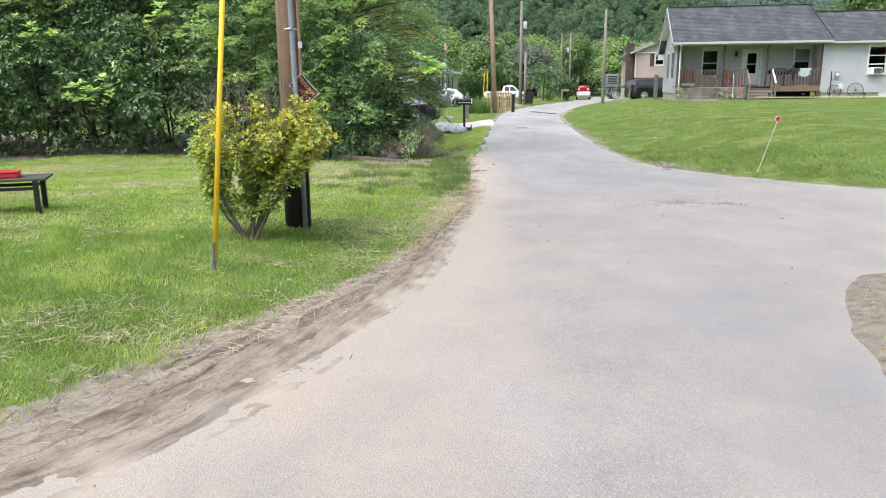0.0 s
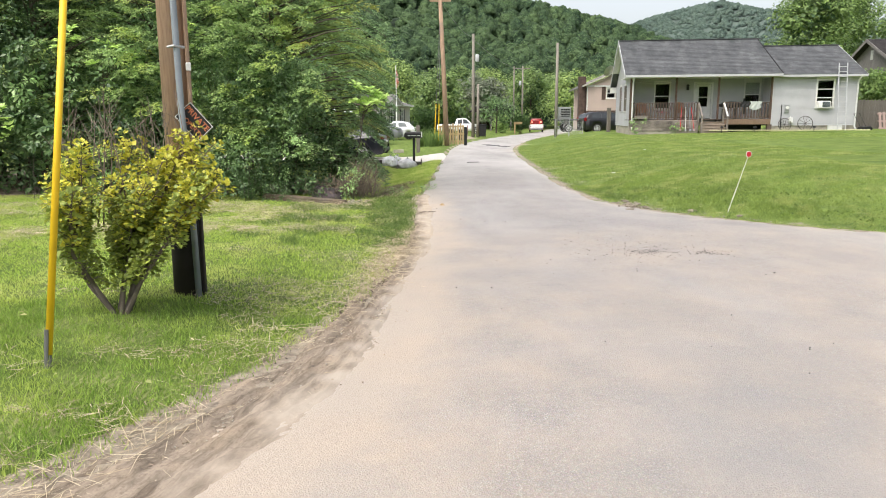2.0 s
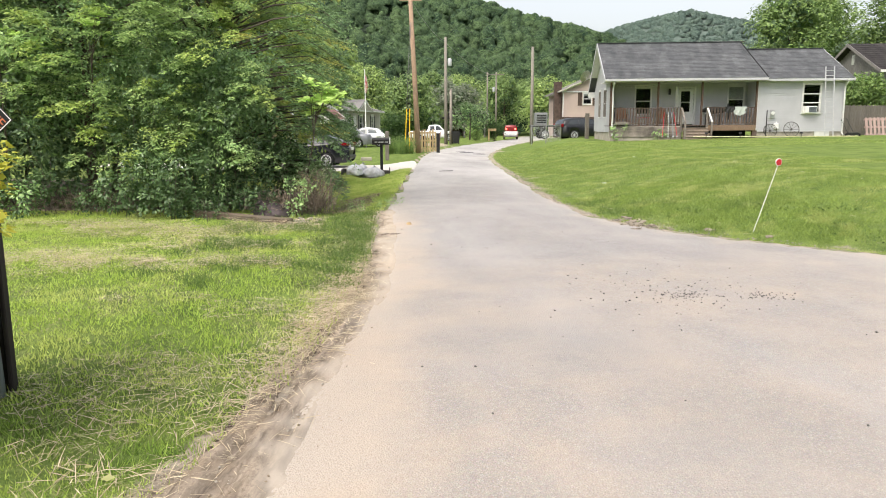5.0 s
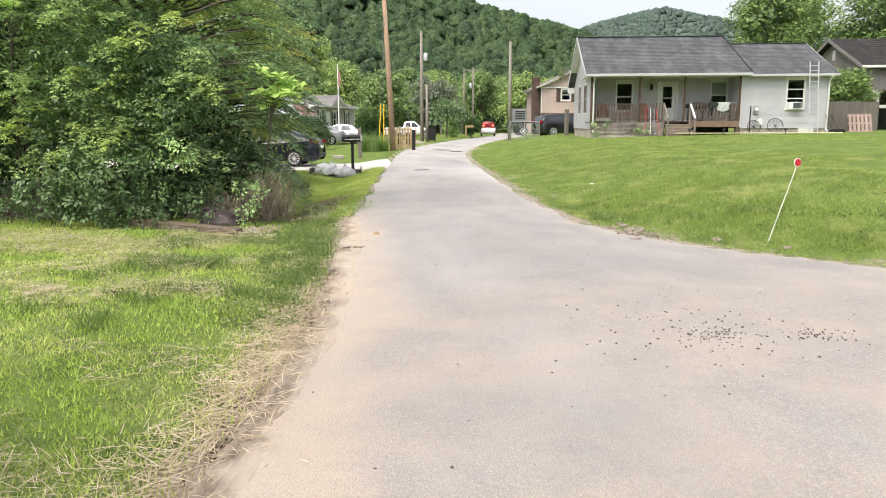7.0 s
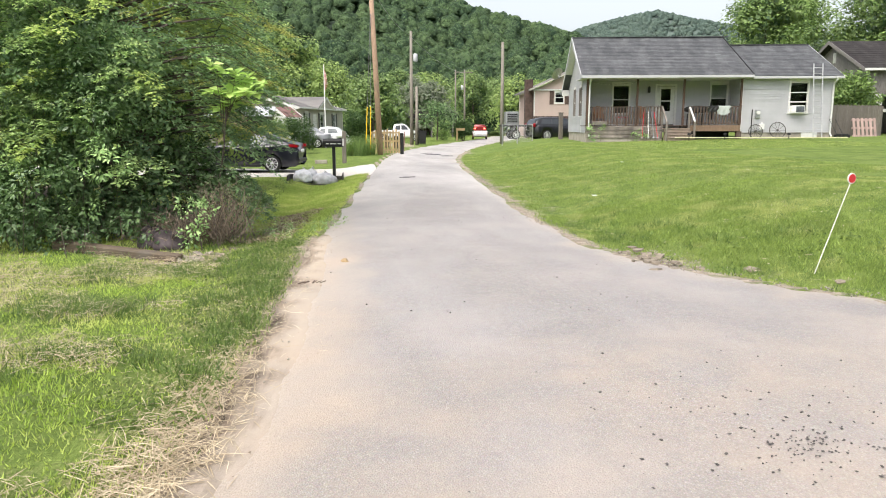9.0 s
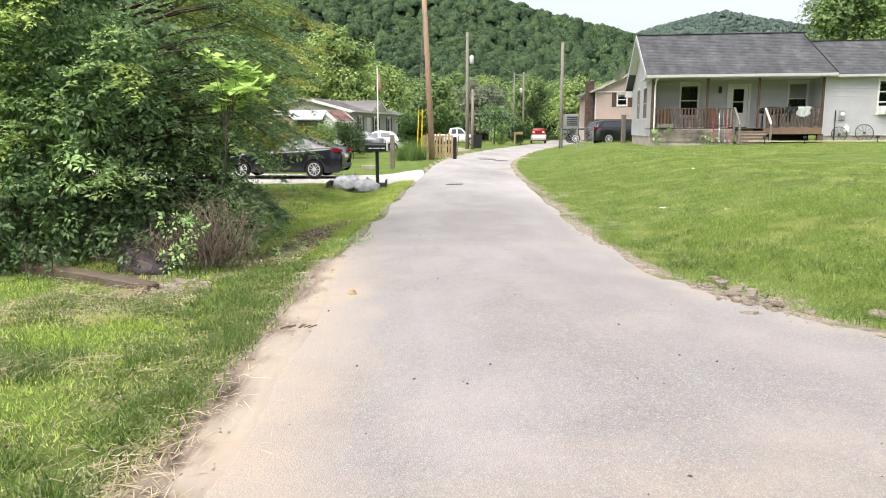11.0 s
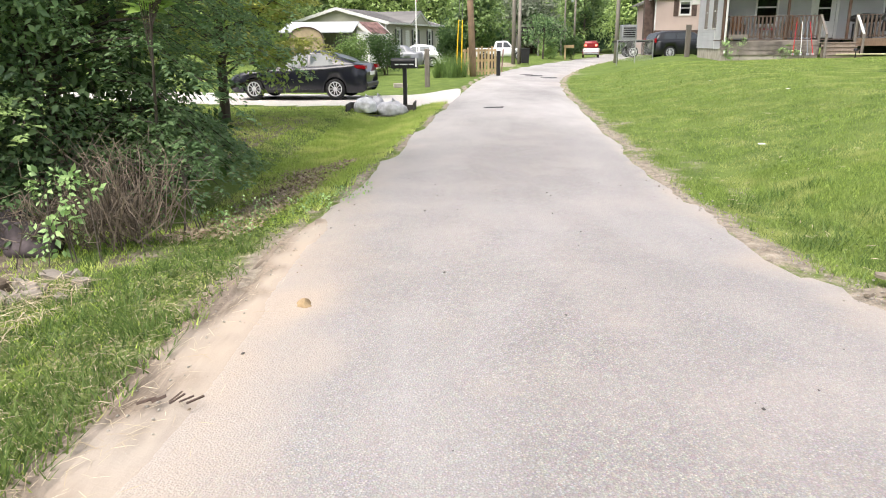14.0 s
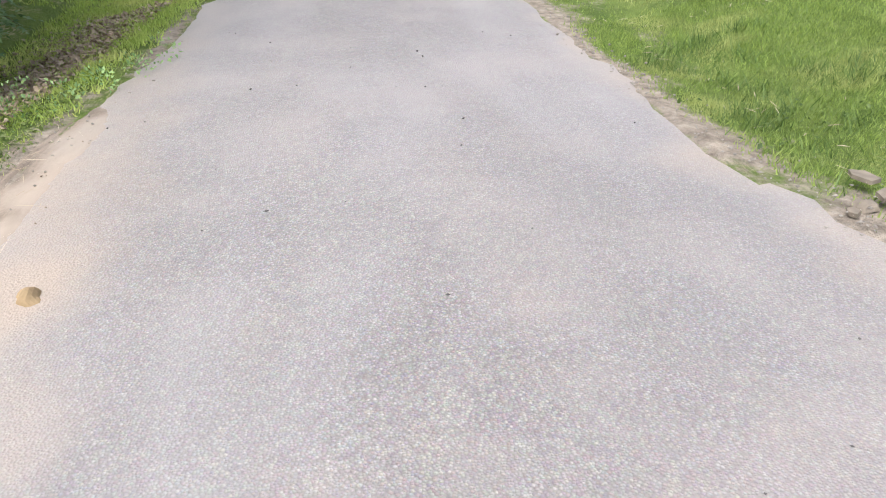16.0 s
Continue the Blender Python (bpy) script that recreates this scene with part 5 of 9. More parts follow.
# ---- golden shrub by the utility pole ----
def golden_shrub():
    rand = random.Random(3)
    bx, by = 0.05, 9.05
    ob = thing("golden_shrub", "upright shrub with gold-tipped green leaves and bare twigs", "shrub", pose(bx, by, gz(bx, by)))
    green, gold = [], []
    bm, dry = bmesh.new(), bmesh.new()
    for i in range(8):
        a = 2 * math.pi * i / 8 + rand.uniform(-0.3, 0.3)
        out = rand.uniform(0.24, 0.50) if i % 3 else 0.12
        p = Vector((0.045 * math.cos(a), 0.04 * math.sin(a), -0.03))
        fork = Vector((0.05 + out * math.cos(a), 0.1 + 0.8 * out * math.sin(a), rand.uniform(0.42, 0.62)))
        bend = p.lerp(fork, 0.5) + Vector((0.05 * rand.uniform(-1, 1), 0.05 * rand.uniform(-1, 1), 0.0))
        tube(bm, [p, bend, fork], [0.022, 0.017, 0.012], 8)
        for j in range(6):
            b = a + rand.uniform(-1.1, 1.1)
            reach = rand.uniform(0.06, 0.34)
            q = fork + Vector((0.22 + reach * math.cos(b), reach * math.sin(b), rand.uniform(0.42, 0.95) - 0.6 * reach))
            mid = fork.lerp(q, 0.5) + Vector((0.06 * rand.uniform(-1, 1), 0.06 * rand.uniform(-1, 1), 0.03))
            tube(bm, [fork, mid, q], [0.010, 0.007, 0.003], 6)
            for k in range(30):
                t = (k + rand.random()) / 30
                s0 = fork.lerp(mid, 2 * t) if t < 0.5 else mid.lerp(q, 2 * t - 1)
                e = s0 + Vector((rand.uniform(-0.13, 0.13), rand.uniform(-0.13, 0.13), rand.uniform(-0.02, 0.13)))
                tube(bm, [s0, e], [0.0035, 0.0015], 4)
                (gold if rand.random() < (e.z - 0.55) * 0.9 + 0.5 * max(0.0, math.hypot(e.x, e.y) - 0.25) else green).append(((e.x, e.y, e.z), (e - s0)[:]))
        for k in range(22):
            s0 = bend.lerp(fork, 0.045 * k)
            e = s0 + Vector((rand.uniform(-0.15, 0.15), rand.uniform(-0.15, 0.15), rand.uniform(0.0, 0.12)))
            tube(bm, [s0, e], [0.004, 0.0015], 4)
            green.append(((e.x, e.y, e.z), (e - s0)[:]))
    for i in range(26):
        p = Vector((rand.uniform(-0.62, 0.5), 0.15 + 0.2 * rand.random(), 1.1))
        q = p + Vector((0.2 * rand.uniform(-1, 1), 0.15 * rand.uniform(-1, 1), rand.uniform(0.25, 0.75)))
        tube(dry, [p - Vector((0, 0, 0.4)), p.lerp(q, 0.5) + Vector((0.03, 0, 0)), q], [0.006, 0.004, 0.002], 5)
        for k in range(4):
            s0 = p.lerp(q, 0.35 + 0.15 * k)
            tube(dry, [s0, s0 + Vector((rand.uniform(-0.12, 0.12), rand.uniform(-0.1, 0.1), rand.uniform(0.05, 0.2)))], [0.004, 0.0015], 4)
    tagged(part("stemwork", bm, M_STEM, ob), kind="stuff")
    tagged(part("dead_twigwork", dry, M_TWIG, ob, "bare grey dead twigs"), kind="stuff")
    g = np.random.default_rng(31)
    for nm, tips, mat, lab in (("foliage", green, M_LEAF_GOLDGREEN, ""), ("gold_foliage", gold, M_LEAF_GOLD, "gold-yellow young leaves")):
        fast_mesh(nm, *whorls(np.array([t[0] for t in tips]), np.array([t[1] for t in tips]) + [0, 0, 0.06], 11, 0.042, g, 0.85, 0.05), mat, ob, lab)
    return ob


golden_shrub()

# ---- wooded hills ----
def hill_angle(az):
    """Rise of the near ridge above the level, in degrees, by bearing."""
    return np.interp(az - 0.8, [-90, -55, -30, -12, 0, 5, 9.4, 13, 16, 18.5, 22, 27, 40, 60, 90], [6, 9, 11, 12, 10.6, 9.4, 7.8, 6.8, 5.6, 4.2, 2.6, 1.8, 2.4, 4, 4])


def far_angle(az):
    return np.interp(az, [-90, 0, 10, 14, 17, 20, 22.5, 24.5, 28, 40, 60, 90], [3, 4, 4.4, 5.4, 6.7, 7.6, 8.0, 7.3, 6.2, 5.2, 5, 4])


def hill_point(az, r, far):
    a = np.radians(az)
    if far:
        z = 640 * np.tan(np.radians(far_angle(az))) * step(430, 640, r) - 3
    else:
        z = 390 * np.tan(np.radians(hill_angle(az))) * step(105, 420, r) ** 0.85 - 1.0
    x, y = 3 + r * np.sin(a), 7 + r * np.cos(a)
    z = z + (0.02 * r) * sweep_noise(x, y, 0.02, 1.0) * step(120, 260, r)
    return np.stack([x, y, z], axis=-1)


def woods_material(name, dark, lite):
    """Tree crowns far off: a tint for each crown and lobe; noise colours in lit leaf clumps and shaded gaps."""
    k = Nodes(name)
    tint = k.math("ADD", k.math("MULTIPLY", k.attr("tint"), 0.7), k.math("MULTIPLY", k.island(), 0.3))
    c = k.mix(tint, dark, lite)
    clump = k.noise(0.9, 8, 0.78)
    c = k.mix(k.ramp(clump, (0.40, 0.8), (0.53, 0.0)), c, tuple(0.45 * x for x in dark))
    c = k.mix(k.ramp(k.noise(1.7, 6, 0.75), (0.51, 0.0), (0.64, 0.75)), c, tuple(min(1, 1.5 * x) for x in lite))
    k.bump(k.math("ADD", clump, k.noise(3.4, 4, 0.7)), 0.9, 0.9)
    return k.done(c, 0.8, 0.0, 0.12)


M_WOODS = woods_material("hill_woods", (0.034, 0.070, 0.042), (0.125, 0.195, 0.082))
# Haze over the far hill is put into these two colours, paler and bluer.
M_FARSOIL = plain("hazy_forest_floor", (0.11, 0.15, 0.13), 1.0, vary=0.2, scale=0.05, grain=0.5, bump=0)
M_FARWOODS = woods_material("hazy_distant_woods", (0.085, 0.13, 0.115), (0.13, 0.18, 0.14))


def crown_domes(crowns, seed, sub=1):
    """Lumpy lobes of crowns (x, y, z, radius, height), all in one mesh."""
    g = np.random.default_rng(seed)
    bm = bmesh.new()
    bmesh.ops.create_icosphere(bm, subdivisions=sub, radius=1.0)
    v = np.array([w.co[:] for w in bm.verts])
    f = np.array([[w.index for w in q.verts] for q in bm.faces if q.calc_center_median().z > -0.4])
    bm.free()
    c = np.array(crowns)
    m = len(c)
    r = np.ones((m, len(v)))
    for freq, amp in ((2.4, 0.14), (4.5, 0.2)):
        ax = g.normal(size=(2, m, 3)) * freq
        r += amp * np.sin(np.einsum("mk,nk->mn", ax[0], v) + g.uniform(0, 6, (m, 1))) * np.cos(np.einsum("mk,nk->mn", ax[1], v))
    r += 0.10 * g.normal(size=r.shape)
    co = v[None] * r[..., None] * np.stack([c[:, 3], c[:, 3], 0.5 * c[:, 4]], axis=1)[:, None] + (c[:, :3] + np.c_[np.zeros((m, 2)), 0.5 * c[:, 4]])[:, None]
    return co.reshape(-1, 3), (f[None] + (np.arange(m) * len(v))[:, None, None]).reshape(-1, 3), len(v)


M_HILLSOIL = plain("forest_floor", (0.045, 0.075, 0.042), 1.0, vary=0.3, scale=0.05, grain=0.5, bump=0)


def build_hill(name, label, r0, r1, rows, far, count, size, seed):
    az, r = np.meshgrid(np.linspace(-90, 90, 91), np.linspace(r0, r1, rows))
    pts = hill_point(az, r, far)
    i = np.arange(az.size).reshape(az.shape)
    q = np.stack([i[:-1, :-1], i[:-1, 1:], i[1:, 1:], i[1:, :-1]], axis=-1).reshape(-1, 4)
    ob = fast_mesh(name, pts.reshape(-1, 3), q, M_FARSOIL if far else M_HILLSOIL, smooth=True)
    tagged(ob, label, "hill", kind="structure")
    g = np.random.default_rng(seed)
    lobes, tint, outer = [], [], []
    for _ in range(count):
        a = g.uniform(-50, 50) if g.random() < 0.06 else (g.uniform(7, 30) if far else g.uniform(-13, 27))
        rad = g.uniform(540, 690) if far else math.sqrt(g.uniform(r0 ** 2, r1 ** 2))
        p = hill_point(np.array(a), np.array(rad), far)
        s = g.uniform(0.6, 1.45)
        w, h = size * s, 2.0 * size * s ** 0.6
        shade = float(np.clip(g.normal(0.42, 0.28), 0, 1))
        sets = [(0.0, 0.0, -0.3, 0.95, 0.85)] if far else [(0.0, 0.0, 0.42, 0.62, 0.6)]
        if not far:
            for j in range(4):
                b = 1.5708 * j + g.uniform(-0.4, 0.4)
                sets.append((0.55 * math.cos(b), 0.55 * math.sin(b), g.uniform(0.05, 0.42), g.uniform(0.42, 0.62), g.uniform(0.42, 0.55)))
        for dx, dy, dz, ww, hh in sets:
            lobes.append((p[0] + dx * w, p[1] + dy * w, p[2] + dz * h, ww * w, hh * h))
            tint.append(shade)
            if not far and p[1] < 260 and dz > 0.3:
                outer.append((p[0] + dx * w, p[1] + dy * w, p[2] + dz * h + 0.5 * hh * h, ww * w * 1.03))
    co, tri, per = crown_domes(lobes, seed)
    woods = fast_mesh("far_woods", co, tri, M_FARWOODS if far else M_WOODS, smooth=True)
    set_attr(woods, "tint", np.repeat(tint, per))
    tagged(woods, "dense broadleaf woods covering the hillside", "woods", kind="stuff")
    if outer:
        for k in range(2):
            fringe = fast_mesh("woods_fringe", *cloud(outer[k::2], 0.4, 0.5, aspect=0.8, shell=0.12, up=0.7, spread=0.3), (M_LEAF_HILL, M_LEAF_HILLLIT)[k])
            tagged(fringe, "loose leafy fringe of the hillside woods", "woods", kind="stuff")


build_hill("hill", "steep wooded hillside closing the valley", 105, 440, 40, False, 3000, 2.8, 5)
build_hill("far_hill", "distant wooded hill beyond the near ridge", 430, 760, 24, True, 4600, 2.2, 6)

# ---- middle-distance trees ----
MIDTREES = [(-22, 92, 9, 4.2, 0), (-13, 96, 9.5, 4.2, 1), (-6, 92, 8.5, 4, 0), (0, 98, 8.5, 4, 1), (5, 92, 7, 3.5, 0), (9, 108, 8, 4, 0), (14, 122, 9, 4.5, 1), (12.5, 101, 6.5, 2.6, 2), (10.5, 103, 7, 2.8, 2), (21, 124, 9, 4.5, 0), (26, 120, 8, 4.2, 0), (31, 116, 7.5, 4.2, 1), (36, 108, 6.5, 4, 0), (24, 102, 7, 3.6, 1), (19.5, 112, 8, 3.8, 0),
            (-16, 80, 8.5, 4, 1), (-10, 84, 8, 3.8, 0), (39.5, 72, 13.0, 4.6, 3), (47.5, 80, 14.5, 4.8, 3), (54, 76, 16.5, 5.6, 3), (61, 80, 17, 6, 3), (54, 92, 17, 6, 0), (68, 76, 16, 6, 0), (76, 70, 16, 6, 3), (-30, 70, 11, 5, 0), (-24, 48, 9, 4, 1), (-19, 36, 9, 4, 0), (28, 90, 5.5, 3.2, 0), (33, 92, 5.5, 3.2, 1)]
for i, (x, y, h, sp, kind) in enumerate(MIDTREES):
    tree("tree", ("broadleaf tree with a dark green crown", "broadleaf tree with a fresh green crown", "small half-bare greyish tree", "tall dark green tree behind the house")[kind], (x, y, 0.2), h, sp, (M_LEAF_FAR, M_LEAF_FARLIT, M_LEAF_GREY, M_LEAF_BACK)[kind], (10 if kind == 3 and x < 66 else 8 if x < 40 else 7 if x < 66 else 4) if y > 71 else 6, (0.27 if kind == 3 and x < 66 else 0.29 if x < 40 else 0.33 if x < 66 else 0.45) if y > 71 else 0.45, 60 + i, lumps=26, low=0.15, r0=0.2, aspect=0.7, ruffle=0.3)

# unseen wooded rise added behind the start of the walk, for darker window reflections
def back_hill():
    az, r = np.meshgrid(np.linspace(95, 265, 60), np.linspace(60, 300, 20))
    a = np.radians(az)
    pts = np.stack([3 + r * np.sin(a), 7 + r * np.cos(a), 34 * step(60, 300, r) + 2 * sweep_noise(r * np.sin(a), r * np.cos(a), 0.03) - 1], axis=-1)
    i = np.arange(az.size).reshape(az.shape)
    ob = fast_mesh("back_hill", pts.reshape(-1, 3), np.stack([i[:-1, :-1], i[1:, :-1], i[1:, 1:], i[:-1, 1:]], axis=-1).reshape(-1, 4), M_HILLSOIL, smooth=True)
    tagged(ob, "unseen wooded rise added behind the walk", "hill", kind="structure")
    g = np.random.default_rng(8)
    lumps = []
    for _ in range(420):
        aa, rad = radians(g.uniform(95, 265)), g.uniform(60, 200)
        z = 34 * float(step(60, 300, rad))
        for _ in range(3):
            lumps.append((3 + rad * math.sin(aa) + g.uniform(-2, 2), 7 + rad * math.cos(aa) + g.uniform(-2, 2), z + g.uniform(2, 9), g.uniform(2, 3.6)))
    tagged(fast_mesh("back_woods", *cloud(lumps, 0.13, 3.2, aspect=0.9, shell=0.3), M_LEAF_FAR), "broadleaf woods on the added rise behind the walk", "woods", kind="stuff")


back_hill()

# ---- roadside: poles, guys, sign ----
M_POLE = wood("brown_utility_pole", (0.29, 0.19, 0.13), (0.54, 0.38, 0.27), along=(1, 1, 16), by_object=False)
M_POLEGREY = wood("grey_utility_pole", (0.20, 0.18, 0.155), (0.36, 0.33, 0.28), along=(1, 1, 16), by_object=False)
M_WRAP = plain("black_pole_wrap", (0.025, 0.02, 0.018), 0.75, vary=0.3, scale=3)
M_CONDUIT = plain("grey_conduit", (0.24, 0.275, 0.31), 0.5, 0.1, vary=0.15, scale=3)
M_YELLOW = plain("yellow_plastic", (0.80, 0.52, 0.02), 0.45, vary=0.12, scale=2)
M_CABLE = plain("steel_cable", (0.2, 0.2, 0.2), 0.5, 0.5)
M_ORANGE = plain("orange_print", (0.66, 0.20, 0.09), 0.6, vary=0.1)
M_RED = plain("red_plastic", (0.55, 0.03, 0.04), 0.4, vary=0.1)
M_WHITE = plain("white_paint", (0.80, 0.80, 0.78), 0.5, vary=0.06)


M_CONDUITPALE = plain("pale_grey_enamel", (0.5, 0.52, 0.54), 0.5, vary=0.08)


def utility_pole(label, x, y, h, r, mat, lean=(0, 0)):
    ob = thing("utility_pole", label, "utility pole", pose(x, y, gz(x, y)))
    part("shaft", tube(bmesh.new(), [(0, 0, -0.3), (lean[0] * 0.5, lean[1] * 0.5, h / 2), (lean[0], lean[1], h)], [r, r * 0.85, r * 0.68], 18), mat, ob, smooth=True)
    return ob


def transformer(ob, x, y, z):
    part("transformer", tube(bmesh.new(), [(x, y, z), (x, y, z + 0.05), (x, y, z + 0.55), (x, y, z + 0.62)], [0.13, 0.17, 0.17, 0.08], 12), M_CONDUITPALE, ob, "pale grey transformer can", smooth=True)


near_pole = utility_pole("brown wooden utility pole with black base wrap and conduit", 0.365, 9.83, 9.0, 0.127, M_POLE)
part("base_wrap", tube(bmesh.new(), [(0, 0, -0.1), (0, 0, 0.74)], [0.134, 0.132], 20), M_WRAP, near_pole, "black wrap round the foot", smooth=True)
part("conduit", tube(bmesh.new(), [(0.125, -0.12, -0.1), (0.118, -0.15, 0.9), (0.10, -0.20, 1.7), (0.08, -0.165, 2.7), (0.07, -0.15, 3.6)], 0.028, 12), M_CONDUIT, near_pole, "grey plastic cable conduit", smooth=True)
part("ground_cover", boxed(0.145, 0.172, -0.075, -0.015, -0.05, 1.05, bevel=0.006), M_WRAP, near_pole, "dark cable cover strip")
part("batten", boxed(0.125, 0.150, -0.075, -0.02, 1.05, 3.4, bevel=0.006), M_POLE, near_pole)
part("conduit_strap", tube(bmesh.new(), [(0.02, -0.20, 2.19), (0.085, -0.225, 2.2), (0.15, -0.16, 2.19)], 0.012, 6), M_METAL, near_pole)
part("tag", boxed(0.13, 0.175, -0.1, -0.085, 2.0, 2.07, bevel=0.006), M_WHITE, near_pole, "small pale tag")


def letters(body, size, parent, m, mat, name="lettering"):
    cu = bpy.data.curves.new(name, "FONT")
    cu.body, cu.size, cu.extrude = body, size, 0.001
    cu.align_x, cu.align_y = "CENTER", "CENTER"
    me = bpy.data.meshes.new_from_object(bpy.data.objects.new("glyphs", cu))
    me.materials.clear()
    me.materials.append(mat)
    ob = new(name, me)
    ob.parent = parent
    ob.matrix_local = m
    return ob


sign = thing("warning_sign", "black tilted sign with orange words and white edge", "sign", pose(0.55, 9.69, 1.69, 90, 49, -4))
part("board", boxed(-0.17, 0.17, -0.115, 0.115, -0.003, 0.003), M_BLACK, sign)
bm = bmesh.new()
for a in ((-0.166, 0.166, 0.106, 0.111), (-0.166, 0.166, -0.111, -0.106), (-0.166, -0.161, -0.106, 0.106), (0.161, 0.166, -0.106, 0.106)):
    box(bm, *a, 0.003, 0.0045)
part("border", bm, M_WHITE, sign)
sign.scale = (0.86, 0.86, 0.86)
letters("PRIVATE", 0.084, sign, pose(0, 0.048, 0.005), M_ORANGE)
letters("PROPERTY", 0.068, sign, pose(0, -0.048, 0.005), M_ORANGE)

guy = thing("guy_wire", "yellow guy-wire guard tube standing in the lawn", "guy wire", pose(0.07, 7.78, gz(0.07, 7.78)))
part("wire", tube(bmesh.new(), [(0, 0, -0.1), (0.27, 2.05, 8.9)], 0.008, 6), M_CABLE, guy)
part("guard", tube(bmesh.new(), [(0.0025, 0.019, 0.08), (0.094, 0.714, 3.1)], 0.024, 10), M_YELLOW, guy, "yellow plastic guard", smooth=True)
part("anchor_rod", tube(bmesh.new(), [(-0.005, -0.03, -0.1), (0.004, 0.02, 0.25)], 0.014, 6), M_CABLE, guy)

pole_b = utility_pole("bare brown wooden utility pole by the pallet fence", 4.42, 48.0, 8.9, 0.16, M_POLE, (-0.40, 0))
part("cross_bar", boxed(-1.0, 0.25, -0.06, 0.06, 8.45, 8.57), M_POLE, pole_b)
for i, x in enumerate((3.62, 3.86)):
    g = thing("guy_wire", "slim yellow guy guard beside a brown pole", "guy wire", pose(x, 47.6 - 0.4 * i, gz(x, 47.6)), group="guys at the far pole")
    part("wire", tube(bmesh.new(), [(0, 0, -0.1), (4.05 - x, 0.4 + 0.4 * i, 8.2)], 0.012, 5), M_CABLE, g)
    part("guard", tube(bmesh.new(), [(0.0, 0.0, 0.02), (0.3 * (4.05 - x), 0.13, 2.5)], 0.026, 8), M_YELLOW, g, "yellow plastic guard")
pole_c = utility_pole("grey wooden utility pole carrying a transformer", 7.5, 67.0, 8.7, 0.15, M_POLEGREY)
transformer(pole_c, 0.33, -0.1, 6.4)
utility_pole("short grey wooden pole beside a taller one", 7.9, 66.8, 4.5, 0.14, M_POLEGREY)
utility_pole("weathered grey utility pole by the chain-link fence", 14.55, 66.0, 7.8, 0.15, M_POLEGREY)
pole_e = utility_pole("distant grey utility pole with a transformer", 17.3, 105.0, 8.6, 0.14, M_POLEGREY)
transformer(pole_e, -0.35, -0.1, 6.0)
part("cross_bar", boxed(-1.3, 1.0, -0.06, 0.06, 8.2, 8.32), M_POLEGREY, pole_e)
utility_pole("distant thin grey pole with a lamp arm", 16.5, 108.0, 8.8, 0.12, M_POLEGREY)


def wire(p, q, sag, r=0.012):
    ob = thing("overhead_wire", "thin dark overhead utility wire", "cable")
    pts = [Vector(p).lerp(Vector(q), t) - Vector((0, 0, 4 * sag * t * (1 - t))) for t in np.linspace(0, 1, 13)]
    part("strand", tube(bmesh.new(), pts, r, 5), M_CABLE, ob)


wire((4.02, 48, 8.6), (7.5, 67, 8.4), 0.4, 0.012)
wire((7.5, 67, 8.3), (17.3, 105, 8.2), 0.6, 0.015)
wire((4.02, 48, 8.3), (0.37, 9.95, 8.7), 0.6, 0.01)

# ---- snow marker ----
mk = thing("road_marker", "leaning white rod with round red reflector", "marker", pose(8.24, 16.35, gz(8.24, 16.35)))
part("rod", tube(bmesh.new(), [(0, 0, -0.1), (0.30, -0.1, 1.04)], 0.0055, 8), M_WHITE, mk)
for i, (mat, rad, dep) in enumerate(((M_WHITE, 0.058, 0.0), (M_RED, 0.048, -0.008))):
    bm = bmesh.new()
    bmesh.ops.create_cone(bm, cap_ends=True, segments=24, radius1=rad, radius2=rad, depth=0.012, matrix=pose(0.305, -0.102 + dep, 1.08, 90, 0, 14))
    part(("reflector_back", "reflector")[i], bm, mat, mk, ("", "round red reflector")[i])

# ---- bench with red box ----
M_DARKWOOD = wood("dark_weathered_plank", (0.055, 0.05, 0.045), (0.16, 0.15, 0.14))
bn = thing("garden_table", "low dark plank table standing on the lawn", "table", pose(-2.96, 10.62, gz(-3.1, 10.6) - 0.06, 0, 0, 20))
for i in range(3):
    part("plank", boxed(-1.75, 0.0, -0.28 + 0.19 * i, -0.1 + 0.19 * i, 0.475, 0.505, bevel=0.004), M_DARKWOOD, bn)
for x in (-1.6, -0.12):
    for y in (-0.24, 0.22):
        part("leg", boxed(x - 0.03, x + 0.03, y - 0.03, y + 0.03, -0.02, 0.475, bevel=0.004), M_BLACK, bn)
for y in (-0.24, 0.22):
    part("stretcher", boxed(-1.6, -0.12, y - 0.012, y + 0.012, 0.36, 0.40), M_BLACK, bn)
zt = gz(-3.1, 10.6) + 0.507
rb = thing("red_box", "flat red plastic box lying on the plank table", "box", pose(-3.41, 10.42, zt - 0.06, 0, 0, 22))
part("tray", boxed(-0.17, 0.17, -0.11, 0.11, 0, 0.065, bevel=0.012), M_RED, rb)
part("lid", boxed(-0.18, 0.18, -0.12, 0.12, 0.066, 0.082, bevel=0.006), M_RED, rb)
wc = thing("white_cup", "small white cup standing on the plank table", "cup", pose(-3.76, 10.3, zt - 0.06))
part("shell", tube(bmesh.new(), [(0, 0, 0), (0, 0, 0.1)], [0.035, 0.05], 12), M_WHITE, wc)

# ---- mailbox, trash frame ----
mb = thing("mailbox", "black mailbox on a black post with number strip", "mailbox", pose(2.42, 33.0, gz(2.42, 33.0), 0, 0, -4))
part("post", boxed(-0.05, 0.05, -0.05, 0.05, -0.2, 1.12, bevel=0.006), M_BLACK, mb)
bm = bmesh.new()
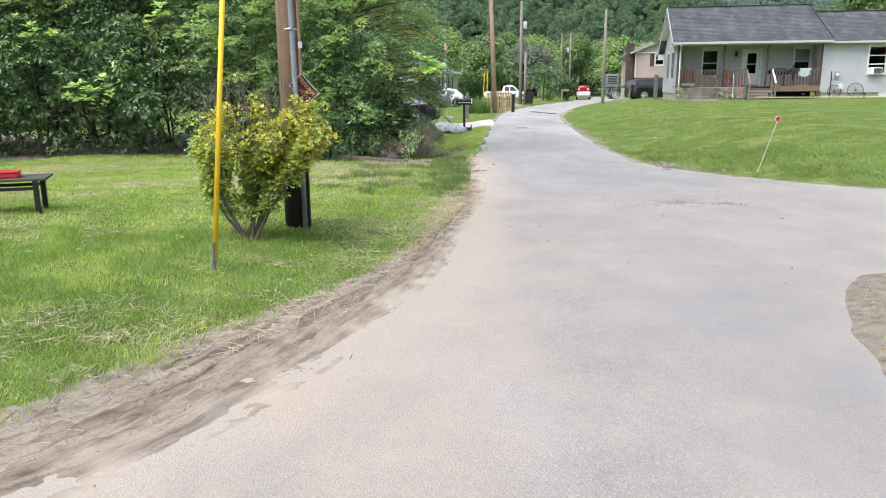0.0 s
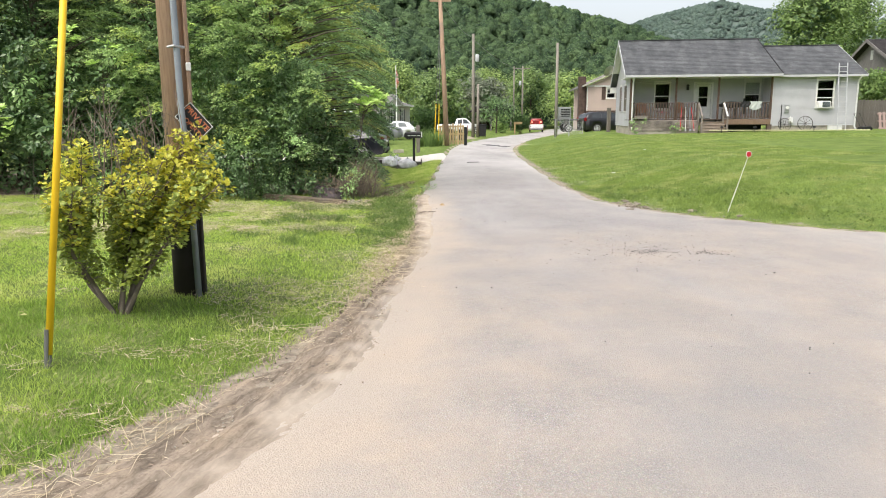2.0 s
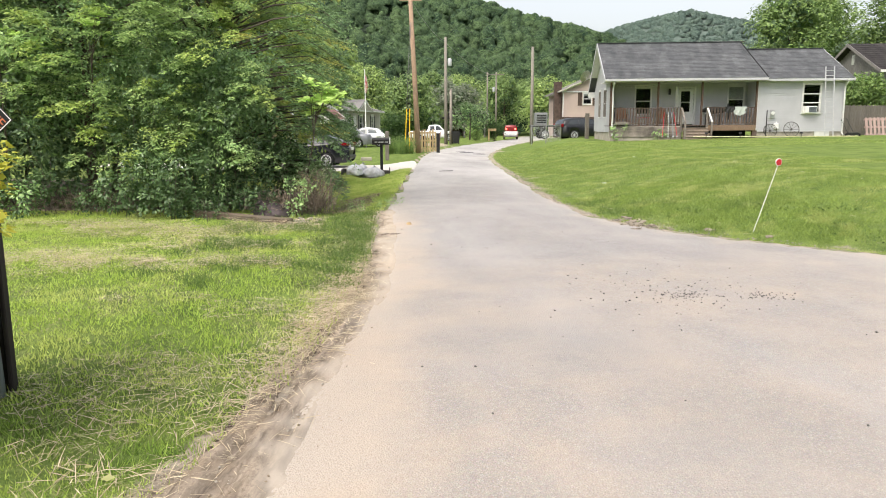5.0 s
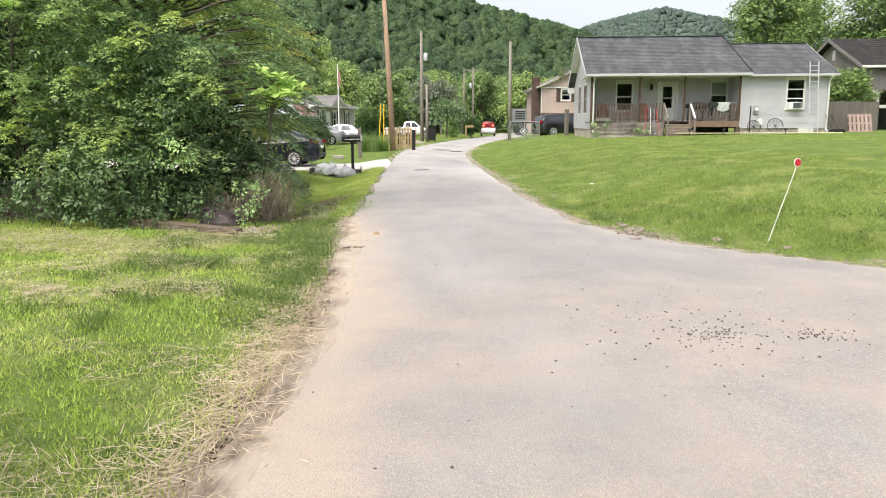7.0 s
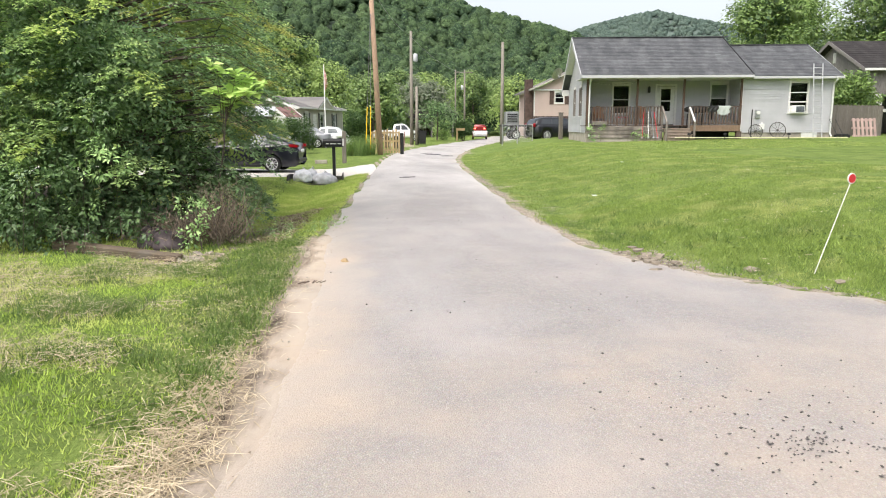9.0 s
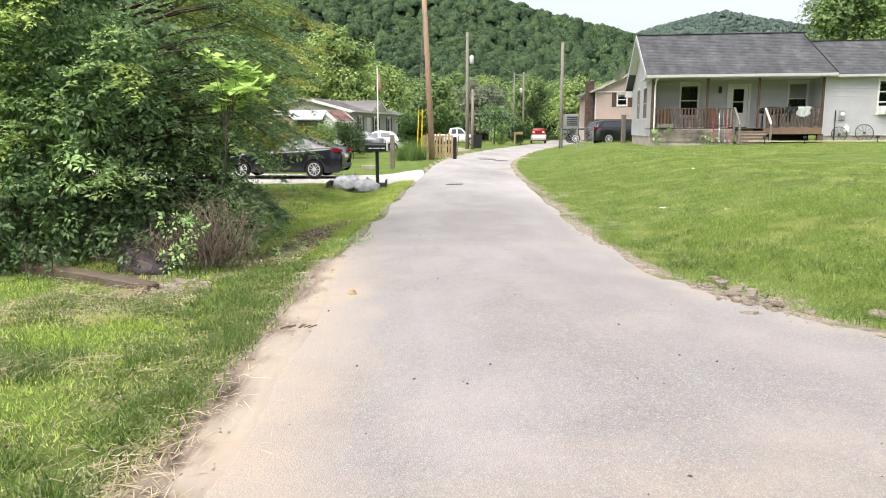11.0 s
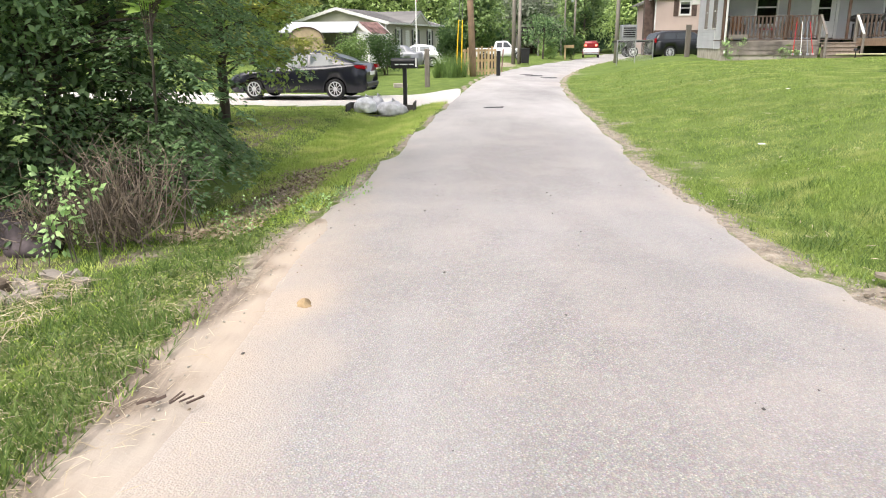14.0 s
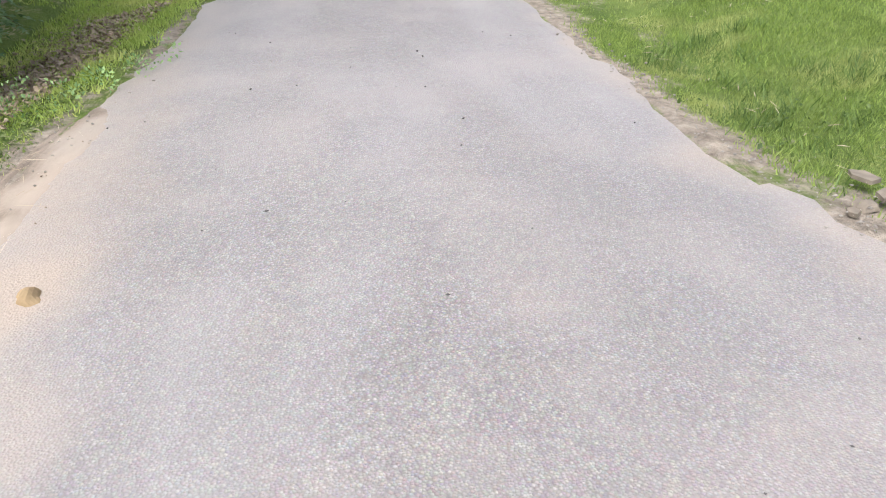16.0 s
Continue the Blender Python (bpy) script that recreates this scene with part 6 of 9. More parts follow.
arch = [(-0.11, 0.0), (0.11, 0.0), (0.11, 0.17)] + [(0.11 * math.cos(a), 0.17 + 0.09 * math.sin(a)) for a in np.linspace(0.3, 2.84, 7)] + [(-0.11, 0.17)]
prism(bm, arch, "x", -0.34, 0.34)
box_part = part("box", bm, M_BLACK, mb)
box_part.matrix_local = pose(0, 0, 1.12)
part("number_strip", boxed(-0.28, 0.28, -0.117, -0.112, 1.17, 1.27), M_BLACK, mb)
for i, (a, w) in enumerate(((-0.24, 0.1), (-0.1, 0.2), (0.14, 0.12))):
    part("printed_bar", boxed(a, a + w, -0.121, -0.118, 1.205, 1.232), M_WHITE, mb)
part("flag", boxed(0.3, 0.34, -0.13, -0.115, 1.15, 1.38), M_WHITE, mb)

M_BAG = plain("pale_grey_rubbish_bag", (0.56, 0.56, 0.59), 0.3, vary=0.22, scale=9, grain=25, bump=0.6)
M_BAGWHITE = plain("white_rubbish_bag", (0.78, 0.78, 0.80), 0.3, vary=0.18, scale=10, grain=25, bump=0.6)


def rubbish_bag(x, y, w, d, h, mat, label, seed):
    ob = thing("rubbish_bag", label, "rubbish bag", pose(x, y, gz(x, y) + 0.05), group="bags by the mailbox")
    bm = bmesh.new()
    bmesh.ops.create_icosphere(bm, subdivisions=4, radius=1.0)
    for v in bm.verts:
        p = v.co.copy()
        k = 1 + 0.16 * noise.noise(p * 2.1 + Vector((seed, 0, 0))) + 0.10 * abs(noise.noise(p * 5.3 + Vector((0, seed, 0)))) + 0.05 * noise.noise(p * 11)
        v.co = Vector((p.x * w * k, p.y * d * k, max(-0.42, p.z) * h * k + 0.42 * h))
    part("sack", bm, mat, ob, smooth=True)
    bm = bmesh.new()
    tube(bm, [(0, 0, 1.3 * h), (0.02, 0, 1.5 * h), (0.05, 0.01, 1.62 * h)], [0.03, 0.02, 0.06], 7)
    part("knot", bm, mat, ob)


rubbish_bag(2.12, 32.35, 0.40, 0.28, 0.25, M_BAG, "full pale grey rubbish bag lying in a wooden frame", 1.0)
rubbish_bag(1.45, 32.3, 0.30, 0.26, 0.26, M_BAGWHITE, "full white rubbish bag lying in a wooden frame", 5.0)
rubbish_bag(1.72, 32.55, 0.22, 0.2, 0.30, M_BAG, "small grey rubbish bag behind a white one", 9.0)
tf = thing("bag_frame", "low grey timber frame that holds rubbish bags", "wooden frame", pose(1.85, 32.4, gz(1.85, 32.4), 0, 3, 0))
for a in ((-0.85, 0.85, -0.40, -0.36, 0.0, 0.07), (-0.85, 0.85, 0.36, 0.40, 0.0, 0.3), (-0.89, -0.85, -0.4, 0.4, 0.0, 0.3), (0.82, 0.86, -0.4, 0.4, 0.0, 0.42)):
    part("board", boxed(*a, bevel=0.004), M_DARKWOOD, tf)

# ---- vehicles ----
M_TYRE = plain("tyre_rubber", (0.022, 0.022, 0.023), 0.85, vary=0.2)
M_RIM = plain("silver_rim", (0.72, 0.73, 0.75), 0.35, 0.25, vary=0.06)
M_CARGLASS = plain("tinted_car_glass", (0.03, 0.035, 0.038), 0.04, 0.0, 0.9, vary=0.05, bump=0)
M_CARGLASSPALE = plain("pale_reflecting_car_glass", (0.12, 0.14, 0.145), 0.05, 0.0, 0.4, vary=0.05, bump=0)
M_TAIL = plain("red_lens", (0.24, 0.008, 0.012), 0.15, vary=0.05, bump=0)


def car_paint(name, color):
    k = Nodes(name)
    k.bsdf.inputs["Coat Weight"].default_value = 0.45
    k.bsdf.inputs["Coat Roughness"].default_value = 0.04
    # Thin patchy film of dust over the paint.
    overlay = k.ramp(k.noise(3.0, 5), (0.5, 0.0), (0.85, 0.04))
    return k.done(k.mix(overlay, color, (0.30, 0.28, 0.25)), 0.3, 0.2, 0.5)


P_BLACK, P_DARK, P_WHITE, P_SILVER, P_RED = (car_paint(n, c) for n, c in (("black_car_paint", (0.010, 0.011, 0.020)), ("charcoal_car_paint", (0.012, 0.013, 0.015)), ("white_car_paint", (0.76, 0.77, 0.78)), ("silver_car_paint", (0.22, 0.23, 0.25)), ("red_car_paint", (0.22, 0.012, 0.015))))


def glowing(name, color, strength):
    k = Nodes(name)
    k.bsdf.inputs["Emission Color"].default_value = (*color, 1)
    k.bsdf.inputs["Emission Strength"].default_value = strength
    return k.done(color, 0.3)


M_BRAKE = glowing("lit_brake_light", (1.0, 0.12, 0.08), 3.0)


def wheel(parent, x, y, r, w=0.2, spokes=10):
    side = 1 if y > 0 else -1
    t = part("wheel", bmesh.new(), M_TYRE, parent)
    bm = bmesh.new()
    prof = [(r * 0.66, -w / 2), (r * 0.95, -w / 2), (r, -w * 0.3), (r, w * 0.3), (r * 0.95, w / 2), (r * 0.66, w / 2)]
    n = 28
    rings = [[bm.verts.new((rr_ * math.cos(2 * math.pi * k / n), yy, rr_ * math.sin(2 * math.pi * k / n))) for rr_, yy in prof] for k in range(n)]
    for k in range(n):
        for j in range(len(prof) - 1):
            bm.faces.new((rings[k][j], rings[k][j + 1], rings[(k + 1) % n][j + 1], rings[(k + 1) % n][j]))
    bm.to_mesh(t.data)
    bm.free()
    t.data.polygons.foreach_set("use_smooth", [True] * len(t.data.polygons))
    t.matrix_local = pose(x, y, r)
    bm = bmesh.new()
    bmesh.ops.create_cone(bm, cap_ends=True, segments=28, radius1=r * 0.2, radius2=r * 0.17, depth=0.05, matrix=pose(0, side * w * 0.40, 0, 90))
    for k in range(spokes):
        a = 2 * math.pi * k / spokes
        beam(bm, (0.1 * r * math.cos(a), side * w * 0.40, 0.1 * r * math.sin(a)), (0.66 * r * math.cos(a), side * w * 0.42, 0.66 * r * math.sin(a)), 0.03 * r / 0.32, 0.02)
    for k in range(28):
        a, b = 2 * math.pi * k / 28, 2 * math.pi * (k + 1) / 28
        beam(bm, (0.66 * r * math.cos(a), side * w * 0.44, 0.66 * r * math.sin(a)), (0.66 * r * math.cos(b), side * w * 0.44, 0.66 * r * math.sin(b)), 0.03, 0.03)
    part("rim", bm, M_RIM, t, "silver spoked rim")
    bm = bmesh.new()
    bmesh.ops.create_cone(bm, cap_ends=True, segments=24, radius1=r * 0.64, radius2=r * 0.64, depth=0.02, matrix=pose(0, side * w * 0.2, 0, 90))
    part("brake_disc", bm, M_TYRE, t)
    return t


def loft(bm, rows):
    """Joins rows of points, each the same length, into a skin."""
    vs = [[bm.verts.new(p) for p in row] for row in rows]
    for a, b in zip(vs, vs[1:]):
        for i in range(len(a) - 1):
            bm.faces.new((a[i], a[i + 1], b[i + 1], b[i]))
    return vs


def vehicle(name, label, m, paint, belt, roof, wb, x0, x1, width, r, glass_mat, panes, category="car", floor_z=0.2, group=""):
    """A car: lofted body with wheel arches, cabin, panes, wheels. belt and roof are (x, z) side lines; x forward from the rear axle."""
    ob = thing(name, label, category, m)
    bx, bz = zip(*belt)
    hw = width / 2
    xs = sorted({*np.linspace(x0, x1, 40), *[c + (r + 0.06) * math.cos(a) for c in (0, wb) for a in np.linspace(0, math.pi, 13)], *[c + s * (r + 0.075) for c in (0, wb) for s in (-1, 1)]})

    def low(x):
        for c in (0, wb):
            if abs(x - c) < r + 0.06:
                return r + math.sqrt(max(0.0, (r + 0.06) ** 2 - (x - c) ** 2)) - 0.02
        return floor_z

    rows = []
    for x in xs:
        e = max(0.0, (x0 + 0.45 - x) / 0.45, (x - x1 + 0.6) / 0.6)
        w = hw - 0.22 * e * e
        b, lo = float(np.interp(x, bx, bz)), low(x)
        end = 0.12 * max(0.0, (x0 + 0.12 - x) / 0.12, (x - x1 + 0.12) / 0.12)
        half = [(w - 0.05, lo + end), (w, max(lo, 0.36)), (w + 0.005, max(lo, 0.58)), (w - 0.015, max(lo + 0.01, b - 0.10)), (w - 0.06, b - 0.015), (w - 0.2, b), (0.0, b + 0.02)]
        rows.append([(x, -y, z) for y, z in half] + [(x, y, z) for y, z in half[-2::-1]])
    bm = bmesh.new()
    vs = loft(bm, rows)
    bm.faces.new(vs[0]), bm.faces.new(vs[-1][::-1])
    part("body", bm, paint, ob, smooth=True)
    part("underbody", boxed(x0 + 0.25, x1 - 0.25, -hw + 0.12, hw - 0.12, floor_z, 0.55), M_BLACK, ob)
    rx, rz = zip(*roof)
    rows = []
    for x in np.linspace(rx[0], rx[-1], 26):
        b, t = float(np.interp(x, bx, bz)) - 0.02, float(np.interp(x, rx, rz))
        t = max(t, b + 0.001)
        k = min(1.0, (t - b) / 0.42)
        half = [(hw - 0.07, b), (hw - 0.07 - 0.17 * k, b + (t - b) * 0.86), (hw - 0.30, t - 0.015 * k), (0.0, t + 0.02)]
        rows.append([(x, -y, z) for y, z in half] + [(x, y, z) for y, z in half[-2::-1]])
    bm = bmesh.new()
    loft(bm, rows)
    part("cabin", bm, paint, ob, smooth=True)
    for quad in panes:
        for s in (-1, 1):
            bm = bmesh.new()
            pts = []
            for x, z in quad:
                b, t = float(np.interp(x, bx, bz)) - 0.02, float(np.interp(x, rx, rz))
                k = min(1.0, (t - b) / 0.42)
                pts.append(Vector((x, s * (hw - 0.07 - 0.17 * k * min(1.0, (z - b) / max(0.05, (t - b) * 0.86)) + 0.008), z)))
            bm.faces.new([bm.verts.new(p) for p in pts])
            part("side_window", bm, glass_mat, ob, "tinted side window")
    for wx in (0, wb):
        for s in (-1, 1):
            wheel(ob, wx, s * (hw - 0.11), r)
    return ob


def sloped_pane(ob, name, mat, a, b, ya, yb, lift=0.012):
    """A windscreen or rear window between two side-line points."""
    bm = bmesh.new()
    n = Vector((-(b[1] - a[1]), 0, b[0] - a[0])).normalized()
    n = n if n.z > 0 else -n
    bm.faces.new([bm.verts.new(Vector(p) + n * lift) for p in ((a[0], -ya, a[1]), (a[0], ya, a[1]), (b[0], yb, b[1]), (b[0], -yb, b[1]))])
    return part(name, bm, mat, ob)


sedan = vehicle("sedan", "glossy black four-door sedan parked on a gravel drive", pose(0.30, 36.0, gz(0.30, 36.0) + 0.02, 0, 0, 172.0), P_BLACK,
                [(-0.97, 0.80), (-0.93, 1.02), (-0.6, 1.07), (0.3, 1.0), (1.9, 0.93), (2.1, 0.95), (2.9, 0.86), (3.4, 0.74), (3.6, 0.6)],
                [(-0.62, 1.06), (-0.1, 1.27), (0.35, 1.40), (0.75, 1.44), (1.1, 1.435), (1.5, 1.34), (2.05, 0.97)],
                2.70, -0.97, 3.6, 1.8, 0.315, M_CARGLASSPALE,
                [[(0.05, 1.02), (0.82, 0.99), (0.82, 1.36), (0.45, 1.35), (0.12, 1.2)], [(0.90, 0.99), (1.78, 0.96), (1.42, 1.27), (1.15, 1.36), (0.90, 1.37)]])
sedan.scale = (0.94, 0.95, 0.97)
sloped_pane(sedan, "rear_window", M_CARGLASS, (-0.55, 1.09), (0.3, 1.39), 0.68, 0.5)
sloped_pane(sedan, "windscreen", M_CARGLASS, (1.98, 1.02), (1.3, 1.39), 0.7, 0.52)
for s in (-1, 1):
    bm = bmesh.new()
    prism(bm, [(-0.985, 0.90), (-0.975, 1.0), (-0.72, 1.02), (-0.55, 0.99), (-0.70, 0.92)], "y", s * 0.60, s * 0.86)
    part("tail_light", bm, M_TAIL, sedan, "red tail light")
    part("door_handle", boxed(0.36, 0.5, s * 0.897 - 0.012, s * 0.897 + 0.012, 0.88, 0.905, bevel=0.004), P_BLACK, sedan)
    part("door_handle", boxed(1.2, 1.34, s * 0.897 - 0.012, s * 0.897 + 0.012, 0.87, 0.895, bevel=0.004), P_BLACK, sedan)
    part("wing_mirror", boxed(1.72, 1.88, s * 0.99 - 0.08, s * 0.99 + 0.08, 0.98, 1.1, bevel=0.03), P_BLACK, sedan)
    part("sill_trim", boxed(0.45, 2.25, s * 0.885 - 0.01, s * 0.885 + 0.01, 0.22, 0.30, bevel=0.005), M_BLACK, sedan)
    for xx in (0.86, 1.86):
        part("door_seam", boxed(xx - 0.004, xx + 0.004, s * 0.901 - 0.004, s * 0.901 + 0.003, 0.36, 0.9), M_TYRE, sedan)
part("number_plate", boxed(-0.985, -0.972, -0.26, 0.26, 0.70, 0.82), M_WHITE, sedan)
part("bumper", boxed(-1.0, -0.86, -0.7, 0.7, 0.36, 0.5, bevel=0.03), M_BLACK, sedan)

suv = vehicle("suv", "dark grey sport utility car parked behind a chain-link fence", pose(16.3, 60.2, gz(16.1, 60.2) - 0.12, 0, 0, 10.0), P_DARK,
              [(-0.95, 0.95), (-0.9, 1.1), (2.2, 1.08), (3.0, 1.04), (3.5, 0.9), (3.6, 0.7)], [(-0.9, 1.1), (-0.72, 1.48), (-0.2, 1.60), (1.2, 1.62), (1.6, 1.55), (2.3, 1.1)],
              2.8, -0.95, 3.65, 1.9, 0.37, M_CARGLASS, [[(-0.45, 1.14), (0.35, 1.14), (0.35, 1.49), (-0.3, 1.48)], [(0.42, 1.14), (1.15, 1.14), (1.15, 1.51), (0.42, 1.5)], [(1.22, 1.14), (2.0, 1.14), (1.62, 1.43), (1.22, 1.51)]], "car", 0.25)
sloped_pane(suv, "rear_window", M_CARGLASS, (-0.9, 1.14), (-0.73, 1.46), 0.72, 0.62)
for s in (-1, 1):
    part("tail_light", boxed(-0.98, -0.86, s * 0.78 - 0.1, s * 0.78 + 0.1, 0.95, 1.2, bevel=0.02), M_TAIL, suv, "red tail light")

vehicle("sedan", "silver saloon car parked before the beige home", pose(0.5, 60.5, gz(1.0, 60.5), 0, 0, 178.0), P_SILVER,
                   [(-0.97, 0.80), (-0.93, 0.95), (-0.2, 0.97), (1.9, 0.93), (2.9, 0.88), (3.5, 0.72), (3.6, 0.6)], [(-0.4, 0.97), (0.1, 1.36), (0.9, 1.42), (1.3, 1.38), (2.05, 0.95)],
                   2.7, -0.97, 3.6, 1.75, 0.31, M_CARGLASSPALE, [[(0.1, 1.0), (0.82, 1.0), (0.82, 1.33), (0.25, 1.3)], [(0.9, 1.0), (1.75, 0.97), (1.3, 1.3), (0.9, 1.34)]])
vehicle("sedan", "white saloon car parked beside a silver one", pose(2.0, 62.5, gz(2.0, 62.5), 0, 0, 176.0), P_WHITE,
                    [(-0.97, 0.80), (-0.93, 0.95), (-0.2, 0.97), (1.9, 0.93), (2.9, 0.88), (3.5, 0.72), (3.6, 0.6)], [(-0.4, 0.97), (0.1, 1.36), (0.9, 1.45), (1.3, 1.40), (2.05, 0.95)],
                    2.7, -0.97, 3.6, 1.75, 0.31, M_CARGLASSPALE, [[(0.1, 1.0), (0.82, 1.0), (0.82, 1.33), (0.25, 1.3)], [(0.9, 1.0), (1.75, 0.97), (1.3, 1.3), (0.9, 1.34)]])

pick = vehicle("pickup", "white pickup truck parked beside the lane", pose(5.75, 80.0, 0.05, 0, 0, -4.0), P_WHITE,
               [(-1.1, 1.0), (-1.05, 1.12), (1.0, 1.12), (2.6, 1.12), (3.6, 1.05), (4.1, 0.85)], [(1.0, 1.12), (1.12, 1.72), (1.9, 1.80), (2.3, 1.74), (2.95, 1.12)],
               3.4, -1.1, 4.15, 1.95, 0.38, M_CARGLASS, [[(1.25, 1.17), (1.8, 1.17), (1.8, 1.66), (1.3, 1.64)], [(1.9, 1.17), (2.7, 1.17), (2.25, 1.64), (1.9, 1.68)]], "truck", 0.35)
pick.scale = (0.9, 0.9, 0.9)
part("bed_liner", boxed(-1.0, 0.9, -0.75, 0.75, 1.05, 1.16), M_BLACK, pick)

tr = vehicle("pickup", "red and white utility truck with lit brake lights on the lane", pose(16.15, 86.0, 0.03, 0, 0, 81.0), P_RED,
             [(-1.1, 1.0), (-1.05, 1.12), (1.0, 1.12), (2.6, 1.12), (3.6, 1.05), (4.1, 0.85)], [(0.8, 1.12), (0.9, 1.85), (1.9, 1.92), (2.3, 1.84), (2.95, 1.12)],
             3.4, -1.1, 4.15, 1.95, 0.38, M_CARGLASS, [[(1.05, 1.17), (1.8, 1.17), (1.8, 1.76), (1.1, 1.74)]], "truck", 0.35)
tr.scale = (0.82, 0.82, 0.82)
part("tailgate", boxed(-1.16, -1.1, -0.9, 0.9, 0.62, 1.1, bevel=0.02), P_WHITE, tr, "white tailgate")
part("rear_bumper", boxed(-1.3, -1.12, -0.9, 0.9, 0.42, 0.58, bevel=0.02), M_METAL, tr)
part("cargo_box", boxed(-1.0, 0.75, -0.85, 0.85, 1.12, 1.65, bevel=0.04), P_RED, tr, "red cargo box")
for s in (-1, 1):
    part("brake_light", boxed(-1.03, -0.99, s * 0.6 - 0.12, s * 0.6 + 0.12, 1.3, 1.5, bevel=0.01), M_BRAKE, tr, "lit red brake light")
    part("side_panel", boxed(-1.1, 0.9, s * 0.98 - 0.01, s * 0.98 + 0.01, 0.7, 1.08), P_WHITE, tr)

# ---- beige manufactured home ----
M_BEIGE = plain("beige_siding", (0.42, 0.405, 0.345), 0.7, vary=0.08, scale=0.7)
M_PINK = plain("cream_pink_siding", (0.47, 0.375, 0.33), 0.7, vary=0.06, scale=0.6)
M_BRICK = plain("dark_brown_brick", (0.09, 0.06, 0.05), 0.9, vary=0.3, scale=4)
M_ROOFGREY = make_shingle("grey_shingles", (0.16, 0.155, 0.15), (0.27, 0.26, 0.25))
M_RUST = plain("rusty_roof_sheet", (0.36, 0.21, 0.185), 0.75, vary=0.5, scale=2.2)
M_BARNROOF = make_shingle("dark_barn_roof", (0.03, 0.028, 0.028), (0.062, 0.057, 0.056))
M_BARNWOOD = wood("grey_barn_boards", (0.12, 0.108, 0.105), (0.33, 0.31, 0.30))
M_PALEBLOCK = plain("whitewashed_block", (0.55, 0.55, 0.52), 0.9, vary=0.15)


def block_house(name, label, m, length, width, z1, peak, wall_mat, roof_mat, windows, over=0.35, shutters=False):
    """A gabled building, local x along its length; windows are (wall, a, b, z0, z1)."""
    ob = thing(name, label, "house", m)
    faces = {"front": (pose(0, 0, 0), length), "back": (pose(length, width, 0, 0, 0, 180), length), "left": (pose(0, width, 0, 0, 0, -90), width), "right": (pose(length, 0, 0, 0, 0, 90), width)}
    for side, (mm, ln) in faces.items():
        holes = [w[1:] for w in windows if w[0] == side]
        wl_ = part("wall", wall_slab(bmesh.new(), ln, 0.0, z1, holes, 0.004, 0.14), M_DARKROOM, ob)
        wl_.matrix_local = mm
        part("siding", siding(bmesh.new(), ln, 0.0, z1, holes, 0.14), wall_mat, wl_)
        for h in holes:
            window_unit(ob, h[1] - h[0], h[3] - h[2], mm @ pose(h[0], 0, h[2]), blind=0.2)
            if shutters:
                for e0, e1 in ((h[0] - 0.36, h[0] - 0.06), (h[1] + 0.06, h[1] + 0.36)):
                    sh = part("shutter", boxed(e0, e1, -0.075, -0.048, h[2], h[3], bevel=0.006), M_BLACK, ob, "black window shutter")
                    sh.matrix_local = mm
        for e in (0.0, ln):
            cb = part("corner_board", boxed(e - 0.05, e + 0.05, -0.025, 0.03, 0, z1), M_TRIM, ob)
            cb.matrix_local = mm
    part("interior_ceiling", boxed(0.1, length - 0.1, 0.1, width - 0.1, z1 - 0.08, z1 - 0.02), M_DARKROOM, ob)
    roof_slope("roof", -over, length + over, -over, z1 - 0.05, width / 2, peak, ob, roof_mat, 9)
    roof_slope("roof", length + over, -over, width + over, z1 - 0.05, width / 2, peak, ob, roof_mat, 9)
    for x in (0.0, length):
        bm = bmesh.new()
        prism(bm, [(0, z1 - 0.02), (width, z1 - 0.02), (width / 2, peak - 0.14)], "x", x - 0.02 if x == 0 else x - 0.1, x + 0.1 if x == 0 else x + 0.02)
        part("gable", bm, wall_mat, ob)
        s = -over - 0.02 if x == 0 else length + over + 0.02
        for y in (-over, width + over):
            part("rake_board", beam(bmesh.new(), (s, y, z1 - 0.12), (s, width / 2, peak - 0.07), 0.04, 0.2), M_TRIM, ob)
    for y in (-over - 0.05, width + over + 0.05):
        part("gutter", boxed(-over, length + over, y - 0.05, y + 0.05, z1 - 0.16, z1 - 0.05), M_TRIM, ob)
    return ob


MH = Matrix.Translation((-1.25, 64.0, 0.3)) @ Matrix.Rotation(math.atan2(0.968, 0.25), 4, "Z")
mh = block_house("beige_home", "beige manufactured home with white trim and low gabled roof", MH, 12.5, 6.8, 2.65, 3.6, M_BEIGE, M_ROOFGREY,
                 [("front", 2.0, 2.8, 0.85, 2.2), ("front", 5.7, 6.8, 0.85, 2.2), ("front", 9.4, 10.3, 0.85, 2.2), ("left", 2.3, 3.2, 1.0, 2.1)], shutters=True)
bm = bmesh.new()
prism(bm, [(4.2, 2.6), (8.4, 2.6), (6.3, 3.42)], "y", -0.42, 2.5)
part("dormer", bm, M_BEIGE, mh)
for a, b in (((4.0, -0.46, 2.52), (6.3, -0.46, 3.44)), ((8.6, -0.46, 2.52), (6.3, -0.46, 3.44))):
    part("dormer_trim", beam(bmesh.new(), a, b, 0.08, 0.16), M_TRIM, mh)
part("dormer_roof", prism(bmesh.new(), [(3.95, 2.53), (6.3, 3.47), (8.65, 2.53), (8.65, 2.60), (6.3, 3.54), (3.95, 2.60)], "y", -0.5, 3.0), M_ROOFGREY, mh)
part("door", boxed(4.0, 4.85, -0.04, 0.02, 0.1, 2.15, bevel=0.01), M_TRIM, mh, "white front door")

